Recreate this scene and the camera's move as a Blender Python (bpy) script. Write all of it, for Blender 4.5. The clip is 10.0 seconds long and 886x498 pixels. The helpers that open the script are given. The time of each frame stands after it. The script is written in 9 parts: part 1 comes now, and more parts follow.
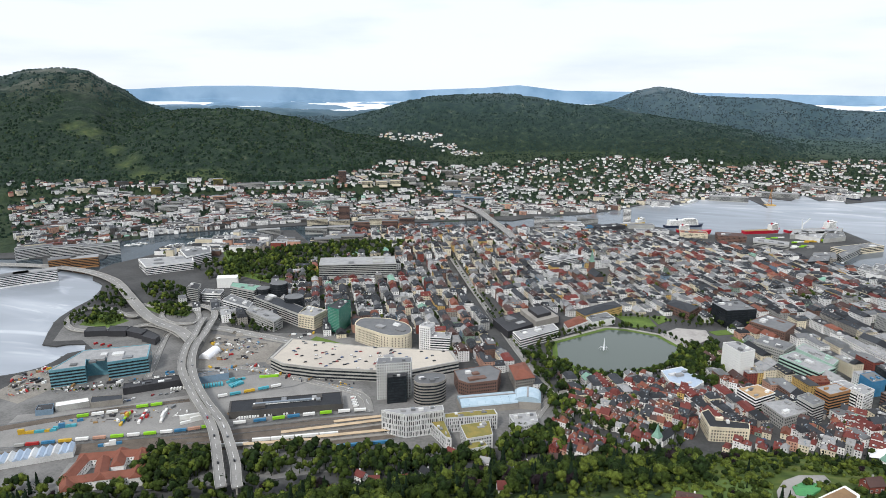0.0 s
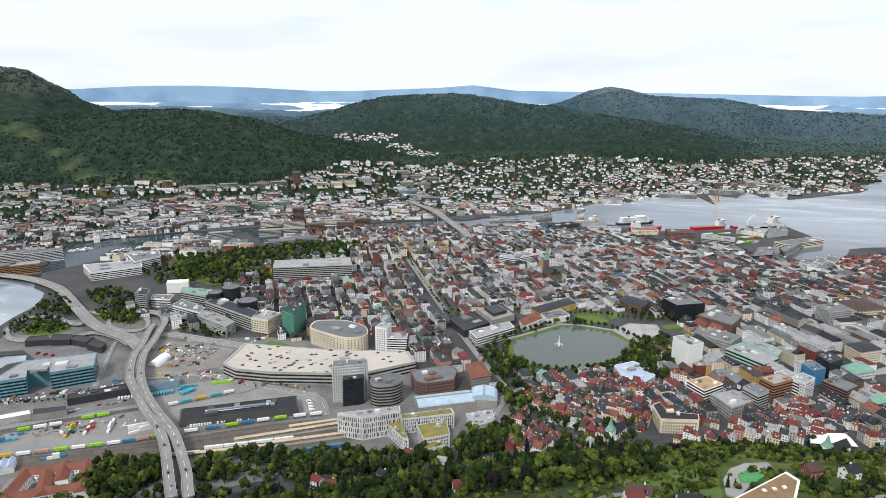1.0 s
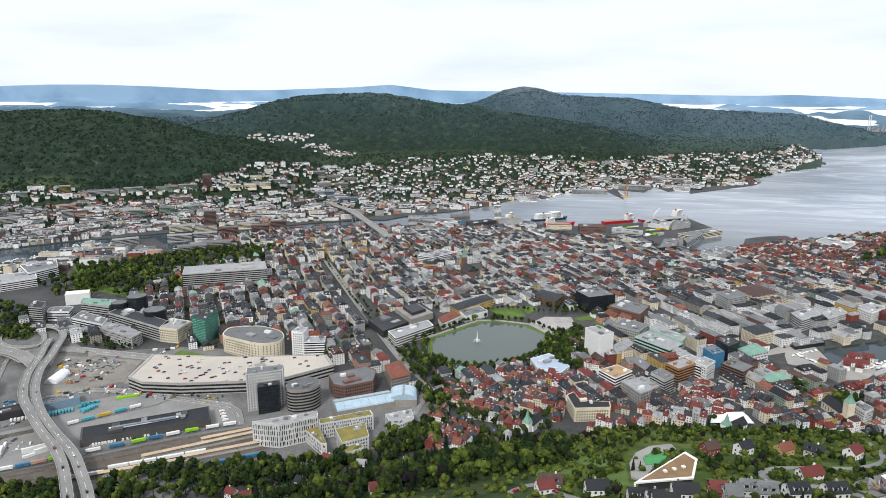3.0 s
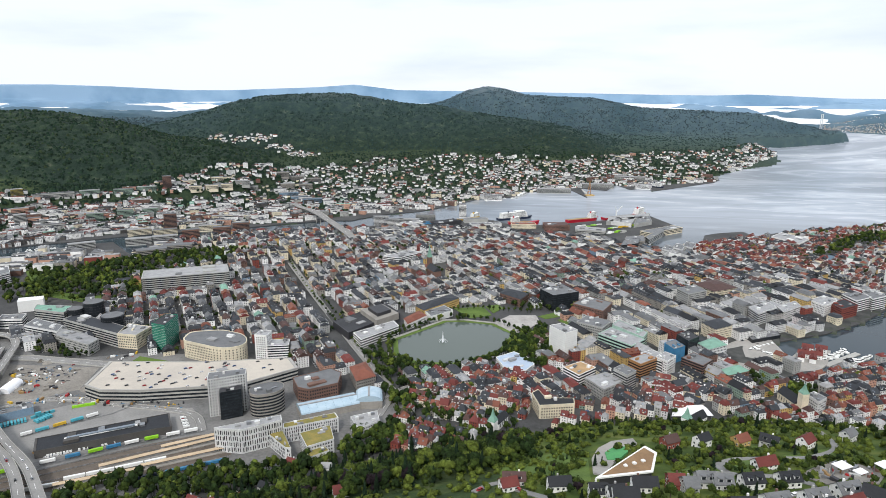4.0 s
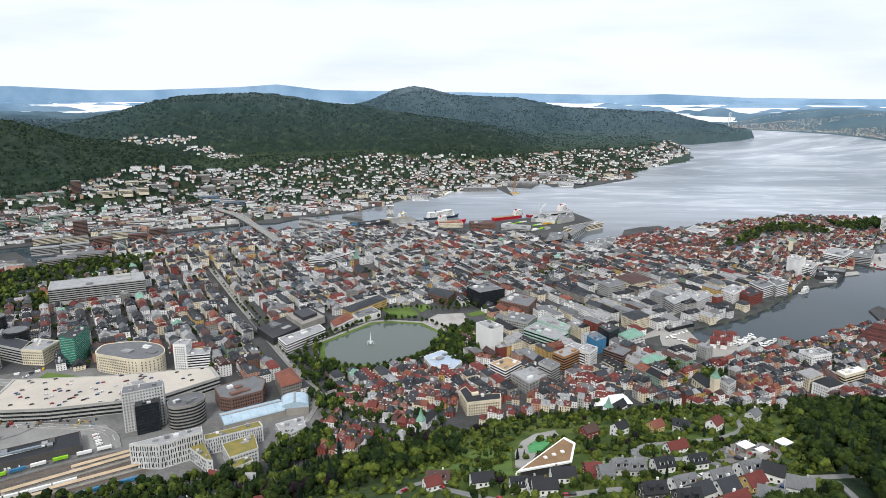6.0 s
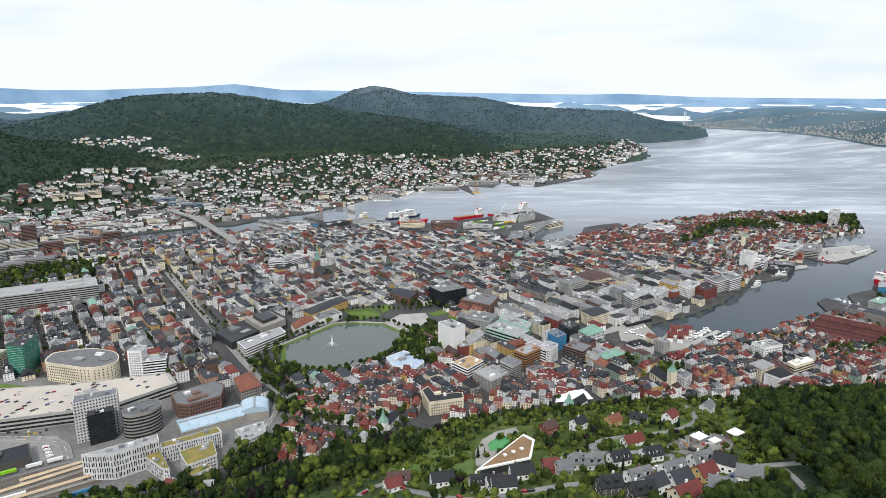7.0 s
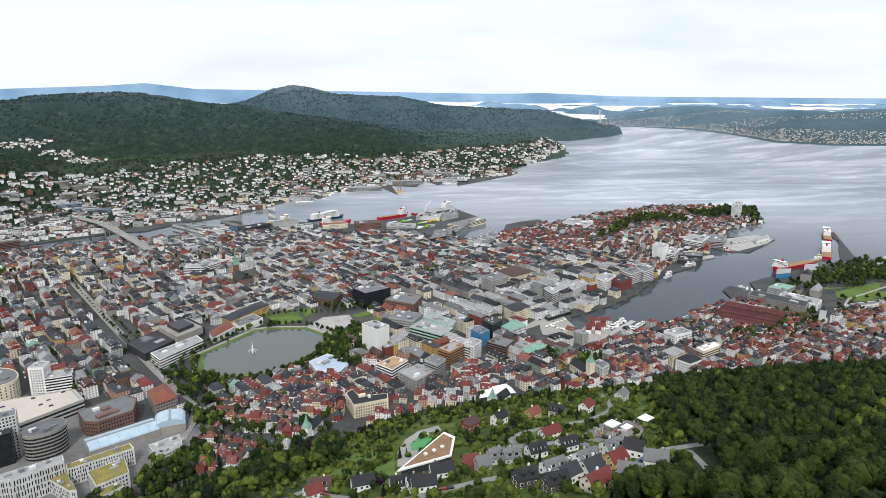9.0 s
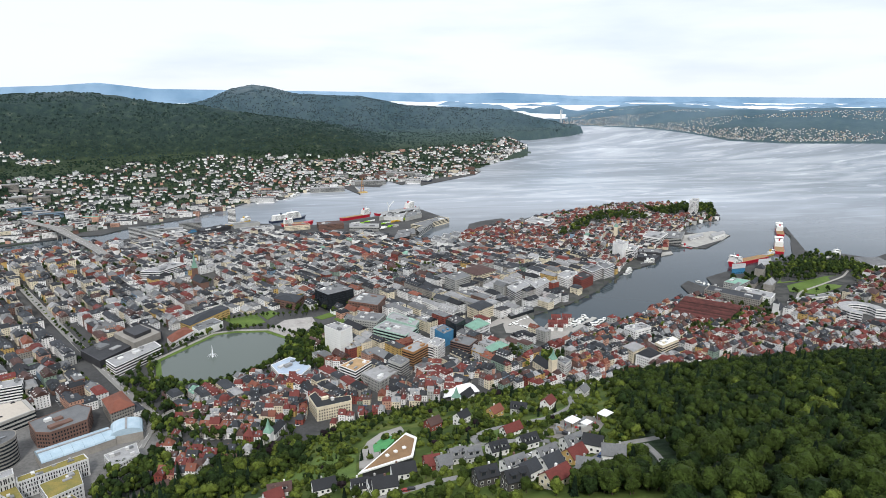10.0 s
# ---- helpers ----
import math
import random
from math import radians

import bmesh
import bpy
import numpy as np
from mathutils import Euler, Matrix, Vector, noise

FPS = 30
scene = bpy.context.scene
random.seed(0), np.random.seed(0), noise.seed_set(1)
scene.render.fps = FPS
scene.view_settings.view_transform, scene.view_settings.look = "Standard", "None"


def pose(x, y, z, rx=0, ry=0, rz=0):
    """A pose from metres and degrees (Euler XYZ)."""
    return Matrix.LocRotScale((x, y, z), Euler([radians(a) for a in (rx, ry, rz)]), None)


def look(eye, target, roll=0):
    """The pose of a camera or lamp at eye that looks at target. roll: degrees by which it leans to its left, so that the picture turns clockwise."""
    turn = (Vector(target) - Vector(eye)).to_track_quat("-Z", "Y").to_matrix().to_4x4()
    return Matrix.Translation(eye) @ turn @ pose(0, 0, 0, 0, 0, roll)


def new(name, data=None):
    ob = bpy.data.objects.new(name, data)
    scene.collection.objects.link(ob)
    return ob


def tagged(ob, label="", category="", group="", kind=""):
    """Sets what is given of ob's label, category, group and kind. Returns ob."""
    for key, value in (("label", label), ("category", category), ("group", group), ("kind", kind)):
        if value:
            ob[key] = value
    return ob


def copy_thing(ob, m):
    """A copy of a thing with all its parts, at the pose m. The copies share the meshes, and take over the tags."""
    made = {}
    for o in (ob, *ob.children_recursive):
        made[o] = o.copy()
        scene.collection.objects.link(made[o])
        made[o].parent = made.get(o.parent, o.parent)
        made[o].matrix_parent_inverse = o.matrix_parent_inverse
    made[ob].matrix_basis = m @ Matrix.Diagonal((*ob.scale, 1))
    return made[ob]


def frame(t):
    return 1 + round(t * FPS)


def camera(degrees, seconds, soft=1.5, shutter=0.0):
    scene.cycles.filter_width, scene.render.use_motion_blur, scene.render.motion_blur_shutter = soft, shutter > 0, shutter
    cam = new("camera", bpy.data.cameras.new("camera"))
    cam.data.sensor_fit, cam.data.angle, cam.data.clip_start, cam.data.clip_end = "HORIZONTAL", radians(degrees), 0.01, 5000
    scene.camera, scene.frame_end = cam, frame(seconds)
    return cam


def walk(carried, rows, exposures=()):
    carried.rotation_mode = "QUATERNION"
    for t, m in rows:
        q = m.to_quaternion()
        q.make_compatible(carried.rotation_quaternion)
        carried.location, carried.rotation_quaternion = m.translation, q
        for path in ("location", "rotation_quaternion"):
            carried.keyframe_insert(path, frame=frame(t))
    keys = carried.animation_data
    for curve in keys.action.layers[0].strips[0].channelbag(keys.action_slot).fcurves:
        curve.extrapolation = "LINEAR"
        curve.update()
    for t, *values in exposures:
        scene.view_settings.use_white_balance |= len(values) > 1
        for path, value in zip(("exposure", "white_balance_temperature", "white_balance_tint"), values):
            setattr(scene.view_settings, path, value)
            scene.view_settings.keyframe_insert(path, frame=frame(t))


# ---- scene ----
from mathutils.geometry import tessellate_polygon

# camera and its flight
cam = camera(69.24, 10.0, 0.55)
PATH = [
    (0, pose(-19.75, -6.27, 350.52, 76.285, -0.262, 17.181)),
    (0.5, pose(-17.98, -5.35, 350.37, 76.294, -0.292, 15.263)),
    (1, pose(-16.07, -4.49, 350.22, 76.317, -0.272, 13.328)),
    (1.5, pose(-14.09, -3.62, 350.14, 76.329, -0.291, 11.455)),
    (2, pose(-11.97, -2.80, 350.05, 76.330, -0.279, 9.623)),
    (2.5, pose(-9.72, -2.18, 349.87, 76.320, -0.281, 7.851)),
    (4, pose(-3.90, -0.63, 349.96, 76.307, -0.236, 3.209)),
    (4.5, pose(-1.95, -0.26, 349.96, 76.329, -0.221, 1.637)),
    (5, pose(0.00, 0.02, 349.94, 76.319, -0.184, 0.045)),
    (5.5, pose(2.02, 0.28, 349.95, 76.320, -0.184, -1.541)),
    (7, pose(7.97, 0.64, 349.93, 76.303, -0.150, -6.479)),
    (7.5, pose(9.73, 0.63, 350.07, 76.285, -0.135, -8.252)),
    (8, pose(11.46, 0.52, 350.16, 76.276, -0.171, -9.927)),
    (8.5, pose(13.22, 0.39, 350.21, 76.268, -0.146, -11.567)),
    (9, pose(15.06, 0.24, 350.27, 76.259, -0.135, -13.187)),
    (9.5, pose(16.95, 0.10, 350.30, 76.253, -0.093, -14.798)),
    (10, pose(18.78, -0.07, 350.30, 76.242, -0.103, -16.400)),
]
walk(cam, PATH)

# world: bright overcast sky, a soft high sun behind thin cloud
SUN_EL, SUN_ROT = radians(44), radians(192)
sky = bpy.data.worlds.new("overcast_sky")
scene.world = sky
sky.use_nodes = True
nt = sky.node_tree
nt.nodes.clear()
out = nt.nodes.new("ShaderNodeOutputWorld")
bg = nt.nodes.new("ShaderNodeBackground")
nish = nt.nodes.new("ShaderNodeTexSky")
nish.sky_type, nish.sun_disc = "NISHITA", False
nish.sun_elevation, nish.sun_rotation = SUN_EL, SUN_ROT
tc = nt.nodes.new("ShaderNodeTexCoord")
mp = nt.nodes.new("ShaderNodeMapping")
mp.inputs["Scale"].default_value = (1.2, 1.2, 7.0)
cn = nt.nodes.new("ShaderNodeTexNoise")
cn.inputs["Scale"].default_value, cn.inputs["Detail"].default_value = 2.2, 7
cr = nt.nodes.new("ShaderNodeValToRGB")
cr.color_ramp.elements[0].position, cr.color_ramp.elements[0].color = 0.25, (8.2, 9.3, 11.0, 1)
cr.color_ramp.elements[1].position, cr.color_ramp.elements[1].color = 0.5, (10.8, 11.5, 12.6, 1)
mx = nt.nodes.new("ShaderNodeMix")
mx.data_type = "RGBA"
mx.inputs[0].default_value = 0.88
nt.links.new(tc.outputs["Generated"], mp.inputs[0])
nt.links.new(mp.outputs[0], cn.inputs[0])
nt.links.new(cn.outputs[0], cr.inputs[0])
nt.links.new(nish.outputs[0], mx.inputs[6])
nt.links.new(cr.outputs[0], mx.inputs[7])
nt.links.new(mx.outputs[2], bg.inputs[0])
nt.links.new(bg.outputs[0], out.inputs[0])
bg.inputs[1].default_value = 0.096
sun_data = bpy.data.lights.new("sun", "SUN")
sun_data.energy, sun_data.angle, sun_data.color = 2.6, radians(10), (1.0, 0.97, 0.93)
sun = new("sun", sun_data)
sun.matrix_world = look((0, -600, 900), (150, 106, 203))


# ---- materials ----
def mat(name, col, col2=None, rough=0.8, scale=0.15, fine=2.0, bump=0.0, metal=0.0, spread=0.0, island=False, spec=0.3):
    """A surface of two tones mixed at two scales in metres, with relief; spread varies it from piece to piece."""
    m = bpy.data.materials.new(name)
    m.use_nodes = True
    t = m.node_tree
    b = t.nodes["Principled BSDF"]
    b.inputs["Roughness"].default_value, b.inputs["Metallic"].default_value = rough, metal
    b.inputs["Specular IOR Level"].default_value = spec
    col2 = col2 or tuple(c * 0.72 for c in col)
    geo = t.nodes.new("ShaderNodeNewGeometry")
    n1, n2 = t.nodes.new("ShaderNodeTexNoise"), t.nodes.new("ShaderNodeTexNoise")
    n1.inputs["Scale"].default_value, n1.inputs["Detail"].default_value = scale, 3
    n2.inputs["Scale"].default_value, n2.inputs["Detail"].default_value = fine, 2
    for n in (n1, n2):
        t.links.new(geo.outputs["Position"], n.inputs["Vector"])
    add = t.nodes.new("ShaderNodeMath")
    add.operation = "MULTIPLY_ADD"
    t.links.new(n1.outputs[0], add.inputs[0])
    add.inputs[1].default_value = 0.6
    half = t.nodes.new("ShaderNodeMath")
    half.operation = "MULTIPLY"
    t.links.new(n2.outputs[0], half.inputs[0])
    half.inputs[1].default_value = 0.4
    t.links.new(half.outputs[0], add.inputs[2])
    ramp = t.nodes.new("ShaderNodeValToRGB")
    ramp.color_ramp.elements[0].position, ramp.color_ramp.elements[0].color = 0.36, (*col2, 1)
    ramp.color_ramp.elements[1].position, ramp.color_ramp.elements[1].color = 0.62, (*col, 1)
    t.links.new(add.outputs[0], ramp.inputs[0])
    last = ramp.outputs[0]
    if spread:
        hsv = t.nodes.new("ShaderNodeHueSaturation")
        src = geo.outputs["Random Per Island"]
        if not island:
            src = t.nodes.new("ShaderNodeObjectInfo").outputs["Random"]
        mr = t.nodes.new("ShaderNodeMapRange")
        mr.inputs[3].default_value, mr.inputs[4].default_value = 1 - spread, 1 + spread
        t.links.new(src, mr.inputs[0])
        t.links.new(mr.outputs[0], hsv.inputs["Value"])
        t.links.new(last, hsv.inputs["Color"])
        last = hsv.outputs[0]
    t.links.new(last, b.inputs["Base Color"])
    if bump:
        bp = t.nodes.new("ShaderNodeBump")
        bp.inputs["Strength"].default_value, bp.inputs["Distance"].default_value = min(1.0, bump), 1.0 / fine
        t.links.new(n2.outputs[0], bp.inputs["Height"])
        t.links.new(bp.outputs[0], b.inputs["Normal"])
    return m


ASPHALT = mat("asphalt", (0.078, 0.078, 0.077), (0.044, 0.044, 0.044), 0.9, 0.02, 0.3)
PAVING = mat("pale_paving", (0.36, 0.34, 0.31), (0.27, 0.26, 0.24), 0.9, 0.03, 0.4)
CONCRETE = mat("concrete", (0.42, 0.41, 0.38), (0.32, 0.31, 0.29), 0.85, 0.05, 0.8)
LAWN = mat("lawn", (0.115, 0.175, 0.036), (0.07, 0.115, 0.024), 0.95, 0.05, 0.6, 0.3)
TRUNK = mat("bark", (0.09, 0.07, 0.05), None, 0.95, 1, 6)
WHITE = mat("white_paint", (0.78, 0.78, 0.75), (0.68, 0.68, 0.66), 0.6, 0.05, 0.8, spread=0.05, island=True)
GLASS = mat("window_glass", (0.03, 0.036, 0.042), (0.012, 0.015, 0.018), 0.15, 0.2, 0.9, spec=0.15)
STEEL = mat("grey_steel", (0.3, 0.31, 0.32), None, 0.4, 0.2, 2, metal=0.6)
DARK = mat("dark_cladding", (0.045, 0.045, 0.05), (0.03, 0.03, 0.034), 0.5, 0.1, 1)
BLACK = mat("black_felt", (0.055, 0.056, 0.06), (0.035, 0.036, 0.04), 0.85, 0.05, 0.5)
WALLS = [mat("wall_" + n, c, None, 0.8, 0.06, 0.7, spread=0.1, island=True) for n, c in (
    ("white", (0.87, 0.86, 0.84)), ("cream", (0.74, 0.66, 0.5)), ("ochre", (0.56, 0.38, 0.14)), ("grey", (0.4, 0.4, 0.38)),
    ("brick", (0.18, 0.105, 0.082)), ("pale_grey", (0.66, 0.66, 0.65)), ("red_board", (0.23, 0.06, 0.045)), ("salmon", (0.52, 0.3, 0.22)),
    ("stone", (0.3, 0.28, 0.25)), ("green", (0.24, 0.32, 0.26)), ("blue", (0.2, 0.29, 0.38)), ("dark_board", (0.09, 0.085, 0.08)))]
TEAL = mat("teal_glass_cladding", (0.16, 0.34, 0.4), (0.1, 0.24, 0.3), 0.25, 0.1, 0.8, spec=0.5)
OAK = mat("timber_fascia", (0.32, 0.2, 0.09), None, 0.7, 0.2, 2)
DECK = mat("pale_deck_concrete", (0.52, 0.47, 0.4), (0.43, 0.39, 0.34), 0.9, 0.03, 0.5)
DARKGLASS = mat("dark_glass_facade", (0.022, 0.026, 0.03), (0.014, 0.017, 0.02), 0.12, 0.1, 0.8, spec=0.3)
SEDUM = mat("mossy_roof", (0.27, 0.21, 0.06), (0.15, 0.15, 0.05), 0.95, 0.12, 0.9, 0.2)
NET = mat("green_scaffold_net", (0.02, 0.2, 0.13), (0.015, 0.13, 0.09), 0.8, 0.1, 1)
ICE = mat("pale_blue_roof", (0.42, 0.5, 0.6), (0.33, 0.4, 0.5), 0.5, 0.1, 1)
TAN = mat("tan_roof", (0.45, 0.3, 0.16), None, 0.85, 0.1, 1)
BRONZE = mat("bronze_cladding", (0.38, 0.2, 0.08), (0.28, 0.14, 0.06), 0.6, 0.1, 1)
MINT = mat("mint_cladding", (0.4, 0.55, 0.47), (0.32, 0.46, 0.39), 0.5, 0.1, 1)
SAIL = mat("white_sailcloth", (0.85, 0.85, 0.86), (0.78, 0.78, 0.8), 0.6, 0.05, 0.4)
HULL_RED = mat("red_hull_paint", (0.42, 0.012, 0.03), (0.32, 0.01, 0.022), 0.4, 0.1, 1)
HULL_BLUE = mat("dark_hull_paint", (0.02, 0.03, 0.06), None, 0.4, 0.1, 1)
YELLOW = mat("yellow_paint", (0.6, 0.38, 0.04), None, 0.5, 0.1, 1)
LIME = mat("lime_paint", (0.28, 0.6, 0.03), None, 0.5, 0.2, 1)
RED = mat("red_paint", (0.4, 0.03, 0.03), None, 0.5, 0.2, 1)
BLUE = mat("blue_paint", (0.05, 0.2, 0.36), None, 0.5, 0.2, 1)
CYAN = mat("cyan_paint", (0.08, 0.38, 0.46), None, 0.5, 0.2, 1)
RUST = mat("ballast_and_rails", (0.14, 0.115, 0.095), (0.09, 0.075, 0.06), 0.95, 0.1, 0.7)
GRAVEL = mat("gravel", (0.27, 0.25, 0.22), (0.18, 0.165, 0.145), 0.95, 0.05, 0.4)
LEAVES = [mat("leaves_" + n, c, tuple(v * 0.3 for v in c), 0.85, 0.3, 1.6, 0.8, spread=0.24, island=True, spec=0.12) for n, c in (
    ("mid", (0.05, 0.078, 0.015)), ("dark", (0.022, 0.042, 0.011)), ("light", (0.13, 0.17, 0.03)), ("spruce", (0.014, 0.03, 0.014)), ("copper", (0.024, 0.016, 0.02)))]
ROOFS = [mat("roof_" + n, c, None, 0.7, 0.12, 1.2, 0.15, spread=0.22, island=True) for n, c in (
    ("red_tile", (0.15, 0.036, 0.03)), ("slate", (0.04, 0.044, 0.051)), ("pale_felt", (0.31, 0.31, 0.31)), ("brown_tile", (0.085, 0.048, 0.042)),
    ("orange_tile", (0.21, 0.075, 0.048)), ("black_slate", (0.023, 0.025, 0.029)), ("copper", (0.2, 0.36, 0.28)), ("mid_felt", (0.16, 0.164, 0.168)))]


# ---- plan ----
def interp(b, xs, ys):
    return np.interp(b, xs, ys)


def inside(px, py, poly):
    """Whether points lie in a closed outline."""
    px, py = np.asarray(px, float), np.asarray(py, float)
    hit = np.zeros(px.shape, bool)
    for (x0, y0), (x1, y1) in zip(poly, poly[1:] + poly[:1]):
        if y0 != y1:
            hit ^= ((y0 > py) != (y1 > py)) & (px < (x1 - x0) * (py - y0) / (y1 - y0) + x0)
    return hit


def within(x, y, poly):
    """Whether one point lies in a closed outline."""
    hit = False
    for (x0, y0), (x1, y1) in zip(poly, poly[1:] + poly[:1]):
        if (y0 > y) != (y1 > y) and x < (x1 - x0) * (y - y0) / (y1 - y0) + x0:
            hit = not hit
    return hit


QUAY_SOUTH = [(-1040, 960), (-1052, 1020), (-1036, 1075), (-1026, 1158), (-1009, 1235), (-991, 1285), (-949, 1353), (-907, 1416),
              (-870, 1440), (-751, 1310), (-744, 1367), (-790, 1440), (-727, 1476), (-635, 1560), (-492, 1608), (-338, 1643)]
QUAY_WEST = [(-263, 1692), (-134, 1767), (-59, 1760), (-1, 1790), (45, 1771), (77, 1729), (158, 1720), (234, 1742), (350, 1797),
             (497, 1880), (538, 1702), (372, 1490), (412, 1480), (430, 1445), (535, 1535), (570, 1620), (617, 1649), (685, 1672)]
QUAY_POINT = [(690, 1610), (764, 1660), (863, 1690), (1000, 1715), (1230, 1740), (1370, 1720), (1384, 1655), (1280, 1494), (1215, 1471),
              (1113, 1428), (1064, 1354), (1149, 1344), (1157, 1307), (1007, 1207), (958, 1232), (941, 1285), (909, 1196), (818, 1190)]
QUAY_BAY = [(781, 1155), (817, 1125), (726, 1088), (675, 1052), (605, 988), (520, 933), (430, 894), (388, 874), (372, 858), (390, 824),
            (415, 791), (494, 810), (534, 837), (591, 848), (703, 893), (748, 919), (766, 971), (798, 992), (802, 953), (822, 951)]
QUAY_NORTH = [(847, 1002), (898, 1022), (955, 1040), (1095, 1078), (1128, 1094), (1152, 1104), (1240, 1200), (1296, 1256), (1325, 1323),
              (1373, 1354), (1209, 1126), (1208, 1068), (1252, 1097), (1293, 1028), (1358, 1051), (1374, 901), (1600, 820), (2000, 500)]
SHORE_EAST = [(-1500, 150), (-1000, 385), (-827, 480), (-771, 542), (-753, 558), (-744, 579), (-745, 602), (-750, 624), (-737, 640), (-754, 659), (-778, 649),
              (-786, 639), (-810, 638), (-844, 678), (-872, 715), (-883, 735), (-897, 774), (-909, 826), (-935, 869), (-959, 898), (-1000, 916)]
TOWN = SHORE_EAST + QUAY_SOUTH + QUAY_WEST + QUAY_POINT + QUAY_BAY + QUAY_NORTH + [(2600, -2400), (-2600, -2400)]
FAR_NEAR = [(-2200, 100), (-1427, 888), (-1315, 983), (-1230, 1011), (-1113, 911), (-1110, 1010), (-1105, 1052), (-1158, 1132), (-1203, 1208), (-1171, 1272), (-1113, 1326), (-1030, 1398), (-968, 1433), (-874, 1504),
            (-666, 1597), (-516, 1690), (-414, 1741), (-358, 1743), (-285, 1838), (-177, 1903),
            (-69, 2039), (-2, 2150), (103, 2185), (181, 2320), (334, 2410), (370, 2209), (381, 2426), (470, 2381)]
FAR_WEST = [(537, 2546), (561, 2412), (648, 2491), (633, 2378), (945, 2639), (1001, 2731), (979, 2807), (1249, 3121), (1467, 3306),
            (1595, 3511), (1751, 3885), (1712, 4037), (1576, 4032), (1707, 4477), (2017, 4490), (2501, 4825), (2803, 5137), (2970, 5556)]
FARSIDE = FAR_NEAR + FAR_WEST + [(2400, 7600), (-8000, 7600), (-8000, -500)]
LAKE = [(-120, 866), (-112, 813), (-83, 787), (-35, 784), (27, 826), (43, 867), (52, 899), (21, 939), (-24, 949), (-52, 946)]

FOOT_X = (-900, -600, -300, -100, 0, 100, 220, 370, 500, 700, 1000, 1500)
FOOT_Y = (200, 330, 425, 545, 590, 640, 652, 650, 645, 620, 540, 300)


def fold(x, y, z):
    """Draws what lies beyond three kilometres in towards a rim five kilometres off, along the lines of sight."""
    d = np.hypot(x, y) + 1e-6
    k = np.where(d > 3000, (3000 + 1900 * (d - 3000) / (d - 1100)) / d, 1.0)
    return x * k, y * k, 350 + (z - 350) * k


def waves(x, y, size, seed, octaves=4):
    """Rolling noise from crossed sines, about -1 to 1."""
    r = np.random.RandomState(seed)
    tot, amp, s = 0, 1.0, 0
    for o in range(octaves):
        for _ in range(3):
            a, p = r.uniform(0, 6.28), r.uniform(0, 6.28)
            tot = tot + amp * np.sin((x * np.cos(a) + y * np.sin(a)) / size * 6.28 + p + 1.7 * np.sin((x * np.sin(a) - y * np.cos(a)) / size * 3.1 + p))
            s += amp * 0.55
        size, amp = size / 2.1, amp * 0.5
    return tot / s


WOODLAND = [(146, 60), (163, 176), (205, 262), (268, 372), (310, 440), (360, 520), (430, 596), (520, 634), (700, 634), (1000, 574), (1300, 380), (1500, 100), (900, -100), (400, -50)]
CLEARINGS = [(-2037, 1895, 45), (-1949, 1882, 50), (-1764, 1800, 40), (-1650, 1730, 40), (-1545, 1667, 50), (-1440, 1640, 55), (-1350, 1680, 60), (-1290, 1720, 50)]
RIDGES = (  # bearing, sight angle of the crest, distance of the crest, distance of the foot, height of the foot
    ((-80, -62, -51, -49.8, -47.5, -46.5, -45.5, -44.2, -43.1, -42.2, -39.8, -38), (-0.6, 0.2, 0.91, 1.4, 1.62, 1.56, 1.37, 0.55, 0.05, -0.72, -1.6, -2.6),
     (4000,) * 8 + (3950, 3800, 3600, 3500), (2500, 2450, 2350, 2300, 2300, 2250, 2250, 2250, 2250, 2250, 2200, 2200), 60),
    ((-60, -44, -41, -38.5, -35.5, -33.2, -30, -28.1, -26.2, -23.8, -21.3, -19.4, -16.3), (-3.5, -2.2, -1.55, -1.33, -1.36, -1.6, -2.22, -2.8, -3.58, -4.02, -4.42, -5.4, -6.7),
     (3200, 3200, 3200, 3100, 3000, 2950, 2850, 2800, 2750, 2700, 2650, 2500, 2450), (2300, 2150, 2100, 2060, 2060, 2060, 2050, 2050, 2060, 2080, 2120, 2200, 2400), 58),
    ((-30, -27.7, -25.2, -22.3, -20.3, -18.4, -16.4, -13, -11.5, -9.6, -6.7, -3.4, 1.7, 4.8, 8.2, 11.1, 13.4, 15.5),
     (-3.2, -2.71, -1.99, -1.27, -0.69, -0.3, -0.19, -0.04, -0.12, -0.35, -0.95, -1.15, -2.01, -2.41, -3.21, -4.2, -4.39, -4.9),
     (4200,) * 9 + (4150, 4100, 4000, 3900, 3800, 3700, 3750, 3850, 3900), (3400, 3400, 3350, 3300, 3300, 3250, 3250, 3200, 3200, 3200, 3250, 3250, 3000, 2950, 3000, 3300, 3500, 3700), 65),
    ((-9, -7.1, -4.6, -3.1, -1.1, 0.6, 2.1, 3.8, 6.7, 9.7, 11.9, 13.3, 18.8, 22.3, 24.4, 26.5, 28.1, 28.7), (-1.8, -1.09, -0.99, -0.65, 0.21, 0.55, 0.37, -0.1, -0.28, -0.37, -0.82, -1.14, -1.32, -1.5, -2.04, -2.52, -3.13, -3.5),
     (6300,) * 8 + (6250, 6200, 6150, 6100, 6000, 5950, 5900, 5850, 5800, 5800), (4700,) * 10 + (4700, 4700, 4900, 5350, 5400, 5450, 5550, 5600), 20),
)
FAR_B = (-80, -42.5, -39.6, -37.1, -33.8, -29.6, -24.6, -21, -18.2, -14, -10.9, -7.1, 0, 5.6, 15.1, 19, 21.7, 24, 27.8, 33.6, 50, 80)
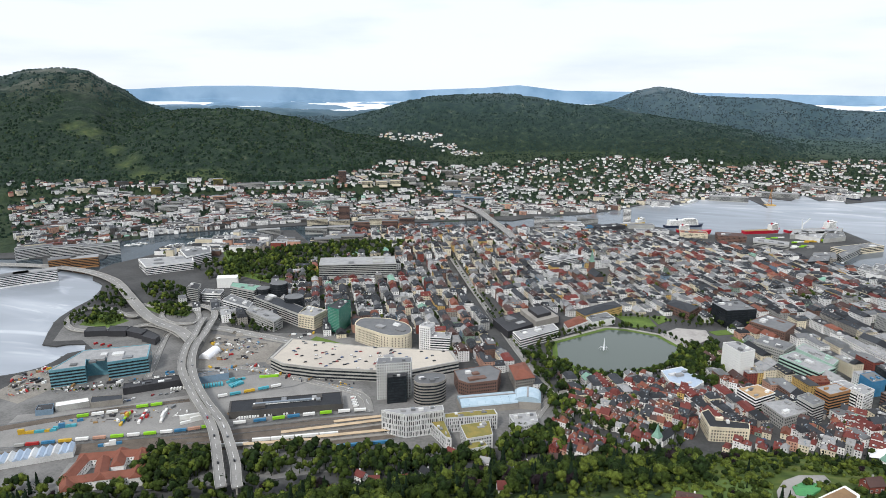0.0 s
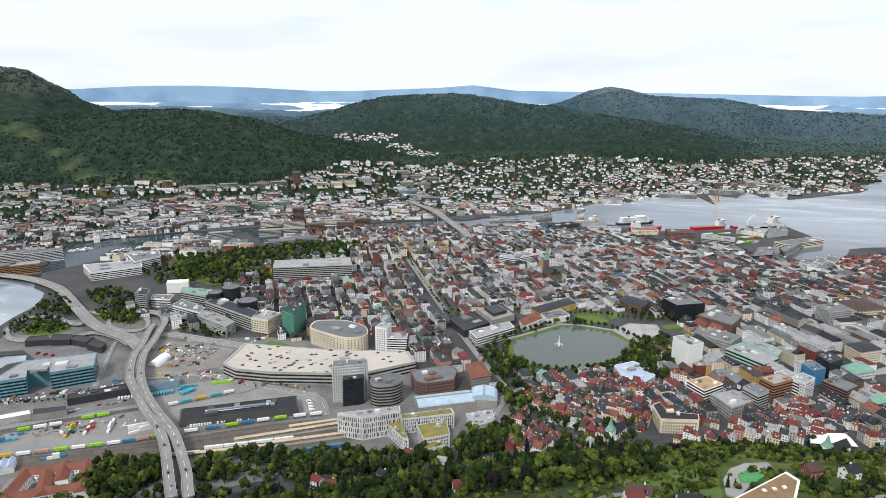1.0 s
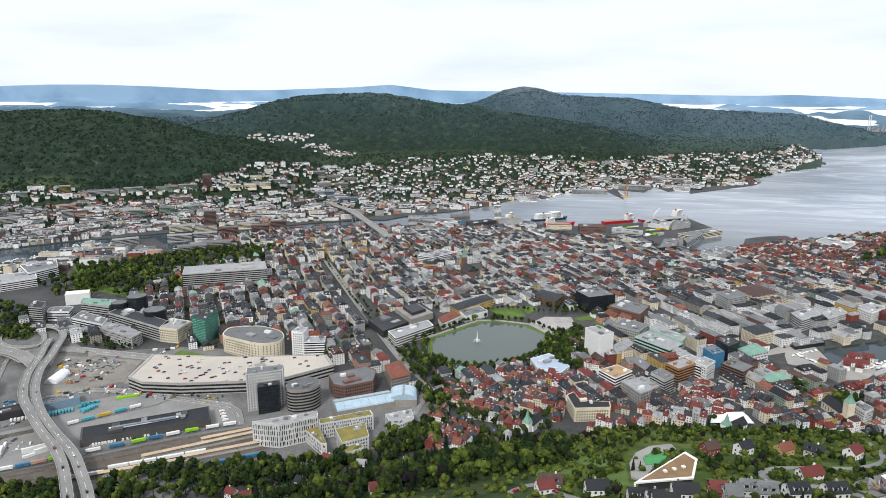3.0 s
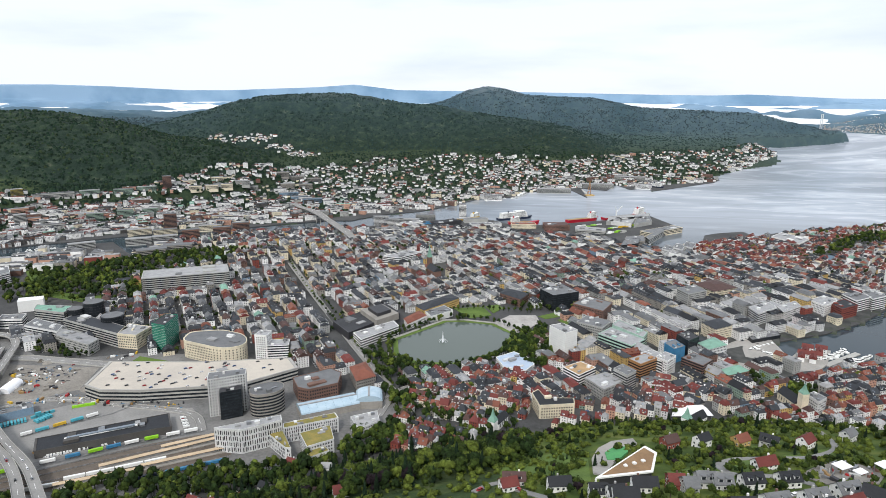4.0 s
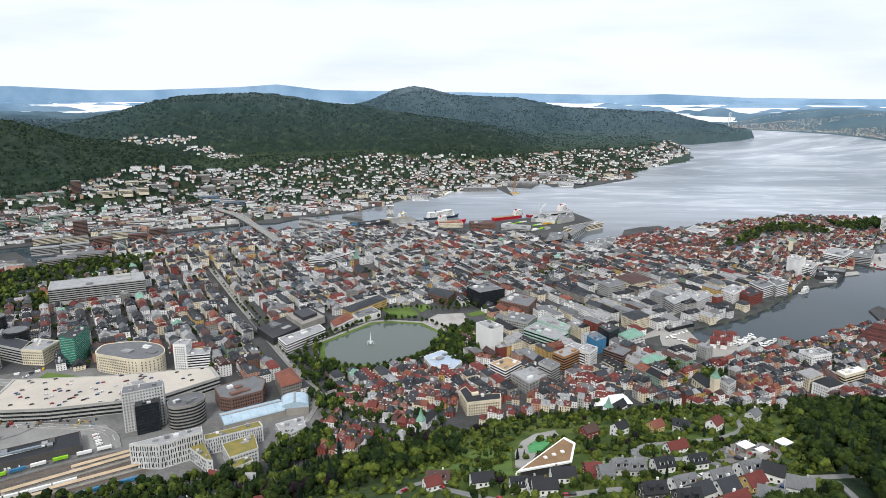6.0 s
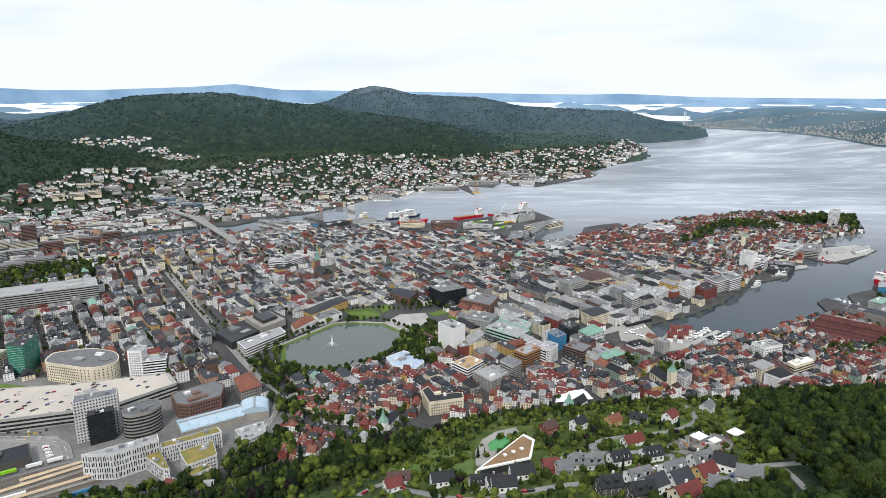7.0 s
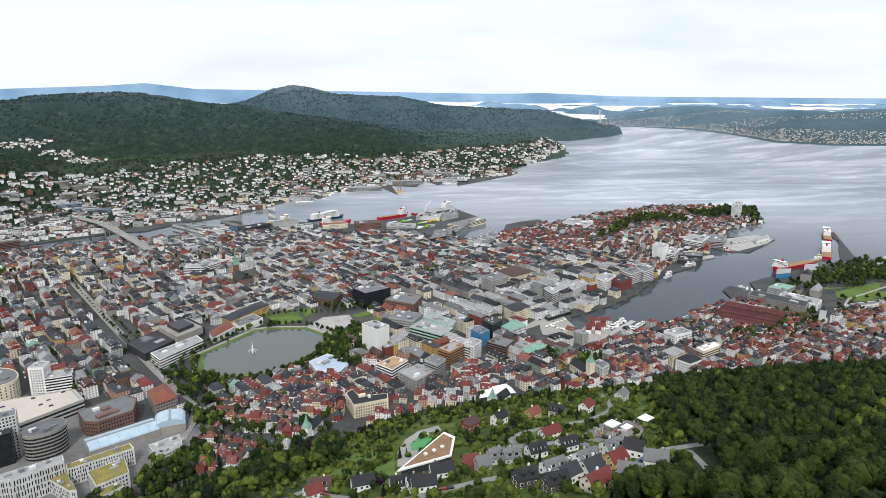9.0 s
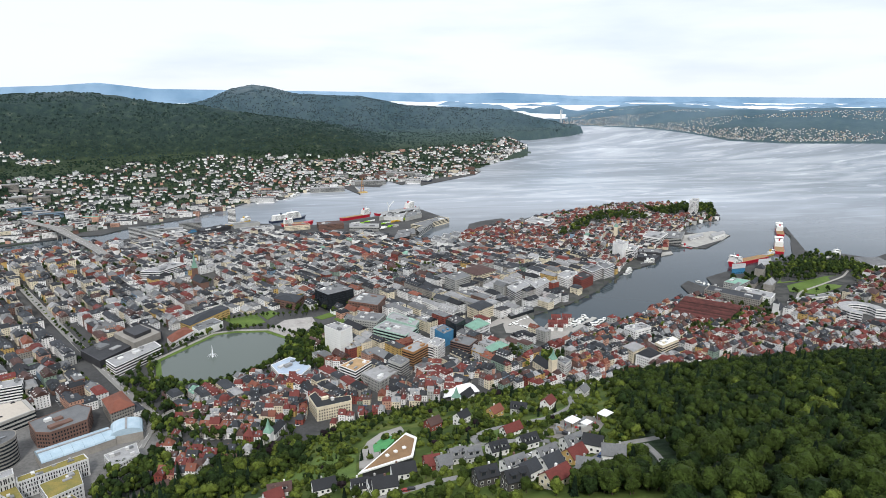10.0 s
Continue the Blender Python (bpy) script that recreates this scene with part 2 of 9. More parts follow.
FAR_EL = (0.2, 0.14, 0.33, 0.44, 0.47, 0.35, 0.1, 0.12, 0.24, 0.4, 0.64, 0.19, 0.1, 0.04, -0.11, -0.14, -0.05, -0.14, -0.31, -0.35, -0.38, -0.3)
ISLE_B = (22, 25.1, 29.3, 31.6, 33.9, 37, 40.4, 44.3, 47.3, 50.4, 65, 80)
ISLE_EL = (-2.9, -2.46, -1.61, -1.22, -0.98, -1.18, -1.36, -1.35, -1.06, -1.1, -1.0, -1.3)
ISLE_SHORE = (8000, 7500, 7150, 7000, 6800, 6200, 5300, 5200, 5350, 5550, 6000, 7000)
COAST_B = (-70, -58, -45, -40, -34, -30, -17, -5.3, 2.7, 7.9, 14.6, 19.7, 21.8, 24.3)
COAST_D = (1900, 1680, 1660, 1720, 1750, 1770, 1767, 1911, 2187, 2433, 2574, 2803, 3361, 4261)
HIGHFOOT_D = (2600, 2500, 2250, 2150, 2100, 2070, 2450, 3200, 3000, 3000, 3500, 3700, 4200, 4900)


def hill_near(x, y):
    """The steep wooded hillside under the camera."""
    s = np.maximum(0, interp(x, FOOT_X, FOOT_Y) - y)
    z = np.where(s < 40, s * s / 80 * 0.62, 12.4 + 0.62 * (s - 40))
    return np.where(s > 130, 68.2 + 0.38 * (s - 130), z)


def bump_at(x, y, cx, cy, rx, ry, rot, h):
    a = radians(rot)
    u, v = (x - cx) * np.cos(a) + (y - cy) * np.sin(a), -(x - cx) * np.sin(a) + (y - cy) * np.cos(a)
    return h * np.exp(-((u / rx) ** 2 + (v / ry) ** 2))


def height(x, y):
    """Ground height over the sea for land; -5 under water."""
    x, y = np.asarray(x, float), np.asarray(y, float)
    d, b = np.hypot(x, y), np.degrees(np.arctan2(x, y))
    town, farside = inside(x, y, TOWN), inside(x, y, FARSIDE)
    z = np.full(x.shape, -5.0)
    zt = 1.7 + hill_near(x, y)
    zt = zt + bump_at(x, y, -450, 1300, 230, 130, 25, 22) + bump_at(x, y, -60, 1360, 190, 110, 20, 16) + bump_at(x, y, 830, 1400, 420, 90, 48, 24)
    zt = zt + bump_at(x, y, 1100, 900, 130, 90, 10, 12)
    zt = np.where(inside(x, y, LAKE), -3.0, zt)
    z = np.where(town, zt, z)
    c0, c1 = interp(b, COAST_B, COAST_D), interp(b, COAST_B, HIGHFOOT_D)
    k = np.clip((d - c0 - 30) / (c1 - c0), 0, 1)
    zf = 1.7 + 60 * k ** 1.3 + 5 * waves(x, y, 420, 3, 2) * np.minimum(1, k * 4)
    rough = waves(x, y, 900, 5, 5)
    gully = waves(x, y, 290, 8, 4)
    for bs, el, cd, fd, fh in RIDGES:
        c, f = interp(b, bs, cd), interp(b, bs, fd)
        e = interp(b, bs, el)
        top = 350 + c * np.tan(np.radians(e))
        r = (d - f) / (c - f)
        up = np.sin(np.clip(r, 0, 1) * 1.5708) ** 1.1
        hgt = fh + (top - fh) * np.where(r < 1, up, 1 - 0.55 * np.clip(r - 1, 0, 1)) + (15 * rough + 11 * gully) * np.clip(r * 3, 0, 1) * np.clip(np.abs(1 - r) * 4, 0.25, 1)
        ok = (r > 0) & (b > bs[0]) & (b < bs[-1])
        zf = np.where(ok, np.maximum(zf, hgt), zf)
    z = np.where(farside, np.maximum(zf, 1.0), z)
    e, sh = interp(b, ISLE_B, ISLE_EL), interp(b, ISLE_B, ISLE_SHORE)
    c = sh + 2600
    top = 350 + c * np.tan(np.radians(e))
    r = (d - sh) / 2600
    isle = 3 + (top - 3) * np.sin(np.clip(r, 0, 1) * 1.5708) ** 0.9 + 12 * rough * np.clip(r * 2, 0, 1)
    isle = np.where(r > 1, top * (1 - 0.8 * np.clip(r - 1, 0, 1)), isle)
    z = np.where((b > 22) & (b < 80) & (r > 0) & (r < 2) & ~farside, np.maximum(isle, z), z)
    arch = np.minimum(190 * waves(x, y, 4600, 21, 4) - 62, 110)
    z = np.where((d > 7700) & (b > -80) & (b < 80), np.maximum(z, np.where(d < 26000, arch * np.clip((d - 7700) / 1500, 0, 1), -5)), z)
    rim = 350 + d * np.tan(np.radians(interp(b, FAR_B, FAR_EL)))
    z = np.where(d > 25000, np.maximum(z, (rim + 5) * np.clip((d - 25000) / 9000, 0, 1)), z)
    return z


def ground(x, y):
    return float(height(np.array([x]), np.array([y]))[0])


# ---- mesh helpers ----
class Acc:
    """Gathers boxes, roofs and panels into one mesh."""

    def __init__(self):
        self.v, self.f, self.m, self.mats = [], [], [], []

    def slot(self, material):
        if material not in self.mats:
            self.mats.append(material)
        return self.mats.index(material)

    def add(self, verts, faces, material):
        n, s = len(self.v), self.slot(material)
        self.v.extend(verts)
        self.f.extend([tuple(i + n for i in f) for f in faces])
        self.m.extend([s] * len(faces))

    def box(self, o, x0, x1, y0, y1, z0, z1, material, taper=0.0):
        """A box in the local frame o = (x, y, z, turn in radians); its top is drawn in by taper."""
        p = [(x0, y0, z0), (x1, y0, z0), (x1, y1, z0), (x0, y1, z0), (x0 + taper, y0 + taper, z1), (x1 - taper, y0 + taper, z1), (x1 - taper, y1 - taper, z1), (x0 + taper, y1 - taper, z1)]
        self.add(place(o, p), BOXF, material)

    def gable(self, o, x0, x1, y0, y1, z0, z1, material, hip=0.0):
        """A solid pitched roof, its ridge along local x."""
        ym = (y0 + y1) / 2
        p = [(x0, y0, z0), (x1, y0, z0), (x1, y1, z0), (x0, y1, z0), (x0 + hip, ym, z1), (x1 - hip, ym, z1)]
        self.add(place(o, p), [(3, 2, 1, 0), (0, 1, 5, 4), (2, 3, 4, 5), (1, 2, 5), (3, 0, 4)], material)

    def panel(self, o, pts, material):
        self.add(place(o, pts), [tuple(range(len(pts)))], material)

    def prism(self, pts, z0, z1, material, top=None):
        """An upright prism over an outline."""
        n = len(pts)
        area = sum(a[0] * b[1] - a[1] * b[0] for a, b in zip(pts, pts[1:] + pts[:1]))
        pts = pts if area > 0 else pts[::-1]
        v = [(x, y, z0) for x, y in pts] + [(x, y, z1) for x, y in pts]
        self.add(v, [tuple((i, (i + 1) % n, n + (i + 1) % n, n + i)) for i in range(n)], material)
        tris = tessellate_polygon([[Vector((x, y, 0)) for x, y in pts]])
        self.add([(x, y, z0) for x, y in pts], [facing(t, pts, -1) for t in tris], material)
        self.add([(x, y, z1) for x, y in pts], [facing(t, pts, 1) for t in tris], top or material)

    def strip(self, line, width, thick, material, lift=0.0):
        """A solid band along a line of (x, y, z), such as a road deck."""
        n, v, f = len(line), [], []
        for i, (x, y, z) in enumerate(line):
            a, b = line[max(0, i - 1)], line[min(n - 1, i + 1)]
            dx, dy = b[0] - a[0], b[1] - a[1]
            l = math.hypot(dx, dy) or 1
            nx, ny = -dy / l * width / 2, dx / l * width / 2
            z += lift
            v += [(x + nx, y + ny, z), (x - nx, y - ny, z), (x - nx, y - ny, z - thick), (x + nx, y + ny, z - thick)]
        for i in range(n - 1):
            a, b = 4 * i, 4 * i + 4
            f += [(a, a + 1, b + 1, b), (a + 1, a + 2, b + 2, b + 1), (a + 2, a + 3, b + 3, b + 2), (a + 3, a, b, b + 3)]
        f += [(0, 3, 2, 1), (4 * n - 4, 4 * n - 3, 4 * n - 2, 4 * n - 1)]
        self.add(v, f, material)

    def tube(self, x, y, z0, z1, r0, r1, material, n=8):
        v = [(x + r * math.cos(6.2832 * i / n), y + r * math.sin(6.2832 * i / n), z) for z, r in ((z0, r0), (z1, r1)) for i in range(n)]
        self.add(v, [(i, (i + 1) % n, n + (i + 1) % n, n + i) for i in range(n)] + [tuple(range(n - 1, -1, -1)), tuple(range(n, 2 * n))], material)

    def mesh(self, name):
        me = bpy.data.meshes.new(name)
        me.from_pydata(self.v, [], self.f)
        for m in self.mats:
            me.materials.append(m)
        me.polygons.foreach_set("material_index", self.m)
        me.update()
        return me


BOXF = [(3, 2, 1, 0), (4, 5, 6, 7), (0, 1, 5, 4), (1, 2, 6, 5), (2, 3, 7, 6), (3, 0, 4, 7)]


def facing(t, pts, sign):
    """A triangle's corners in the order that makes it face up (1) or down (-1)."""
    (ax, ay), (bx, by), (cx, cy) = (pts[i] for i in t)
    return tuple(t) if ((bx - ax) * (cy - ay) - (by - ay) * (cx - ax)) * sign > 0 else tuple(t)[::-1]


def place(o, pts):
    x, y, z, a = o
    c, s = math.cos(a), math.sin(a)
    return [(x + px * c - py * s, y + px * s + py * c, z + pz) for px, py, pz in pts]


def smooth_line(pts, step=8):
    """A rounded line through points (x, y, z)."""
    out = []
    q = [pts[0]] + list(pts) + [pts[-1]]
    for i in range(1, len(q) - 2):
        n = max(2, int(math.dist(q[i], q[i + 1]) / step))
        for k in range(n):
            t = k / n
            out.append(tuple(0.5 * (2 * q[i][j] + (q[i + 1][j] - q[i - 1][j]) * t + (2 * q[i - 1][j] - 5 * q[i][j] + 4 * q[i + 1][j] - q[i + 2][j]) * t * t
                                    + (3 * q[i][j] - q[i - 1][j] - 3 * q[i + 1][j] + q[i + 2][j]) * t ** 3) for j in range(3)))
    return out + [tuple(pts[-1])]


def thing(name, label, category, at=(0, 0, 0), group="", kind=""):
    e = new(name)
    e.location = at
    return tagged(e, label, category, group, kind)


def part(name, acc, parent, label="", kind=""):
    """Links gathered geometry as one mesh object under a thing or part."""
    me = acc.mesh(name) if isinstance(acc, Acc) else acc
    ob = new(name, me)
    if parent:
        ob.parent = parent
        root = parent
        off = Vector()
        while root:
            off += root.location
            root = root.parent
        if isinstance(acc, Acc):
            me.transform(Matrix.Translation(-off))
    return tagged(ob, label, kind=kind)


def bulk(name, verts, faces, mats, idx, label, kind="stuff", category=""):
    """One big mesh from arrays."""
    me = bpy.data.meshes.new(name)
    faces = np.asarray(faces)
    me.vertices.add(len(verts))
    me.vertices.foreach_set("co", np.asarray(verts, np.float32).ravel())
    k = faces.shape[1]
    me.loops.add(faces.size)
    me.loops.foreach_set("vertex_index", faces.astype(np.int32).ravel())
    me.polygons.add(len(faces))
    me.polygons.foreach_set("loop_start", np.arange(0, faces.size, k, dtype=np.int32))
    for m in mats:
        me.materials.append(m)
    if idx is not None:
        me.polygons.foreach_set("material_index", np.asarray(idx, np.int32))
    me.update(calc_edges=True)
    me.validate()
    return tagged(new(name, me), label, category, kind=kind)


# ---- ground, water and hills ----
def node_ground():
    m = bpy.data.materials.new("hills_and_streets")
    m.use_nodes = True
    t = m.node_tree
    b = t.nodes["Principled BSDF"]
    b.inputs["Roughness"].default_value, b.inputs["Specular IOR Level"].default_value = 0.95, 0.15
    geo = t.nodes.new("ShaderNodeNewGeometry")

    def noise_of(scale, detail=3):
        n = t.nodes.new("ShaderNodeTexNoise")
        n.inputs["Scale"].default_value, n.inputs["Detail"].default_value = scale, detail
        t.links.new(geo.outputs["Position"], n.inputs["Vector"])
        return n.outputs[0]

    def ramp(src, stops):
        r = t.nodes.new("ShaderNodeValToRGB")
        while len(r.color_ramp.elements) < len(stops):
            r.color_ramp.elements.new(0.5)
        for e, (p, c) in zip(r.color_ramp.elements, stops):
            e.position, e.color = p, (*c, 1)
        t.links.new(src, r.inputs[0])
        return r.outputs[0]

    def mix(a, c, fac):
        x = t.nodes.new("ShaderNodeMix")
        x.data_type = "RGBA"
        t.links.new(a, x.inputs[6])
        t.links.new(c, x.inputs[7])
        t.links.new(fac, x.inputs[0])
        return x.outputs[2]

    def attr(name):
        a = t.nodes.new("ShaderNodeAttribute")
        a.attribute_name = name
        return a.outputs["Fac"]

    paved = ramp(noise_of(0.06), [(0.35, (0.05, 0.05, 0.05)), (0.65, (0.095, 0.094, 0.09))])
    green = ramp(noise_of(0.05, 5), [(0.3, (0.035, 0.06, 0.013)), (0.5, (0.075, 0.11, 0.022)), (0.7, (0.14, 0.16, 0.04))])
    wood = ramp(noise_of(0.03, 8), [(0.3, (0.012, 0.023, 0.017)), (0.5, (0.018, 0.033, 0.022)), (0.66, (0.03, 0.048, 0.028)), (0.82, (0.13, 0.13, 0.1))])
    # blue aerial haze as a ground colour, mixed in by the attribute distance
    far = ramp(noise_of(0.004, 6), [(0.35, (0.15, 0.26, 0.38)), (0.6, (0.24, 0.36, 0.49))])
    c = mix(paved, green, attr("green"))
    c = mix(c, wood, attr("wood"))
    rock = ramp(noise_of(0.02, 6), [(0.35, (0.07, 0.075, 0.05)), (0.62, (0.17, 0.165, 0.14))])
    c = mix(c, rock, attr("rock"))
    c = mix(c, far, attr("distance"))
    t.links.new(c, b.inputs["Base Color"])
    bp = t.nodes.new("ShaderNodeBump")
    bp.inputs["Distance"].default_value, bp.inputs["Strength"].default_value = 9.0, 0.9
    t.links.new(noise_of(0.09, 6), bp.inputs["Height"])
    mm = t.nodes.new("ShaderNodeMath")
    mm.operation = "MULTIPLY"
    calm = t.nodes.new("ShaderNodeMath")
    calm.operation = "SUBTRACT"
    calm.use_clamp = True
    t.links.new(attr("wood"), calm.inputs[0])
    t.links.new(attr("distance"), calm.inputs[1])
    t.links.new(calm.outputs[0], mm.inputs[0])
    mm.inputs[1].default_value = 0.9
    t.links.new(mm.outputs[0], bp.inputs["Strength"])
    t.links.new(bp.outputs[0], b.inputs["Normal"])
    return m


def polar_sheet(bearings, radii, zfun):
    bb, rr = np.meshgrid(np.radians(bearings), radii)
    x, y = rr * np.sin(bb), rr * np.cos(bb)
    z = zfun(x, y)
    fx, fy, fz = fold(x, y, z)
    nb, nr = len(bearings), len(radii)
    i = np.arange(nr * nb).reshape(nr, nb)
    q = np.stack([i[:-1, :-1], i[:-1, 1:], i[1:, 1:], i[1:, :-1]], -1).reshape(-1, 4)[:, ::-1]
    return np.stack([fx, fy, fz], -1).reshape(-1, 3), q, x.ravel(), y.ravel(), z.ravel()


BEARINGS = np.concatenate([np.arange(-180, -56, 6.0), np.linspace(-56, 56, 380), np.arange(60, 181, 6.0)])
RADII = np.concatenate([[1], np.geomspace(40, 2000, 130), np.geomspace(2020, 7500, 160), np.geomspace(7700, 24800, 70), np.geomspace(25000, 36000, 14)])
co, quads, gx, gy, gz = polar_sheet(BEARINGS, RADII, height)
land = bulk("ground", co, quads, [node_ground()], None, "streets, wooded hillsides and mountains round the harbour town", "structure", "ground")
gd = np.hypot(gx, gy)
town_pt = inside(gx, gy, TOWN)
nearhill = hill_near(gx, gy)
greenness = np.where(town_pt, np.clip(nearhill / 12, 0, 1), np.clip((gd - 2500) / 600, 0, 0.8) * 0 + 0.75)
woodness = np.where(town_pt, np.where(gx < 30, np.clip(nearhill / 40, 0, 0.6), np.where(inside(gx, gy, WOODLAND), 0.85, 0.1)), np.clip((gz - 62) / 10, 0.8, 1))
# share of haze painted into the ground colour, from 3300 m outwards
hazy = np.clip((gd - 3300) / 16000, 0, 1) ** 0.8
isle_pt = ~town_pt & ~inside(gx, gy, FARSIDE)
woodness = np.where(isle_pt, 0.92, woodness)
meadow = np.zeros(gx.shape)
for cx, cy, cr in CLEARINGS:
    meadow = np.maximum(meadow, np.clip(1.25 - np.hypot(gx - cx, gy - cy) / cr + 0.35 * waves(gx, gy, 90, 61, 2), 0, 1))
woodness = woodness * (1 - 0.6 * meadow)
rocky = np.where(town_pt, 0, np.clip((gz - 300) / 170, 0, 0.75) * np.clip(0.6 + waves(gx, gy, 260, 51, 3), 0, 1))
land.data.attributes.new("rock", "FLOAT", "POINT").data.foreach_set("value", rocky.astype(np.float32))
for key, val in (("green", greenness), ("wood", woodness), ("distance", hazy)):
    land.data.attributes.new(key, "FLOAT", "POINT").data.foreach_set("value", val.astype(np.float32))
land.data.polygons.foreach_set("use_smooth", np.ones(len(land.data.polygons), bool))


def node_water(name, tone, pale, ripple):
    """Water: dark tone to painted sky glare by the attribute open, broken by long wind streaks."""
    m = bpy.data.materials.new(name)
    m.use_nodes = True
    t = m.node_tree
    b = t.nodes["Principled BSDF"]
    geo = t.nodes.new("ShaderNodeNewGeometry")
    big = t.nodes.new("ShaderNodeTexNoise")
    big.inputs["Scale"].default_value, big.inputs["Detail"].default_value, big.inputs["Distortion"].default_value = 0.0035, 5, 1.6
    sq = t.nodes.new("ShaderNodeMapping")
    sq.inputs["Rotation"].default_value, sq.inputs["Scale"].default_value = (0, 0, 0.35), (0.45, 1.5, 0)
    t.links.new(geo.outputs["Position"], sq.inputs[0])
    t.links.new(sq.outputs[0], big.inputs["Vector"])
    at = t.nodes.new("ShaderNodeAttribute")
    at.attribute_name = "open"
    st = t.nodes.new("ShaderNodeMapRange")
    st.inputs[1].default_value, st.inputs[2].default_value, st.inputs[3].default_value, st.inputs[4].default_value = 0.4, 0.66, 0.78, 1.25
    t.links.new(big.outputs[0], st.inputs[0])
    swirl = t.nodes.new("ShaderNodeTexNoise")
    swirl.inputs["Scale"].default_value, swirl.inputs["Detail"].default_value, swirl.inputs["Distortion"].default_value = 0.006, 3, 3.2
    t.links.new(sq.outputs[0], swirl.inputs["Vector"])
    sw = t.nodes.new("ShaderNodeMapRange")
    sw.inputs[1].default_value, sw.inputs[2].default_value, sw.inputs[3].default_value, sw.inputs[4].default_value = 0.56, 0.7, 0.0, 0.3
    t.links.new(swirl.outputs[0], sw.inputs[0])
    both = t.nodes.new("ShaderNodeMath")
    t.links.new(st.outputs[0], both.inputs[0])
    t.links.new(sw.outputs[0], both.inputs[1])
    ml = t.nodes.new("ShaderNodeMath")
    ml.operation = "MULTIPLY"
    t.links.new(at.outputs["Fac"], ml.inputs[0])
    t.links.new(both.outputs[0], ml.inputs[1])
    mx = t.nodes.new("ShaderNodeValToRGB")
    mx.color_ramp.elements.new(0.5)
    # base colour climbs to near white: sky glare painted into the far water
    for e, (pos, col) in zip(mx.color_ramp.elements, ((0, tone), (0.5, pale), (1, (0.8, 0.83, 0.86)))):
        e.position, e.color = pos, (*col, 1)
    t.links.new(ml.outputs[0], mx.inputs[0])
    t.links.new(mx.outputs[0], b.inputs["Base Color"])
    r = t.nodes.new("ShaderNodeMapRange")
    r.inputs[3].default_value, r.inputs[4].default_value = 0.07, 0.3
    t.links.new(at.outputs["Fac"], r.inputs[0])
    t.links.new(r.outputs[0], b.inputs["Roughness"])
    b.inputs["IOR"].default_value = 1.36
    dark_reflection = t.nodes.new("ShaderNodeAttribute")
    dark_reflection.attribute_name = "dark_reflection"
    sp = t.nodes.new("ShaderNodeMapRange")
    # lowered specular imitates the dark reflection of hills and quays
    sp.inputs[3].default_value, sp.inputs[4].default_value = 0.5, 0.1
    t.links.new(dark_reflection.outputs["Fac"], sp.inputs[0])
    t.links.new(sp.outputs[0], b.inputs["Specular IOR Level"])
    n = t.nodes.new("ShaderNodeTexNoise")
    n.inputs["Scale"].default_value, n.inputs["Detail"].default_value = 0.12, 4
    t.links.new(geo.outputs["Position"], n.inputs["Vector"])
    bp = t.nodes.new("ShaderNodeBump")
    bp.inputs["Distance"].default_value, bp.inputs["Strength"].default_value = 1.0, ripple
    t.links.new(n.outputs[0], bp.inputs["Height"])
    t.links.new(bp.outputs[0], b.inputs["Normal"])
    return m


wb = np.concatenate([np.arange(-180, -60, 10.0), np.linspace(-60, 60, 121), np.arange(70, 181, 10.0)])
co, quads, wx, wy, _ = polar_sheet(wb, np.concatenate([[300], np.linspace(400, 3000, 60), np.geomspace(3050, 36000, 110)]), lambda x, y: x * 0)
water = bulk("water", co, quads, [node_water("fjord_water", (0.035, 0.05, 0.06), (0.3, 0.33, 0.37), 0.012)], None, "calm grey fjord water with painted sky glare in pale wind streaks", "structure", "water")
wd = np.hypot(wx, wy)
# painted sky glare: grows with distance, and set high on the left inlet
sky_glare = np.clip((wd - 1250) / 1800, 0, 0.54) + np.clip((wd - 7000) / 4000, 0, 0.6)
# sound and bay dimmed as if mirroring dark slopes, with less painted glare
dark_reflection = np.where((wy > 950) & (wy < 2500), 1 - np.clip((wx + 450) / 600, 0, 1), 0)
sky_glare = sky_glare * (1 - dark_reflection)
dark_reflection = np.maximum(dark_reflection, np.where(wx > 250, 0.75 * np.clip((2000 - wy - 0.15 * wx) / 500, 0, 1), 0))
sky_glare = np.where(wx > 250, sky_glare * (1 - 0.9 * dark_reflection), sky_glare)
sky_glare = np.where((wx < -700) & (wy < 940), 0.5, sky_glare)
water.data.attributes.new("dark_reflection", "FLOAT", "POINT").data.foreach_set("value", dark_reflection.astype(np.float32))
water.data.attributes.new("open", "FLOAT", "POINT").data.foreach_set("value", sky_glare.astype(np.float32))
water.data.polygons.foreach_set("use_smooth", np.ones(len(water.data.polygons), bool))


def slab(name, outline, z0, z1, material, label, category):
    a = Acc()
    a.prism(outline, z0, z1, material)
    return tagged(new(name, a.mesh(name)), label, category, kind="structure")


slab("quay", SHORE_EAST[2:] + QUAY_SOUTH + QUAY_WEST + QUAY_POINT + QUAY_BAY + QUAY_NORTH[:-1] + [(1500, 500), (600, 600), (220, 630), (0, 570), (-300, 405), (-600, 310)], -6, 2.0, ASPHALT, "grey asphalt town ground edged by stone quays", "quay")
slab("quay", FAR_NEAR[1:] + FAR_WEST[:10] + [(900, 3300), (-700, 2350), (-1500, 1500)], -6, 1.9, ASPHALT, "grey quays and streets across the sound", "quay")
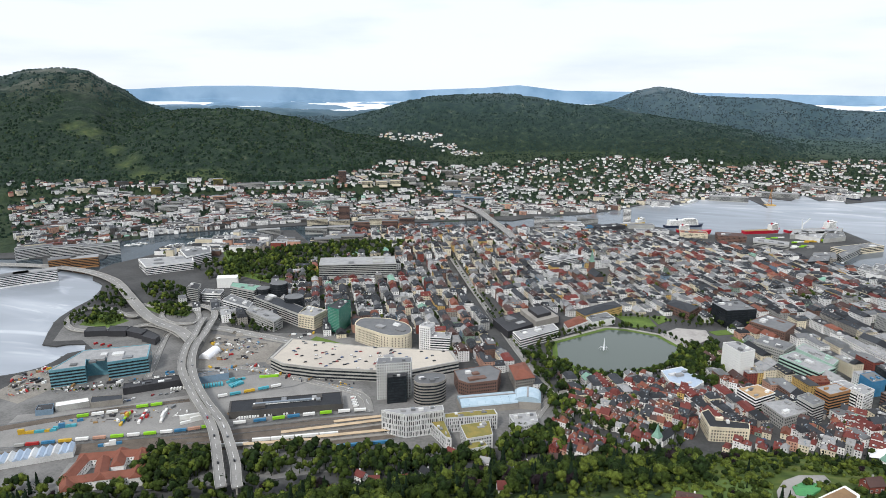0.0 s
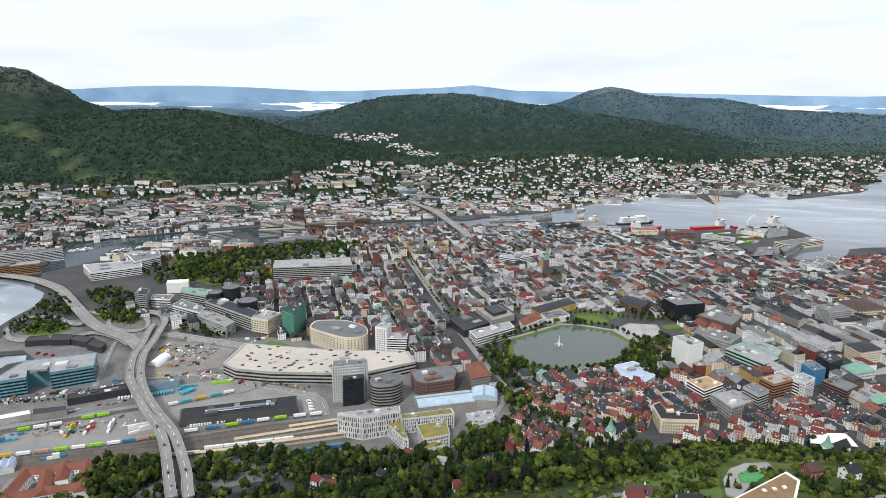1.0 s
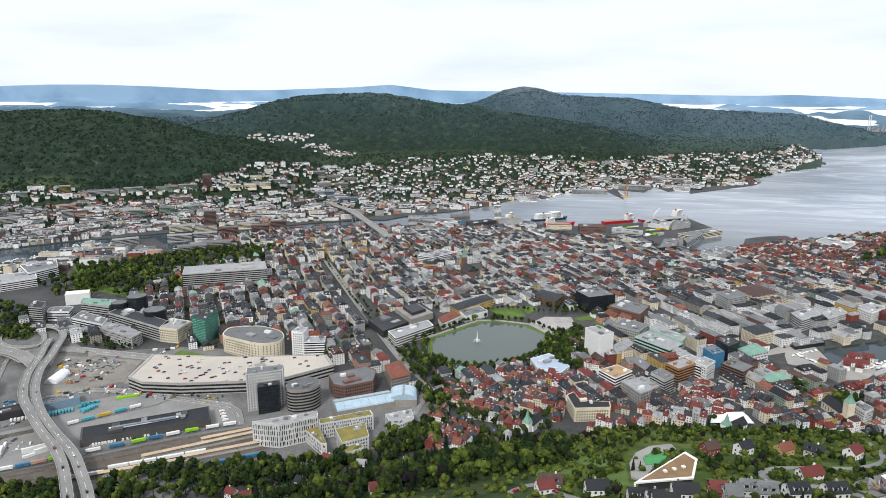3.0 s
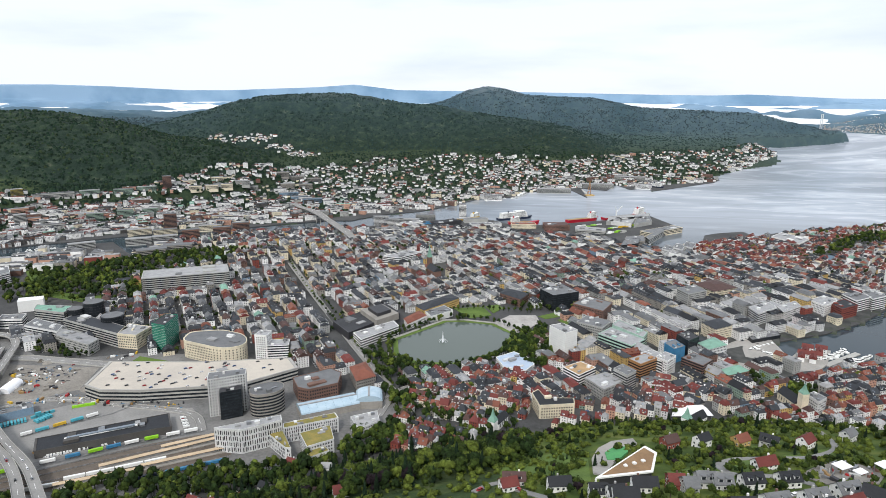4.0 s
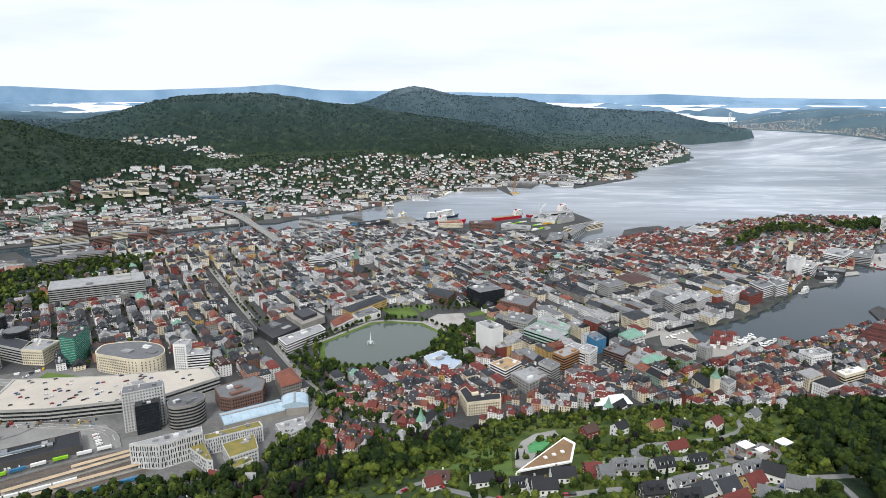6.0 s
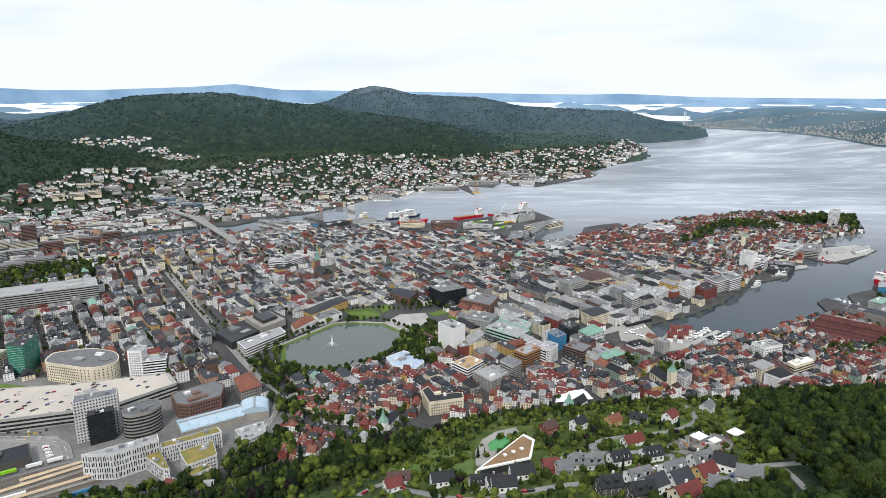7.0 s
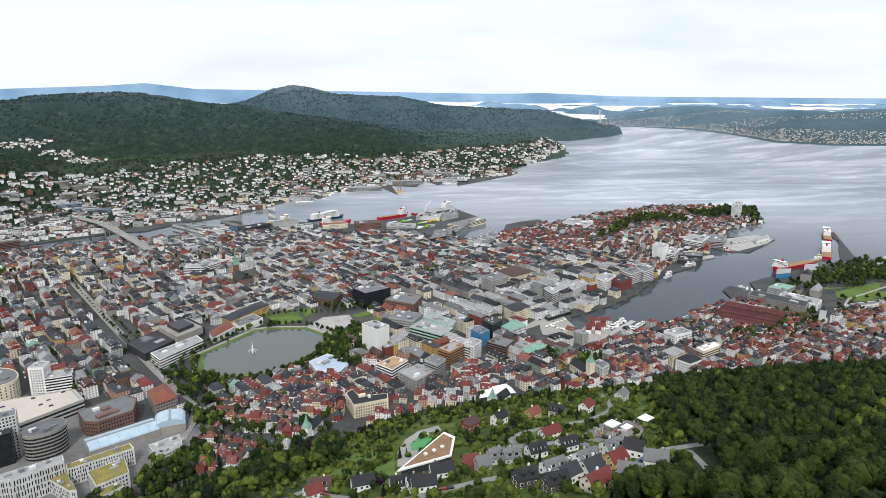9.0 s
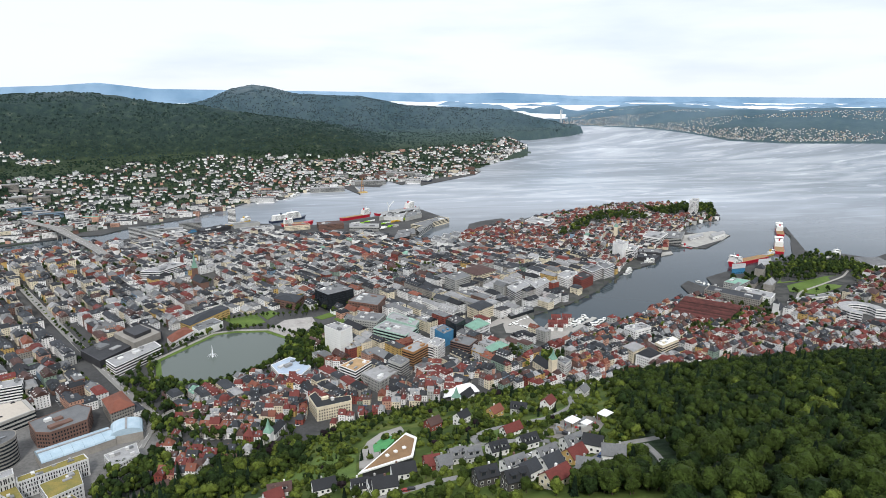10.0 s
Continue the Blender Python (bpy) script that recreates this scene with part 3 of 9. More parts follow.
slab("pier", [(415, 790), (436, 790), (464, 820), (492, 866), (456, 874), (418, 830)], -6, 1.9, PAVING, "paved market pier in the bay", "pier")
slab("jetty", [(462, 812), (528, 858), (524, 865), (458, 820)], -3, 1.2, CONCRETE, "pale concrete marina jetty", "jetty")
slab("lake", LAKE, -2, 2.4, node_water("lake_water", (0.085, 0.105, 0.09), (0.3, 0.33, 0.37), 0.01), "calm grey-green town lake", "water")


# ---- town fabric ----
YARD = [(-735, 548), (-729, 579), (-730, 625), (-725, 645), (-770, 668), (-806, 652), (-833, 690), (-862, 735), (-749, 825), (-678, 833), (-574, 760), (-463, 795), (-320, 795), (-242, 758), (-195, 670), (-86, 704), (-78, 637), (-128, 573), (-359, 429), (-537, 353), (-608, 331), (-720, 470)]
PARK = [(-163, 767), (-158, 921), (-128, 959), (-88, 1015), (16, 1045), (110, 1017), (151, 912), (86, 856), (73, 796), (12, 778), (-103, 756)]
GROVE = [(-900, 929), (-773, 897), (-688, 961), (-646, 1140), (-493, 1264), (-521, 1338), (-642, 1358), (-766, 1257), (-896, 1107)]
DOCKS = [(-294, 1608), (-133, 1754), (42, 1750), (366, 1827), (506, 1919), (549, 1720), (422, 1540), (315, 1557), (182, 1630), (-55, 1651)]
FORT = [(953, 937), (1064, 1032), (1188, 996), (1150, 905), (1070, 866), (985, 818), (905, 812), (888, 849)]
SQUARE = [(320, 858), (420, 903), (441, 859), (345, 798)]
KEEP_OUT = [YARD, PARK, GROVE, DOCKS, FORT, SQUARE, LAKE]
STREET_A = [(-385, 1240), (-186, 861), (-96, 700)]


BOUNDS = {}


def claim(outline, grow=1.12):
    """Keeps house rows off an outline."""
    cx, cy = sum(p[0] for p in outline) / len(outline), sum(p[1] for p in outline) / len(outline)
    KEEP_OUT.append([(cx + (x - cx) * grow + (4 if x > cx else -4), cy + (y - cy) * grow + (4 if y > cy else -4)) for x, y in outline])


def free(x, y):
    for i, p in enumerate(KEEP_OUT):
        if i not in BOUNDS:
            BOUNDS[i] = (min(q[0] for q in p), max(q[0] for q in p), min(q[1] for q in p), max(q[1] for q in p))
        b = BOUNDS[i]
        if b[0] < x < b[1] and b[2] < y < b[3] and within(x, y, p):
            return False
    for line, wide in STREETS:
        for (ax, ay), (bx, by) in zip(line, line[1:]):
            l2 = (bx - ax) ** 2 + (by - ay) ** 2
            t = max(0, min(1, ((x - ax) * (bx - ax) + (y - ay) * (by - ay)) / l2))
            if math.hypot(x - ax - t * (bx - ax), y - ay - t * (by - ay)) < wide:
                return False
    return True


STREETS = [(STREET_A, 14), ([(-96, 700), (-60, 640), (10, 600), (73, 645), (150, 668)], 10), ([(60, 790), (250, 690), (330, 700)], 8), ([(300, 870), (250, 1010), (150, 1080)], 10),
           ([(262, 798), (168, 1032)], 12)]
R = random.Random(7)


def window_grid(acc, o, x0, x1, y, z0, z1, outward, pitch=2.7, w=1.1, h=1.5, storey=3.1, material=None):
    """Window panes in rows on a facade that runs along local x at y."""
    n = max(1, int((x1 - x0 - 0.8) / pitch))
    off = (x1 - x0 - n * pitch) / 2
    z = z0 + 1.0
    while z + h < z1 + 0.2:
        for i in range(n):
            xa = x0 + off + i * pitch + (pitch - w) / 2
            p = [(xa, y, z), (xa + w, y, z), (xa + w, y, z + h), (xa, y, z + h)]
            acc.panel(o, p if outward < 0 else p[::-1], material or GLASS)
        z += storey


def house_geo(walls, roofs, wins, x, y, z, a, w, d, h, style, rise, wm, rm, rnd, windows=True, sink=4.0):
    o = (x, y, z, a)
    walls.box(o, -w / 2, w / 2, -d / 2, d / 2, -sink, h, wm)
    e = 0.35
    if style == "gable":
        roofs.gable(o, -w / 2 - e, w / 2 + e, -d / 2 - e, d / 2 + e, h - 0.05, h + rise, rm)
    elif style == "hip":
        roofs.gable(o, -w / 2 - e, w / 2 + e, -d / 2 - e, d / 2 + e, h - 0.05, h + rise, rm, min(w, d) * 0.42)
    elif style == "mansard":
        roofs.box(o, -w / 2 - e, w / 2 + e, -d / 2 - e, d / 2 + e, h - 0.05, h + rise * 0.75, rm, min(3.2, d * 0.25))
    else:
        roofs.box(o, -w / 2 - 0.05, w / 2 + 0.05, -d / 2 - 0.05, d / 2 + 0.05, h - 0.05, h + 0.5, rm)
        for _ in range(rnd.randint(1, 3)):
            bx, by, bs = rnd.uniform(-w * 0.3, w * 0.3), rnd.uniform(-d * 0.25, d * 0.25), rnd.uniform(1.2, 2.6)
            roofs.box(o, bx - bs, bx + bs, by - bs * 0.7, by + bs * 0.7, h + 0.4, h + rnd.uniform(1.6, 3.4), rnd.choice((ROOFS[2], STEEL, WALLS[5])))
    if style in ("gable", "hip", "mansard") and rnd.random() < 0.75:
        cx = rnd.uniform(-w * 0.35, w * 0.35)
        walls.box(o, cx - 0.5, cx + 0.5, -0.4, 0.4, h + rise * 0.5, h + rise * 0.8 + 1.5, rnd.choice((WALLS[4], WALLS[5], WALLS[8])))
    if style == "gable" and rise > 3 and rnd.random() < 0.55:
        n = rnd.randint(1, max(1, int(w / 5)))
        for i in range(n):
            cx = (i + 0.5) * w / n - w / 2
            for sgn in (-1, 1):
                y0, y1 = sorted((sgn * d * 0.40, sgn * d * 0.14))
                walls.box(o, cx - 0.9, cx + 0.9, y0, y1, h + rise * 0.1, h + rise * 0.55, wm)
                roofs.box(o, cx - 1.1, cx + 1.1, y0 - 0.2, y1 + 0.2, h + rise * 0.55, h + rise * 0.62, rm)
    if windows and style in ("gable", "hip") and h > 5:
        tilt = math.atan2(rise, d / 2)
        for sgn in (-1, 1):
            for _ in range(rnd.randint(0, 3)):
                f, cx = rnd.uniform(0.3, 0.7), rnd.uniform(-w * 0.32, w * 0.32)
                p = [(cx + u, sgn * ((d / 2 + e) * (1 - f) + v * math.cos(tilt)), h - 0.05 + rise * f - v * math.sin(tilt) + 0.12) for u, v in ((-0.6, 0.8), (0.6, 0.8), (0.6, -0.8), (-0.6, -0.8))]
                roofs.panel(o, p if sgn > 0 else p[::-1], SKYLIGHT)
    if windows:
        for sgn in (-1, 1):
            window_grid(wins, o, -w / 2, w / 2, sgn * (d / 2 + 0.05), 0, h, sgn)
        q = (x, y, z, a + math.pi / 2)
        if d > 8:
            for sgn in (-1, 1):
                window_grid(wins, q, -d / 2, d / 2, sgn * (w / 2 + 0.05), 0, h, sgn, 3.4)


SKYLIGHT = mat("skylight_glass", (0.2, 0.24, 0.28), (0.13, 0.16, 0.19), 0.15, 0.3, 1, spec=0.6)


def pick(rnd, pairs):
    return rnd.choices([p[0] for p in pairs], [p[1] for p in pairs])[0]


WALL_MIX = [(WALLS[0], 52), (WALLS[1], 22), (WALLS[2], 8), (WALLS[3], 12), (WALLS[4], 6), (WALLS[5], 18), (WALLS[6], 4), (WALLS[7], 8), (WALLS[8], 8), (WALLS[9], 3), (WALLS[10], 2)]
ROOF_MIX = [(ROOFS[0], 11), (ROOFS[1], 32), (ROOFS[2], 12), (ROOFS[3], 10), (ROOFS[4], 6), (ROOFS[5], 20), (ROOFS[6], 1), (ROOFS[7], 16)]
ROOF_RED = [(ROOFS[0], 40), (ROOFS[1], 22), (ROOFS[4], 16), (ROOFS[3], 18), (ROOFS[5], 8), (ROOFS[2], 6)]
HOUSES = []


def blocks(area, turn, bu, bv, street, lot, depth, storeys, roof_mix, flat, rnd, red=None):
    """Fills an outline with street blocks of row houses, the blocks turned by so many degrees."""
    a = radians(turn)
    c, s = math.cos(a), math.sin(a)
    xs, ys = [p[0] for p in area], [p[1] for p in area]
    cx, cy, rad = (min(xs) + max(xs)) / 2, (min(ys) + max(ys)) / 2, math.hypot(max(xs) - min(xs), max(ys) - min(ys)) / 2
    u = -rad
    while u < rad:
        v = -rad
        ub = bu * rnd.uniform(0.8, 1.25)
        while v < rad:
            vb = bv * rnd.uniform(0.85, 1.2)
            def put(du, dv, w, dp, ang, n, st=None):
                x, y = cx + du * c - dv * s, cy + du * s + dv * c
                if w < 4 or not within(x, y, area) or not free(x, y):
                    return
                ang += rnd.gauss(0, 0.05)
                st = st or ("flat" if rnd.random() < flat else rnd.choice(("gable", "gable", "gable", "hip", "mansard")))
                rm = pick(rnd, red if red and rnd.random() < 0.75 else roof_mix) if st != "flat" else pick(rnd, [(ROOFS[2], 3), (ROOFS[7], 4), (BLACK, 3), (ROOFS[1], 3)])
                HOUSES.append((x, y, ang, w - 0.1, dp, n * 3.0 + rnd.uniform(0, 1.6), st, rnd.uniform(3.0, 6.0), pick(rnd, WALL_MIX), rm))

            hb = rnd.choice(storeys)
            court = vb - street - 2 * depth
            for row in (0, 1):
                k = u + street / 2
                vv = v + street / 2 + depth / 2 if row == 0 else v + vb - street / 2 - depth / 2
                while k < u + ub - street / 2 - 5:
                    w = min(rnd.uniform(*lot), u + ub - street / 2 - k)
                    put(k + w / 2, vv, w, depth * rnd.uniform(0.8, 1.12), a, max(1, hb + rnd.choice((-1, 0, 0, 0, 1))))
                    k += w
            if court > 5:
                for e in (u + street / 2 + depth / 2, u + ub - street / 2 - depth / 2):
                    put(e, v + vb / 2, court + 1.5, depth, a + math.pi / 2, max(1, hb + rnd.choice((-1, 0, 0))))
                if ub > 45 and rnd.random() < 0.8:
                    put(u + ub * rnd.uniform(0.4, 0.6), v + vb / 2, ub * rnd.uniform(0.2, 0.4), court * rnd.uniform(0.6, 0.95), a, rnd.choice((1, 1, 2)), rnd.choice(("flat", "flat", "gable")))
            v += vb
        u += ub


# ---- single large buildings ----
def edge_quads(acc, pts, z0, z1, material, out=0.08, cut=0.4):
    """Panes along every side of an outline."""
    for (ax, ay), (bx, by) in zip(pts, pts[1:] + pts[:1]):
        l = math.hypot(bx - ax, by - ay)
        if l < 2:
            continue
        ux, uy = (bx - ax) / l, (by - ay) / l
        ox, oy = uy * out, -ux * out
        acc.add([(ax + ux * cut + ox, ay + uy * cut + oy, z0), (bx - ux * cut + ox, by - uy * cut + oy, z0), (bx - ux * cut + ox, by - uy * cut + oy, z1), (ax + ux * cut + ox, ay + uy * cut + oy, z1)], [(0, 1, 2, 3)], material)


def edge_windows(acc, pts, z0, z1, pitch, w, material, out=0.08, rnd=None):
    for (ax, ay), (bx, by) in zip(pts, pts[1:] + pts[:1]):
        l = math.hypot(bx - ax, by - ay)
        n = int((l - 0.6) / pitch)
        if n < 1:
            continue
        ux, uy = (bx - ax) / l, (by - ay) / l
        ox, oy = uy * out, -ux * out
        for i in range(n):
            k = (l - n * pitch) / 2 + (i + 0.5) * pitch - w / 2 + (rnd.uniform(-0.5, 0.5) if rnd else 0)
            a, b = z0, z1
            if rnd:
                a, b = z0 + rnd.uniform(0, 0.25) * (z1 - z0), z1 - rnd.uniform(0, 0.25) * (z1 - z0)
            acc.add([(ax + ux * k + ox, ay + uy * k + oy, a), (ax + ux * (k + w) + ox, ay + uy * (k + w) + oy, a), (ax + ux * (k + w) + ox, ay + uy * (k + w) + oy, b), (ax + ux * k + ox, ay + uy * k + oy, b)], [(0, 1, 2, 3)], material)


def ring_band(acc, pts, z0, z1, material, out=0.12):
    """One closed band of glass round an outline."""
    cx, cy = sum(p[0] for p in pts) / len(pts), sum(p[1] for p in pts) / len(pts)
    n, v = len(pts), []
    for x, y in pts:
        l = math.hypot(x - cx, y - cy) or 1
        v.append((x + (x - cx) / l * out * 1.4, y + (y - cy) / l * out * 1.4))
    acc.add([(x, y, z0) for x, y in v] + [(x, y, z1) for x, y in v], [(i, (i + 1) % n, n + (i + 1) % n, n + i) for i in range(n)], material)


def scaled(pts, k):
    cx, cy = sum(p[0] for p in pts) / len(pts), sum(p[1] for p in pts) / len(pts)
    return [(cx + (x - cx) * k, cy + (y - cy) * k) for x, y in pts]


def landmark(name, label, h, pts, wall, roof, style, storey, z0, top):
    """A building over an outline, with its storeys of windows, parapet, roof and roof plant."""
    rnd = random.Random(int(abs(pts[0][0]) + abs(pts[0][1])))
    if sum(a[0] * b[1] - a[1] * b[0] for a, b in zip(pts, pts[1:] + pts[:1])) < 0:
        pts = pts[::-1]
    cx, cy = sum(p[0] for p in pts) / len(pts), sum(p[1] for p in pts) / len(pts)
    if "curved" in label and h > 20:
        for reach in (5, 2.5):
            pts = [(p[0] + (q[0] - p[0]) * k, p[1] + (q[1] - p[1]) * k) for p, q in zip(pts, pts[1:] + pts[:1]) for c in (min(0.3, reach / math.dist(p, q)),) for k in (c, 1 - c)]
    claim(pts)
    t = thing(name, label, name.replace("_", " ").split(" ")[-1], (cx, cy, z0))
    a = Acc()
    a.prism(pts, z0 - 6, z0 + h, wall)
    body = part("wall", a, t)
    a = Acc()
    if top == "hip":
        n = len(pts)
        wide, inner = scaled(pts, 1.04), scaled(pts, 0.3)
        a.add([(x, y, z0 + h) for x, y in wide] + [(x, y, z0 + h + 5) for x, y in inner], [tuple(range(n - 1, -1, -1)), tuple(range(n, 2 * n))] + [(i, (i + 1) % n, n + (i + 1) % n, n + i) for i in range(n)], roof)
        part("roof", a, t)
    else:
        a.prism(scaled(pts, 0.97), z0 + h - 0.2, z0 + h + 0.15, roof)
        part("roof", a, t)
        a = Acc()
        n = len(pts)
        rim = [(x, y, z0 + h + 0.7) for x, y in scaled(pts, 1.004)] + [(x, y, z0 + h + 0.7) for x, y in scaled(pts, 0.975)]
        low = [(x, y, z0 + h - 0.1) for x, y, _ in rim]
        a.add(rim + low, [(i, (i + 1) % n, n + (i + 1) % n, n + i) for i in range(n)] + [(2 * n + i, 2 * n + (i + 1) % n, (i + 1) % n, i) for i in range(n)] + [(n + i, n + (i + 1) % n, 3 * n + (i + 1) % n, 3 * n + i) for i in range(n)], wall)
        part("parapet", a, t)
        if name not in ("parking_deck", "loading_shed", "canopy", "sports_hall", "market_hall"):
            (ax, ay), (bx, by) = max(zip(pts, pts[1:] + pts[:1]), key=lambda e: math.dist(*e))
            ang = math.atan2(by - ay, bx - ax)
            size = math.sqrt(abs(sum(p[0] * q[1] - p[1] * q[0] for p, q in zip(pts, pts[1:] + pts[:1])) / 2))
            inner = scaled(pts, 0.55)
            for i in range(rnd.randint(3, 6)):
                (px, py), (qx, qy) = rnd.choice(inner), rnd.choice(inner)
                k = rnd.random()
                u = Acc()
                s1, s2 = size * rnd.uniform(0.04, 0.13), size * rnd.uniform(0.03, 0.08)
                u.box((px + (qx - px) * k, py + (qy - py) * k, z0 + h, ang), -s1, s1, -s2, s2, 0.1, rnd.uniform(1.0, 3.2), rnd.choice((STEEL, ROOFS[2], ROOFS[7], WALLS[5], wall)))
                part("roof_unit", u, t)
    z = z0 + (1.0 if style != "ribbon" else 1.2)
    while z + storey * 0.5 < z0 + h:
        a = Acc()
        if style == "ribbon":
            ring_band(a, pts, z, z + storey * 0.5, GLASS)
            part("window_band", a, body)
        elif style == "grid":
            edge_windows(a, pts, z, z + storey * 0.5, 2.8, 1.4, GLASS)
            part("glazing", a, body, kind="stuff")
        elif style == "stripe":
            edge_windows(a, pts, z, min(z0 + h - 0.8, z + storey * 0.95), 2.2, 0.9, DARKGLASS, rnd=rnd)
            part("glazing", a, body, kind="stuff")
        elif style == "seams":
            ring_band(a, pts, z, z + 0.25, WALLS[5])
            part("sheet_seam", a, body)
        else:
            break
        z += storey
    return t


landmark("office_building", "turquoise glass office round an open courtyard", 22, [(-680, 535), (-650, 559), (-665, 575), (-644, 587), (-633, 576), (-598, 606), (-624, 641), (-691, 597)], TEAL, ROOFS[2], "ribbon", 4, 2.0, "flat")
landmark("market_hall", "curved dark-roofed market hall by the inlet", 8, [(-776, 678), (-747, 692), (-764, 706), (-785, 694)], DARK, BLACK, "plain", 3.6, 2.0, "flat")
landmark("market_hall", "curved dark-roofed market hall by the inlet", 8, [(-745, 690), (-720, 698), (-731, 716), (-759, 710)], DARK, BLACK, "plain", 3.6, 2.0, "flat")
landmark("market_hall", "curved dark-roofed market hall by the inlet", 8, [(-722, 700), (-690, 696), (-694, 714), (-728, 717)], DARK, BLACK, "plain", 3.6, 2.0, "flat")
landmark("market_hall", "curved dark-roofed market hall by the inlet", 8, [(-685, 690), (-656, 684), (-662, 700), (-692, 712)], DARK, BLACK, "plain", 3.6, 2.0, "flat")
landmark("warehouse", "long dark grey freight warehouse with open bays", 8, [(-583, 546), (-534, 587), (-545, 599), (-592, 557)], DARK, BLACK, "plain", 3.6, 2.0, "flat")
landmark("loading_shed", "long white-roofed loading shed", 6, [(-624, 490), (-598, 512), (-607, 519), (-632, 498)], WALLS[3], WHITE, "plain", 3.6, 2.0, "flat")
landmark("shed", "small blue-grey workshop shed", 6, [(-637, 476), (-622, 485), (-632, 496), (-645, 487)], WALLS[10], BLACK, "plain", 3.6, 2.0, "flat")
landmark("canopy", "long grey freight platform canopy", 6, [(-594, 509), (-567, 528), (-575, 537), (-605, 522)], WALLS[8], ROOFS[1], "plain", 3.6, 2.0, "flat")
landmark("warehouse", "grey freight warehouse beyond the flyover", 8, [(-518, 599), (-491, 621), (-502, 633), (-525, 608)], WALLS[10], ROOFS[7], "plain", 3.6, 2.0, "flat")
landmark("freight_terminal", "low freight terminal with dark roof and timber fascia", 8, [(-430, 534), (-333, 584), (-319, 589), (-335, 617), (-444, 557)], WALLS[11], ROOFS[5], "plain", 3.6, 2.0, "flat")
landmark("parking_deck", "large parking deck with pale concrete roof", 15, [(-458, 664), (-466, 731), (-355, 737), (-242, 757), (-224, 728), (-272, 684), (-314, 670), (-388, 655), (-434, 653)], CONCRETE, DECK, "ribbon", 4.5, 2.0, "flat")
landmark("office_building", "beige stone office with a curved end and grey roof", 24, [(-398, 786), (-400, 816), (-358, 827), (-324, 813), (-310, 794), (-308, 774), (-324, 762), (-341, 763)], WALLS[1], ROOFS[7], "grid", 3.6, 2.0, "flat")
landmark("office_tower", "pale grey office tower with small square windows", 44, [(-294, 626), (-258, 644), (-262, 658), (-300, 644)], WALLS[5], ROOFS[7], "grid", 3.4, 2.0, "flat")
landmark("office_tower", "black glass office tower beside the railway", 32, [(-279, 620), (-259, 631), (-263, 646), (-285, 637)], DARKGLASS, BLACK, "ribbon", 3.4, 2.0, "flat")
landmark("office_tower", "curved office tower banded in grey stone and dark glass", 27, [(-253, 636), (-255, 648), (-241, 661), (-227, 664), (-217, 655), (-218, 639), (-232, 629), (-246, 627)], WALLS[8], ROOFS[7], "ribbon", 3.6, 2.0, "flat")
landmark("college_building", "white building with black upright barcode stripes", 26, [(-260, 558), (-232, 556), (-198, 578), (-202, 588)], WALLS[5], ROOFS[2], "stripe", 6, 2.0, "flat")
landmark("college_building", "long wing with a mossy yellow-green roof", 17, [(-197, 578), (-200, 587), (-152, 613), (-146, 603)], WALLS[5], SEDUM, "stripe", 4, 2.0, "flat")
landmark("college_building", "wedge-shaped wing with a mossy yellow-green roof", 14, [(-210, 571), (-199, 580), (-180, 546), (-186, 547)], WALLS[5], SEDUM, "stripe", 4, 2.0, "flat")
landmark("college_building", "office block with a mossy yellow-green roof", 15, [(-179, 573), (-152, 591), (-142, 564), (-165, 548)], WALLS[5], SEDUM, "grid", 3.6, 2.0, "flat")
landmark("college_building", "low annex with a mossy yellow-green roof", 10, [(-168, 555), (-155, 564), (-144, 551), (-161, 537)], WALLS[5], SEDUM, "grid", 3.6, 2.0, "flat")
landmark("office_building", "pale green-grey office with standing seam roof", 14, [(-135, 611), (-109, 626), (-103, 605), (-122, 586)], WALLS[5], ROOFS[2], "grid", 3.4, 2.0, "flat")
landmark("library", "brick and slate library complex", 17, [(-221, 695), (-182, 725), (-166, 713), (-164, 684), (-194, 665), (-208, 670)], WALLS[4], ROOFS[7], "grid", 4, 2.0, "flat")
landmark("office_building", "stone office with a hipped orange tile roof", 14, [(-161, 737), (-144, 754), (-124, 713), (-145, 698)], WALLS[8], ROOFS[4], "grid", 3.6, 2, "hip")
landmark("office_building", "white-banded curved office by the sound", 16, [(-984, 1018), (-902, 1080), (-866, 1038), (-926, 973)], WALLS[0], ROOFS[2], "ribbon", 3.6, 2.0, "flat")
landmark("office_building", "white-banded office with dark roof pavilion by the sound", 20, [(-948, 1099), (-903, 1141), (-872, 1103), (-893, 1051)], WALLS[0], ROOFS[7], "ribbon", 3.6, 2.0, "flat")
landmark("office_building", "dark grey slab office with ribbon windows", 24, [(-738, 856), (-714, 854), (-729, 883), (-751, 887)], WALLS[3], BLACK, "ribbon", 3.4, 4, "flat")
landmark("office_building", "low white office with dark windows", 13, [(-719, 869), (-685, 874), (-694, 897), (-728, 890)], WALLS[0], ROOFS[7], "ribbon", 3.8, 4, "flat")
landmark("sports_hall", "white fabric-covered sports hall", 14, [(-741, 941), (-709, 958), (-719, 975), (-752, 960)], WHITE, WHITE, "plain", 4, 6, "flat")
landmark("office_building", "pale office block with grey-green roof", 24, [(-676, 890), (-621, 878), (-628, 909), (-686, 911)], WALLS[3], ROOFS[6], "ribbon", 3.6, 3, "flat")
landmark("office_building", "grey stepped office with white ends", 16, [(-659, 843), (-595, 822), (-603, 846), (-663, 874)], WALLS[5], ROOFS[7], "ribbon", 3.6, 3, "flat")
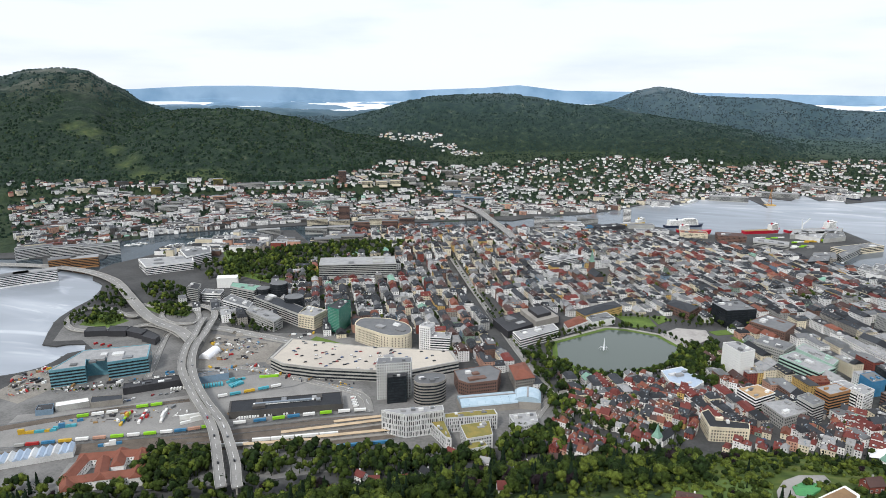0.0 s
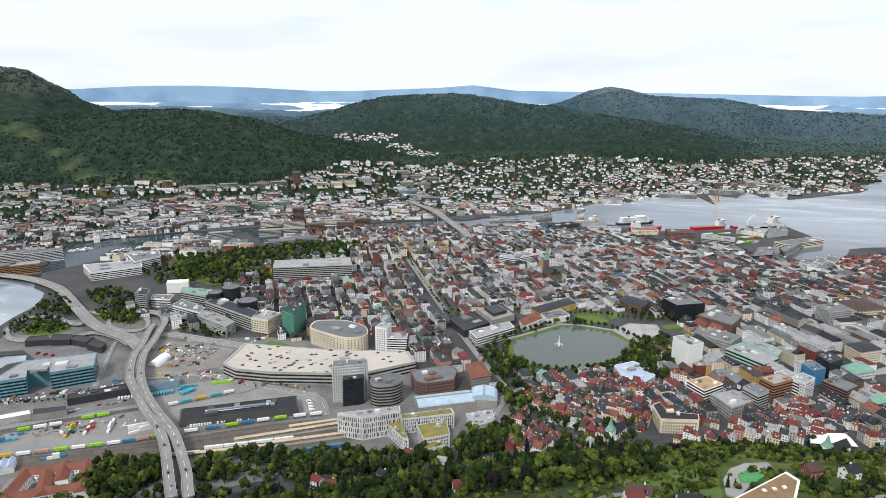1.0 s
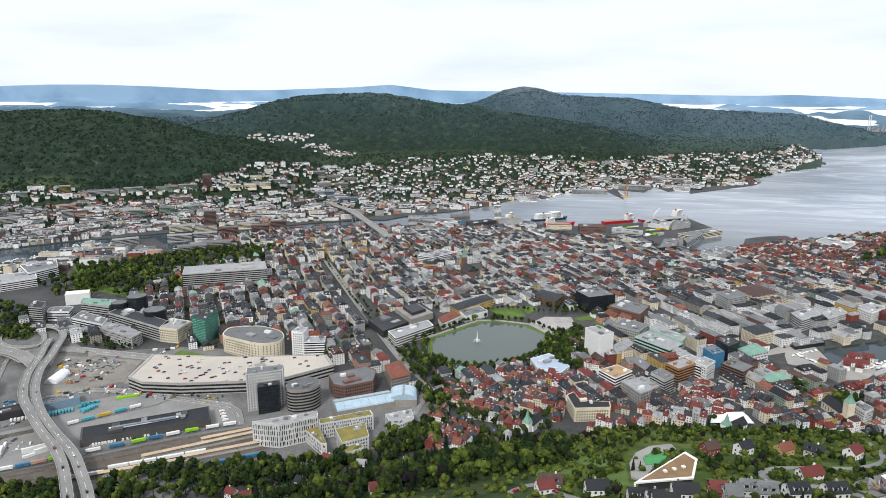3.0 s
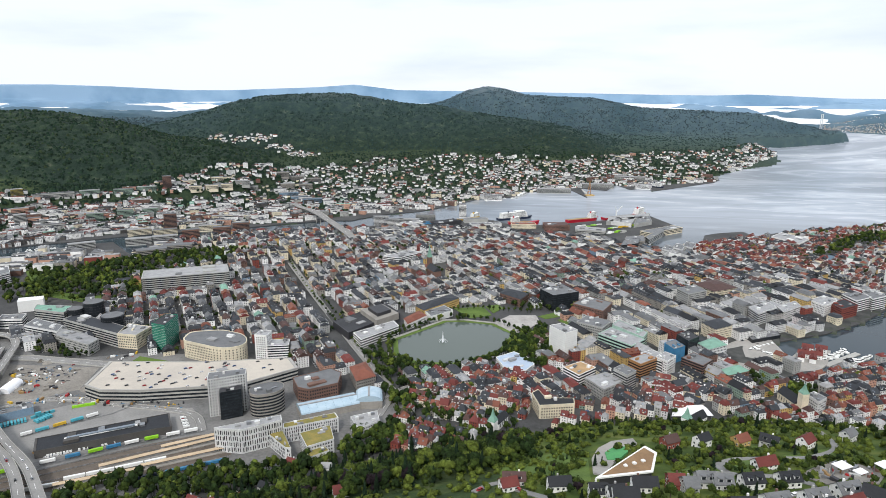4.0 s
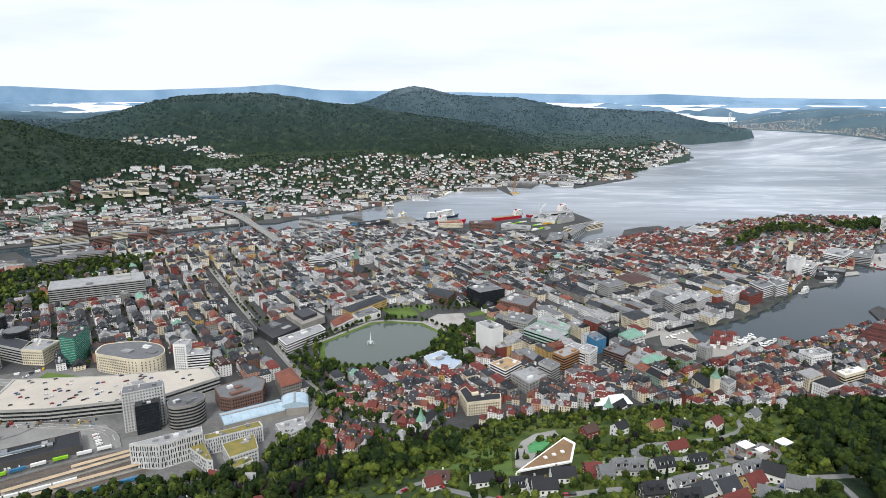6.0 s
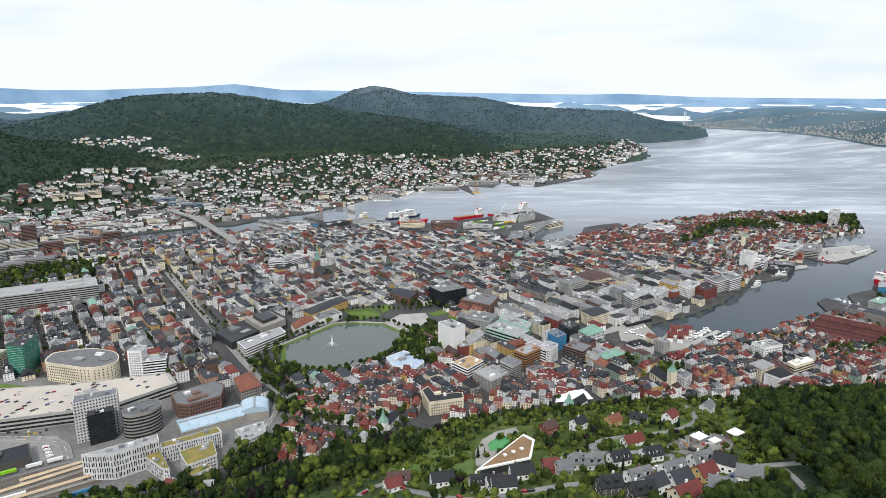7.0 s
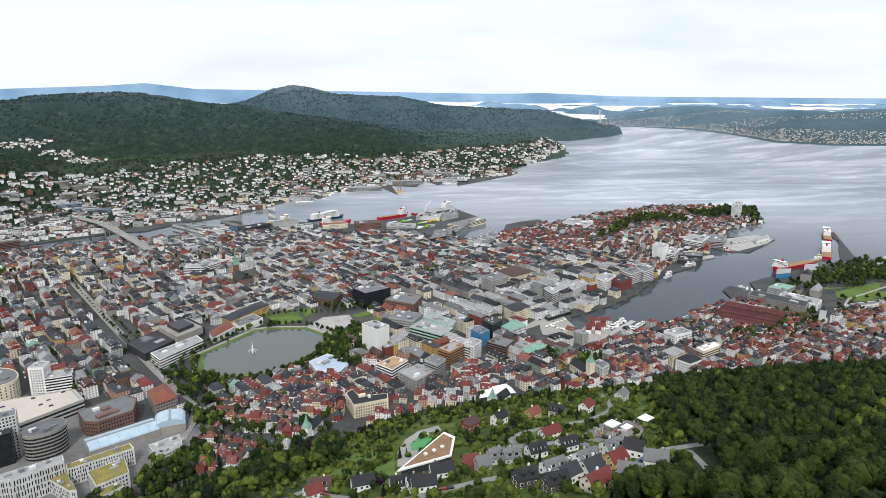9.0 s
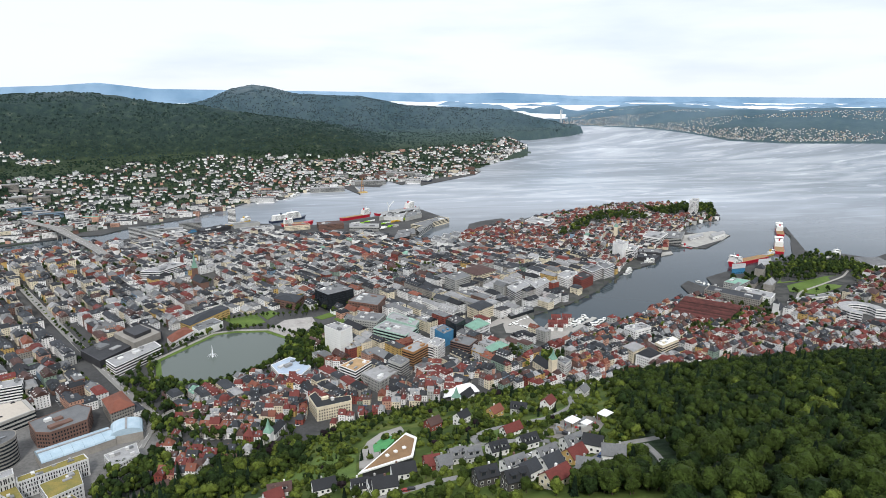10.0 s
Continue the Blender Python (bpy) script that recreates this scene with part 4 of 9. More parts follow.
landmark("office_building", "long glass-fronted office with white bands", 20, [(-612, 862), (-500, 810), (-496, 834), (-607, 889)], WALLS[3], ROOFS[1], "ribbon", 3.6, 3, "flat")
landmark("office_building", "long grey office by the ring road", 15, [(-593, 812), (-525, 780), (-523, 802), (-567, 826), (-598, 836)], WALLS[3], ROOFS[2], "grid", 3.6, 3, "flat")
landmark("office_building", "cream office block with regular windows", 20, [(-501, 810), (-472, 806), (-468, 840), (-506, 850)], WALLS[1], ROOFS[2], "grid", 3.6, 3, "flat")
landmark("scaffolded_tower", "tower wrapped in green scaffold netting", 36, [(-451, 811), (-429, 804), (-431, 848), (-450, 850)], NET, BLACK, "seams", 2.4, 3, "flat")
landmark("university_building", "long pale concrete university building", 22, [(-581, 1030), (-448, 1086), (-472, 1137), (-603, 1080)], WALLS[3], ROOFS[2], "ribbon", 3.6, 14, "flat")
landmark("office_building", "white tower block with balconies", 34, [(-298, 786), (-281, 784), (-280, 803), (-295, 803)], WALLS[0], ROOFS[2], "grid", 3.2, 2.0, "flat")
landmark("office_building", "white office block with dark ribbon windows", 20, [(-280, 782), (-253, 787), (-257, 808), (-282, 804)], WALLS[0], ROOFS[2], "ribbon", 3.4, 2.0, "flat")
landmark("hotel_tower", "tall white sheeted hotel tower under repair", 38, [(97, 837), (115, 808), (133, 823), (116, 848)], WHITE, ROOFS[2], "seams", 3.2, 2.0, "flat")
landmark("public_bath", "white stepped building with pale blue roofs by the lake", 9, [(23, 791), (48, 811), (65, 793), (72, 772), (59, 751), (32, 761)], WHITE, ICE, "grid", 3.6, 2.0, "flat")
landmark("office_building", "white-banded office with a tan roof", 18, [(105, 745), (121, 722), (145, 746), (129, 763)], WALLS[0], TAN, "ribbon", 3.6, 2.0, "flat")
landmark("bank_building", "grey stone building with a courtyard", 15, [(128, 723), (145, 691), (175, 718), (157, 739)], WALLS[3], ROOFS[2], "grid", 3.6, 2.0, "flat")
landmark("office_building", "grey concrete office block", 25, [(163, 729), (175, 710), (189, 724), (177, 743)], WALLS[3], ROOFS[7], "ribbon", 3.2, 2.0, "flat")
landmark("office_building", "orange-brown office block with white roof", 26, [(187, 757), (198, 741), (223, 761), (212, 776)], BRONZE, ROOFS[2], "ribbon", 3.4, 2.0, "flat")
landmark("office_building", "white office block with grey windows", 25, [(224, 769), (234, 754), (250, 773), (240, 786)], WALLS[0], ROOFS[2], "grid", 3.4, 2.0, "flat")
landmark("shopping_centre", "mint green shopping centre with pale roof plant", 18, [(169, 863), (206, 820), (229, 845), (192, 889)], MINT, ROOFS[2], "ribbon", 4.5, 2.0, "flat")
landmark("shopping_centre", "long mint green commercial block", 19, [(195, 898), (228, 850), (239, 870), (209, 919)], MINT, ROOFS[2], "ribbon", 4, 2.0, "flat")
landmark("office_building", "grey stone office round a small courtyard", 19, [(145, 907), (178, 883), (197, 913), (164, 936)], WALLS[3], ROOFS[7], "grid", 3.6, 2.0, "flat")
landmark("office_building", "red-brown brick block with flat roof", 19, [(151, 992), (193, 957), (216, 1001), (182, 1034)], WALLS[4], ROOFS[7], "grid", 3.6, 2.0, "flat")
landmark("office_building", "black glass and white concrete town hall block", 27, [(103, 1042), (121, 1007), (166, 1030), (146, 1070)], DARKGLASS, ROOFS[7], "ribbon", 3.6, 2.0, "flat")
landmark("museum", "brick museum with slate roof", 14, [(36, 1057), (69, 1024), (85, 1057), (49, 1085)], WALLS[4], ROOFS[1], "grid", 4, 2, "hip")
landmark("gallery", "low white gallery with green roof beside the lake", 10, [(-85, 964), (-74, 940), (-41, 972), (-56, 995)], WHITE, ROOFS[7], "plain", 4, 2.0, "flat")
landmark("gallery", "white gallery with a hipped orange roof", 10, [(-115, 929), (-106, 906), (-81, 946), (-95, 966)], WALLS[0], ROOFS[4], "grid", 4, 2, "hip")
landmark("museum", "ochre museum wing with dark roof", 13, [(-102, 982), (-86, 961), (-33, 1026), (-48, 1047)], WALLS[2], ROOFS[1], "grid", 3.6, 2, "hip")
landmark("concert_hall", "dark concrete concert hall on a wide plinth", 11, [(-220, 906), (-187, 860), (-124, 952), (-153, 996)], DARK, BLACK, "plain", 3.6, 2.0, "flat")
landmark("office_building", "long white office beside the lake", 14, [(-179, 853), (-163, 827), (-117, 885), (-128, 906)], WALLS[0], ROOFS[2], "ribbon", 3.6, 2.0, "flat")
landmark("apartment_block", "cream corner block with a black mansard roof", 16, [(61, 676), (67, 645), (106, 652), (107, 665), (75, 664), (69, 685)], WALLS[1], ROOFS[5], "grid", 3.4, 2.0, "flat")
landmark("office_building", "grey stone tax office with pale roof", 22, [(209, 786), (230, 760), (244, 778), (226, 798)], WALLS[0], ROOFS[2], "ribbon", 3.6, 2.0, "flat")
landmark("hotel", "long grey stone hotel behind the wharf", 17, [(753, 890), (799, 812), (824, 833), (779, 910)], WALLS[8], ROOFS[1], "grid", 3.4, 2.0, "flat")
landmark("range_building", "long white range with pale roof by the fortress", 12, [(812, 886), (840, 831), (866, 850), (837, 907)], WALLS[0], ROOFS[2], "grid", 3.4, 2.0, "flat")
landmark("office_building", "cream block with a broad brown roof", 18, [(383, 1124), (403, 1078), (452, 1104), (433, 1153)], WALLS[1], ROOFS[3], "grid", 3.6, 2, "hip")
landmark("office_building", "large grey stone block with many windows", 24, [(338, 1071), (348, 1039), (385, 1061), (376, 1096)], WALLS[3], ROOFS[7], "grid", 3.4, 2.0, "flat")
landmark("quay_building", "white glass-fronted block on the market quay", 22, [(424, 985), (427, 954), (468, 986), (464, 1012)], WALLS[5], ROOFS[2], "ribbon", 3.4, 2.0, "flat")
landmark("quay_building", "pale green-grey block on the market quay", 20, [(472, 995), (471, 967), (513, 1001), (515, 1027)], WALLS[5], ROOFS[2], "grid", 3.4, 2.0, "flat")
landmark("apartment_block", "cream and yellow corner block with slate roof", 20, [(329, 915), (339, 887), (370, 906), (362, 935)], WALLS[1], ROOFS[1], "grid", 3.4, 2, "hip")
landmark("fish_pavilion", "low red-roofed market pavilion on the quay", 5, [(463, 953), (465, 934), (498, 959), (498, 979)], WALLS[6], RED, "plain", 3.6, 2.0, "flat")
landmark("fish_pavilion", "low dark glass fish pavilion on the quay", 6, [(390, 894), (391, 883), (440, 905), (444, 930)], DARKGLASS, ROOFS[7], "plain", 3.6, 2.0, "flat")
landmark("office_building", "black glass office block behind the square", 24, [(274, 852), (282, 827), (302, 844), (295, 869)], DARKGLASS, BLACK, "ribbon", 3.4, 2.0, "flat")
landmark("office_building", "office block wrapped in blue sheeting", 20, [(251, 828), (258, 806), (276, 819), (269, 842)], BLUE, ROOFS[7], "plain", 3.6, 2.0, "flat")
landmark("exchange_building", "pale stone building with a green hipped roof", 16, [(300, 842), (308, 820), (338, 838), (331, 866)], WALLS[5], ROOFS[6], "grid", 4, 2, "hip")
landmark("office_building", "brown brick block with flat roof", 20, [(259, 779), (278, 755), (297, 775), (280, 797)], WALLS[4], ROOFS[7], "ribbon", 3.4, 2.0, "flat")
landmark("market_hall", "old meat hall with a green copper roof", 13, [(301, 760), (306, 745), (337, 760), (331, 777)], WALLS[4], ROOFS[6], "grid", 4, 2, "hip")
landmark("office_building", "white office block with grey roof plant", 16, [(523, 773), (529, 752), (560, 760), (556, 780)], WALLS[0], ROOFS[2], "grid", 3.4, 2.0, "flat")
landmark("apartment_block", "ornate cream apartment block", 17, [(478, 705), (482, 684), (507, 697), (502, 715)], WALLS[1], ROOFS[2], "grid", 3.4, 2, "hip")
landmark("apartment_block", "white apartment block with black hipped roof", 16, [(483, 680), (492, 662), (515, 671), (514, 695)], WALLS[0], ROOFS[5], "grid", 3.4, 2, "hip")
landmark("office_building", "long cream block with a white roof", 13, [(534, 712), (536, 698), (573, 713), (572, 727)], WALLS[1], WHITE, "ribbon", 3.4, 2.0, "flat")
landmark("office_building", "pale grey narrow office block", 18, [(371, 687), (375, 669), (389, 680), (383, 696)], WALLS[5], ROOFS[7], "grid", 3.2, 2.0, "flat")
landmark("apartment_block", "ochre gabled house by the fortress lawn", 14, [(1021, 812), (1021, 792), (1048, 808), (1047, 825)], WALLS[2], ROOFS[3], "grid", 3.2, 2, "hip")
landmark("warehouse", "white quay warehouse block", 22, [(608, 1066), (612, 1027), (649, 1050), (642, 1086)], WALLS[0], ROOFS[7], "ribbon", 3.6, 2.0, "flat")
landmark("warehouse", "white quay warehouse block", 22, [(652, 1083), (644, 1038), (678, 1058), (681, 1098)], WALLS[0], ROOFS[7], "ribbon", 3.6, 2.0, "flat")
landmark("warehouse", "dark red quay warehouse", 20, [(566, 1020), (570, 989), (606, 1012), (601, 1042)], WALLS[6], ROOFS[5], "grid", 3.4, 2.0, "flat")
landmark("quay_hotel", "white waterfront block with arched windows", 22, [(539, 1028), (548, 999), (582, 1028), (574, 1054)], WALLS[0], ROOFS[2], "grid", 3.4, 2.0, "flat")
landmark("silo", "white grain silo tower on the quay", 36, [(747, 1182), (753, 1153), (782, 1177), (773, 1202)], WALLS[0], ROOFS[2], "plain", 3.6, 2.0, "flat")
landmark("office_building", "white quay office with ribbon windows", 22, [(766, 1177), (781, 1152), (813, 1186), (799, 1212)], WALLS[0], ROOFS[2], "ribbon", 3.4, 2.0, "flat")
landmark("warehouse", "white block with grey ribbon windows on the quay", 20, [(886, 1280), (907, 1243), (962, 1291), (935, 1325)], WALLS[0], ROOFS[2], "ribbon", 3.6, 2.0, "flat")
landmark("warehouse", "grey steel quay shed", 14, [(930, 1276), (972, 1252), (1027, 1314), (990, 1338)], WALLS[3], ROOFS[7], "ribbon", 3.6, 2.0, "flat")
landmark("quay_shed", "long dark pier shed", 8, [(815, 1191), (859, 1167), (880, 1194), (837, 1217)], DARK, ROOFS[7], "plain", 3.6, 2.0, "flat")
landmark("quay_shed", "long dark pier shed", 8, [(789, 1151), (818, 1128), (844, 1151), (806, 1172)], DARK, ROOFS[1], "plain", 3.6, 2.0, "flat")
landmark("terminal_building", "white harbour warehouse with shallow roof", 14, [(1162, 968), (1144, 920), (1215, 935), (1251, 990)], WALLS[0], ROOFS[2], "ribbon", 4, 2.0, "flat")
landmark("apartment_tower", "white tower block on the wooded point", 34, [(1216, 1553), (1222, 1531), (1264, 1571), (1252, 1585)], WALLS[0], ROOFS[2], "grid", 3.2, 14, "flat")
landmark("swimming_baths", "white swimming baths by the fjord", 10, [(713, 1572), (744, 1496), (791, 1547), (759, 1621)], WALLS[0], ROOFS[2], "ribbon", 4, 2.0, "flat")
landmark("apartment_block", "row of grey apartment blocks on the old shipyard quay", 18, [(399, 1388), (413, 1366), (433, 1410), (418, 1427)], WALLS[5], ROOFS[7], "grid", 3.2, 2.0, "flat")
landmark("apartment_block", "row of grey apartment blocks on the old shipyard quay", 18, [(427, 1404), (441, 1383), (462, 1427), (446, 1444)], WALLS[5], ROOFS[7], "grid", 3.2, 2.0, "flat")
landmark("apartment_block", "row of grey apartment blocks on the old shipyard quay", 18, [(455, 1422), (468, 1399), (491, 1445), (475, 1463)], WALLS[5], ROOFS[7], "grid", 3.2, 2.0, "flat")
landmark("dock_warehouse", "long grey dock shed with flat roof", 10, [(344, 1729), (472, 1800), (494, 1865), (366, 1800)], WALLS[3], ROOFS[2], "plain", 3.6, 2.0, "flat")
landmark("dock_warehouse", "dark grey dock office", 14, [(319, 1430), (364, 1454), (383, 1511), (340, 1491)], DARK, ROOFS[7], "ribbon", 3.6, 2.0, "flat")
landmark("cruise_terminal", "long grey pier building", 12, [(401, 1504), (491, 1654), (487, 1671), (402, 1536)], WALLS[3], ROOFS[7], "ribbon", 3.6, 2.0, "flat")
landmark("school", "white school with flat roofs among trees", 14, [(-195, 1255), (-162, 1242), (-118, 1295), (-150, 1314)], WALLS[0], ROOFS[2], "ribbon", 3.6, 12, "flat")
landmark("office_building", "white block beside the bridge head", 26, [(-292, 1499), (-273, 1485), (-268, 1521), (-285, 1529)], WALLS[0], ROOFS[2], "grid", 3.2, 4, "flat")

for pts, h, wall, roof, style, words in (
        ([(350, 1742), (405, 1704), (440, 1806), (384, 1788)], 10, WALLS[5], ROOFS[2], "plain", "broad grey dock shed with a pale roof"),
        ([(411, 1700), (470, 1746), (482, 1818), (446, 1806)], 10, WALLS[3], ROOFS[7], "plain", "grey dock shed with a ribbed roof"),
        ([(424, 1580), (526, 1660), (506, 1686), (404, 1606)], 11, WALLS[1], ROOFS[7], "ribbon", "long pale quay terminal with ribbon windows"),
        ([(335, 1478), (388, 1491), (402, 1555), (356, 1540)], 11, WALLS[8], ROOFS[7], "grid", "low warehouse by the dock gate"),
        ([(-112, 1670), (-48, 1724), (-72, 1746), (-129, 1694)], 9, DARK, ROOFS[5], "plain", "dark-roofed warehouse beside the dock"),
        ([(-40, 1728), (25, 1752), (18, 1772), (-45, 1752)], 9, WALLS[3], ROOFS[7], "plain", "grey ferry shed on the quay"),
        ([(85, 1660), (150, 1668), (147, 1694), (84, 1690)], 12, WALLS[1], ROOFS[4], "grid", "cream dock office with an orange roof"),
        ([(170, 1640), (235, 1650), (230, 1690), (168, 1684)], 14, WALLS[4], ROOFS[3], "grid", "red brick dock warehouse"),
        ([(245, 1620), (318, 1600), (326, 1640), (252, 1664)], 10, WALLS[3], ROOFS[2], "ribbon", "long pale-roofed freight hall"),
        ([(-20, 1668), (60, 1690), (54, 1712), (-26, 1694)], 8, WALLS[5], ROOFS[7], "plain", "low grey transit shed on the quay"),
        ([(-215, 1640), (-150, 1680), (-163, 1700), (-228, 1660)], 12, WALLS[0], ROOFS[2], "ribbon", "white office block by the container quay")):
    landmark("dock_warehouse", words, h, pts, wall, roof, style, 3.6, 2.0, "flat")
landmark("pier_warehouse", "white warehouse with a dark hipped roof on the pier", 15, [(1208, 1000), (1180, 948), (1228, 926), (1256, 984)], WALLS[0], ROOFS[7], "grid", 4.5, 2, "hip")
landmark("range_building", "grey-green office range by the fortress", 13, [(826, 930), (862, 950), (880, 925), (842, 905)], WALLS[3], ROOFS[6], "grid", 3.4, 2.0, "flat")
landmark("range_building", "long white range below the fortress lawn", 8, [(893, 832), (985, 838), (984, 826), (894, 820)], WALLS[0], ROOFS[7], "grid", 3.4, 2.0, "flat")
WHARF = [(709, 882), (765, 814), (695, 761), (640, 824)]
for outline in (WHARF, [(422, 835), (454, 852), (450, 789), (428, 773), (409, 796)], [(351, 725), (413, 743), (385, 679), (340, 683)], [(839, 829), (873, 834), (809, 765), (786, 766)], [(-105, 1196), (-75, 1258), (-61, 1198), (-93, 1148)],
                [(1118, 1628), (1349, 1713), (1376, 1649), (1250, 1477), (1271, 1584), (1138, 1545)], [(702, 1358), (910, 1556), (1076, 1563), (1041, 1484), (854, 1426), (711, 1305)], [(778, 901), (866, 948), (1007, 988), (853, 801), (763, 826)], [(11, 651), (36, 652), (37, 605), (13, 606)],
                [(888, 736), (957, 788), (1033, 782), (994, 719), (924, 699)]):
    claim(outline, 1.0)
CENTRE = [(-640, 905), (-480, 800), (-200, 740), (-90, 700), (120, 665), (260, 680), (420, 800), (390, 880), (520, 950), (700, 1080), (640, 1200), (420, 1440),
          (360, 1490), (150, 1590), (-50, 1650), (-330, 1620), (-630, 1540), (-720, 1440)]
OLD_EAST = [(-95, 690), (-95, 570), (-60, 560), (60, 622), (200, 652), (280, 690), (300, 720), (60, 790), (0, 775)]
POINT = [(640, 1200), (700, 1085), (810, 1185), (930, 1230), (1060, 1370), (1280, 1500), (1370, 1700), (1200, 1720), (860, 1680), (700, 1600), (440, 1450)]
NORTH = [(255, 672), (330, 645), (430, 640), (560, 630), (720, 620), (900, 580), (1200, 560), (1500, 600), (1450, 850), (1200, 900), (1040, 900), (900, 860), (790, 930), (590, 840), (430, 790)]
GRAND = [(95, 850), (150, 760), (270, 735), (330, 790), (310, 870), (400, 905), (520, 960), (640, 1060), (560, 1150), (330, 1130), (160, 1090), (150, 1000), (170, 910)]
blocks(GRAND, -64, 84, 58, 13, (20, 42), 16, (4, 4, 5), [(ROOFS[1], 30), (ROOFS[5], 25), (ROOFS[2], 25), (ROOFS[7], 20), (ROOFS[4], 8)], 0.25, R)
KEEP_OUT.append(GRAND)
blocks(OLD_EAST, -20, 42, 27, 4.5, (6, 11), 8.5, (2, 2, 3), ROOF_RED, 0.0, R, ROOF_RED)
blocks(NORTH, 22, 48, 31, 5.5, (7, 14), 10, (2, 3, 3), ROOF_MIX, 0.06, R, ROOF_RED)
blocks(POINT, 46, 55, 33, 6, (8, 16), 10.5, (2, 3, 3), ROOF_MIX, 0.08, R, ROOF_RED)
blocks(CENTRE, -62, 78, 47, 10, (11, 26), 13.5, (3, 3, 4, 4), ROOF_MIX, 0.16, R)
blocks([(-1030, 1120), (-900, 1100), (-760, 1260), (-640, 1370), (-740, 1460), (-760, 1300), (-950, 1350)], 20, 90, 60, 16, (22, 45), 15, (3, 4, 5), ROOF_MIX, 0.85, R)
blocks([(-760, 840), (-640, 780), (-470, 800), (-560, 900), (-700, 900)], -50, 80, 50, 14, (18, 32), 14, (3, 4), ROOF_MIX, 0.8, R)

WALL_WORD = dict(zip(WALLS, ("white", "cream", "ochre yellow", "grey", "red brick", "pale grey", "red timber", "salmon", "stone", "green", "blue", "dark timber")))
ROOF_WORD = dict(zip(ROOFS, ("red tile", "slate", "pale felt", "brown tile", "orange tile", "black slate", "copper", "grey felt")))
walls, roofs, wins = Acc(), Acc(), Acc()
HOUSES.sort(key=lambda q: math.hypot(q[0], q[1]))
hz = height(np.array([q[0] for q in HOUSES]), np.array([q[1] for q in HOUSES]))
for i, (x, y, a, w, d, h, st, rise, wm, rm) in enumerate(HOUSES):
    if hz[i] < 1:
        continue
    if i < 300:
        t = thing("town_house", f"{WALL_WORD[wm]} town house with {'flat' if st == 'flat' else 'pitched'} {ROOF_WORD.get(rm, 'grey')} roof", "house", (x, y, max(2.0, hz[i])), "town houses")
        A, B, C = Acc(), Acc(), Acc()
        house_geo(A, B, C, x, y, max(2.0, hz[i]), a, w, d, h, st, rise, wm, rm, R)
        part("wall", A, t)
        part("roof", B, t)
        part("glazing", C, t, kind="stuff")
    else:
        house_geo(walls, roofs, wins, x, y, max(2.0, hz[i]), a, w, d, h, st, rise, wm, rm, R, math.hypot(x, y) < 1400)
t = thing("town_quarter", "dense quarter of row houses with red and grey roofs", "houses", kind="stuff")
part("walls", walls, t, kind="stuff")
part("roofs", roofs, t, kind="stuff")
part("glazing", wins, t, kind="stuff")

# cars parked along the kerbs
kerb = Acc()
KR = random.Random(19)
tones = [mat("kerb_car_" + n, c, None, 0.3, 0.5, 2, spec=0.5) for n, c in (("white", (0.75, 0.75, 0.75)), ("black", (0.03, 0.03, 0.032)), ("silver", (0.36, 0.37, 0.38)), ("red", (0.3, 0.03, 0.03)), ("blue", (0.05, 0.1, 0.22)))]
for i, (x, y, a, w, d, *_) in enumerate(HOUSES):
    if math.hypot(x, y) > 1350 or hz[i] < 1:
        continue
    for k in range(int(w / 6)):
        if KR.random() < 0.6:
            sgn = KR.choice((-1, 1))
            u, v = -w / 2 + 6 * k + 3, sgn * (d / 2 + 2.2)
            o = (x + u * math.cos(a) - v * math.sin(a), y + u * math.sin(a) + v * math.cos(a), max(2.0, hz[i]) + 0.05, a)
            t = KR.choices(tones, (5, 4, 4, 1, 1))[0]
            kerb.box(o, -2.2, 2.2, -0.9, 0.9, 0.3, 0.9, t, 0.06)
            kerb.box(o, -1.5, 1.6, -0.82, 0.82, 0.9, 1.45, GLASS if KR.random() < 0.4 else t, 0.25)
tagged(new("parked_cars", kerb.mesh("parked_cars")), "cars parked along the town kerbs", "cars", kind="stuff")

# houses on the slopes across the sound
walls, roofs, wins = Acc(), Acc(), Acc()
R2 = random.Random(11)
n = 0
while n < 3900:
    b = R2.uniform(-52, 24)
    c0, c1 = np.interp(b, COAST_B, COAST_D), np.interp(b, COAST_B, HIGHFOOT_D)
    dd = c0 + 15 + (c1 - c0 - 20) * R2.random() ** 1.2
    if dd > c0 + 1100:
        continue
    x, y = dd * math.sin(radians(b)), dd * math.cos(radians(b))
    if not within(x, y, FARSIDE):
        continue
    n += 1
    z = ground(x, y)
    big = R2.random() < (0.3 if dd < c0 + 250 else 0.06)
    w, d, h = (R2.uniform(18, 45), R2.uniform(11, 16), R2.uniform(8, 15)) if big else (R2.uniform(9, 13), R2.uniform(8, 10), R2.uniform(5, 8))
    fx, fy, fz = (float(q) for q in fold(np.array(x), np.array(y), np.array(z)))
    house_geo(walls, roofs, wins, fx, fy, fz, radians(-b) + R2.choice((0, 0.3, -0.3, 1.57)), w, d, h, "flat" if big else R2.choice(("gable", "hip")), 3.2,
              pick(R2, [(WALLS[0], 50), (WALLS[5], 14), (WALLS[1], 8), (WALLS[3], 12), (WALLS[4], 8), (WALLS[7], 5), (WALLS[11], 5)]), pick(R2, ROOF_MIX), R2, big)
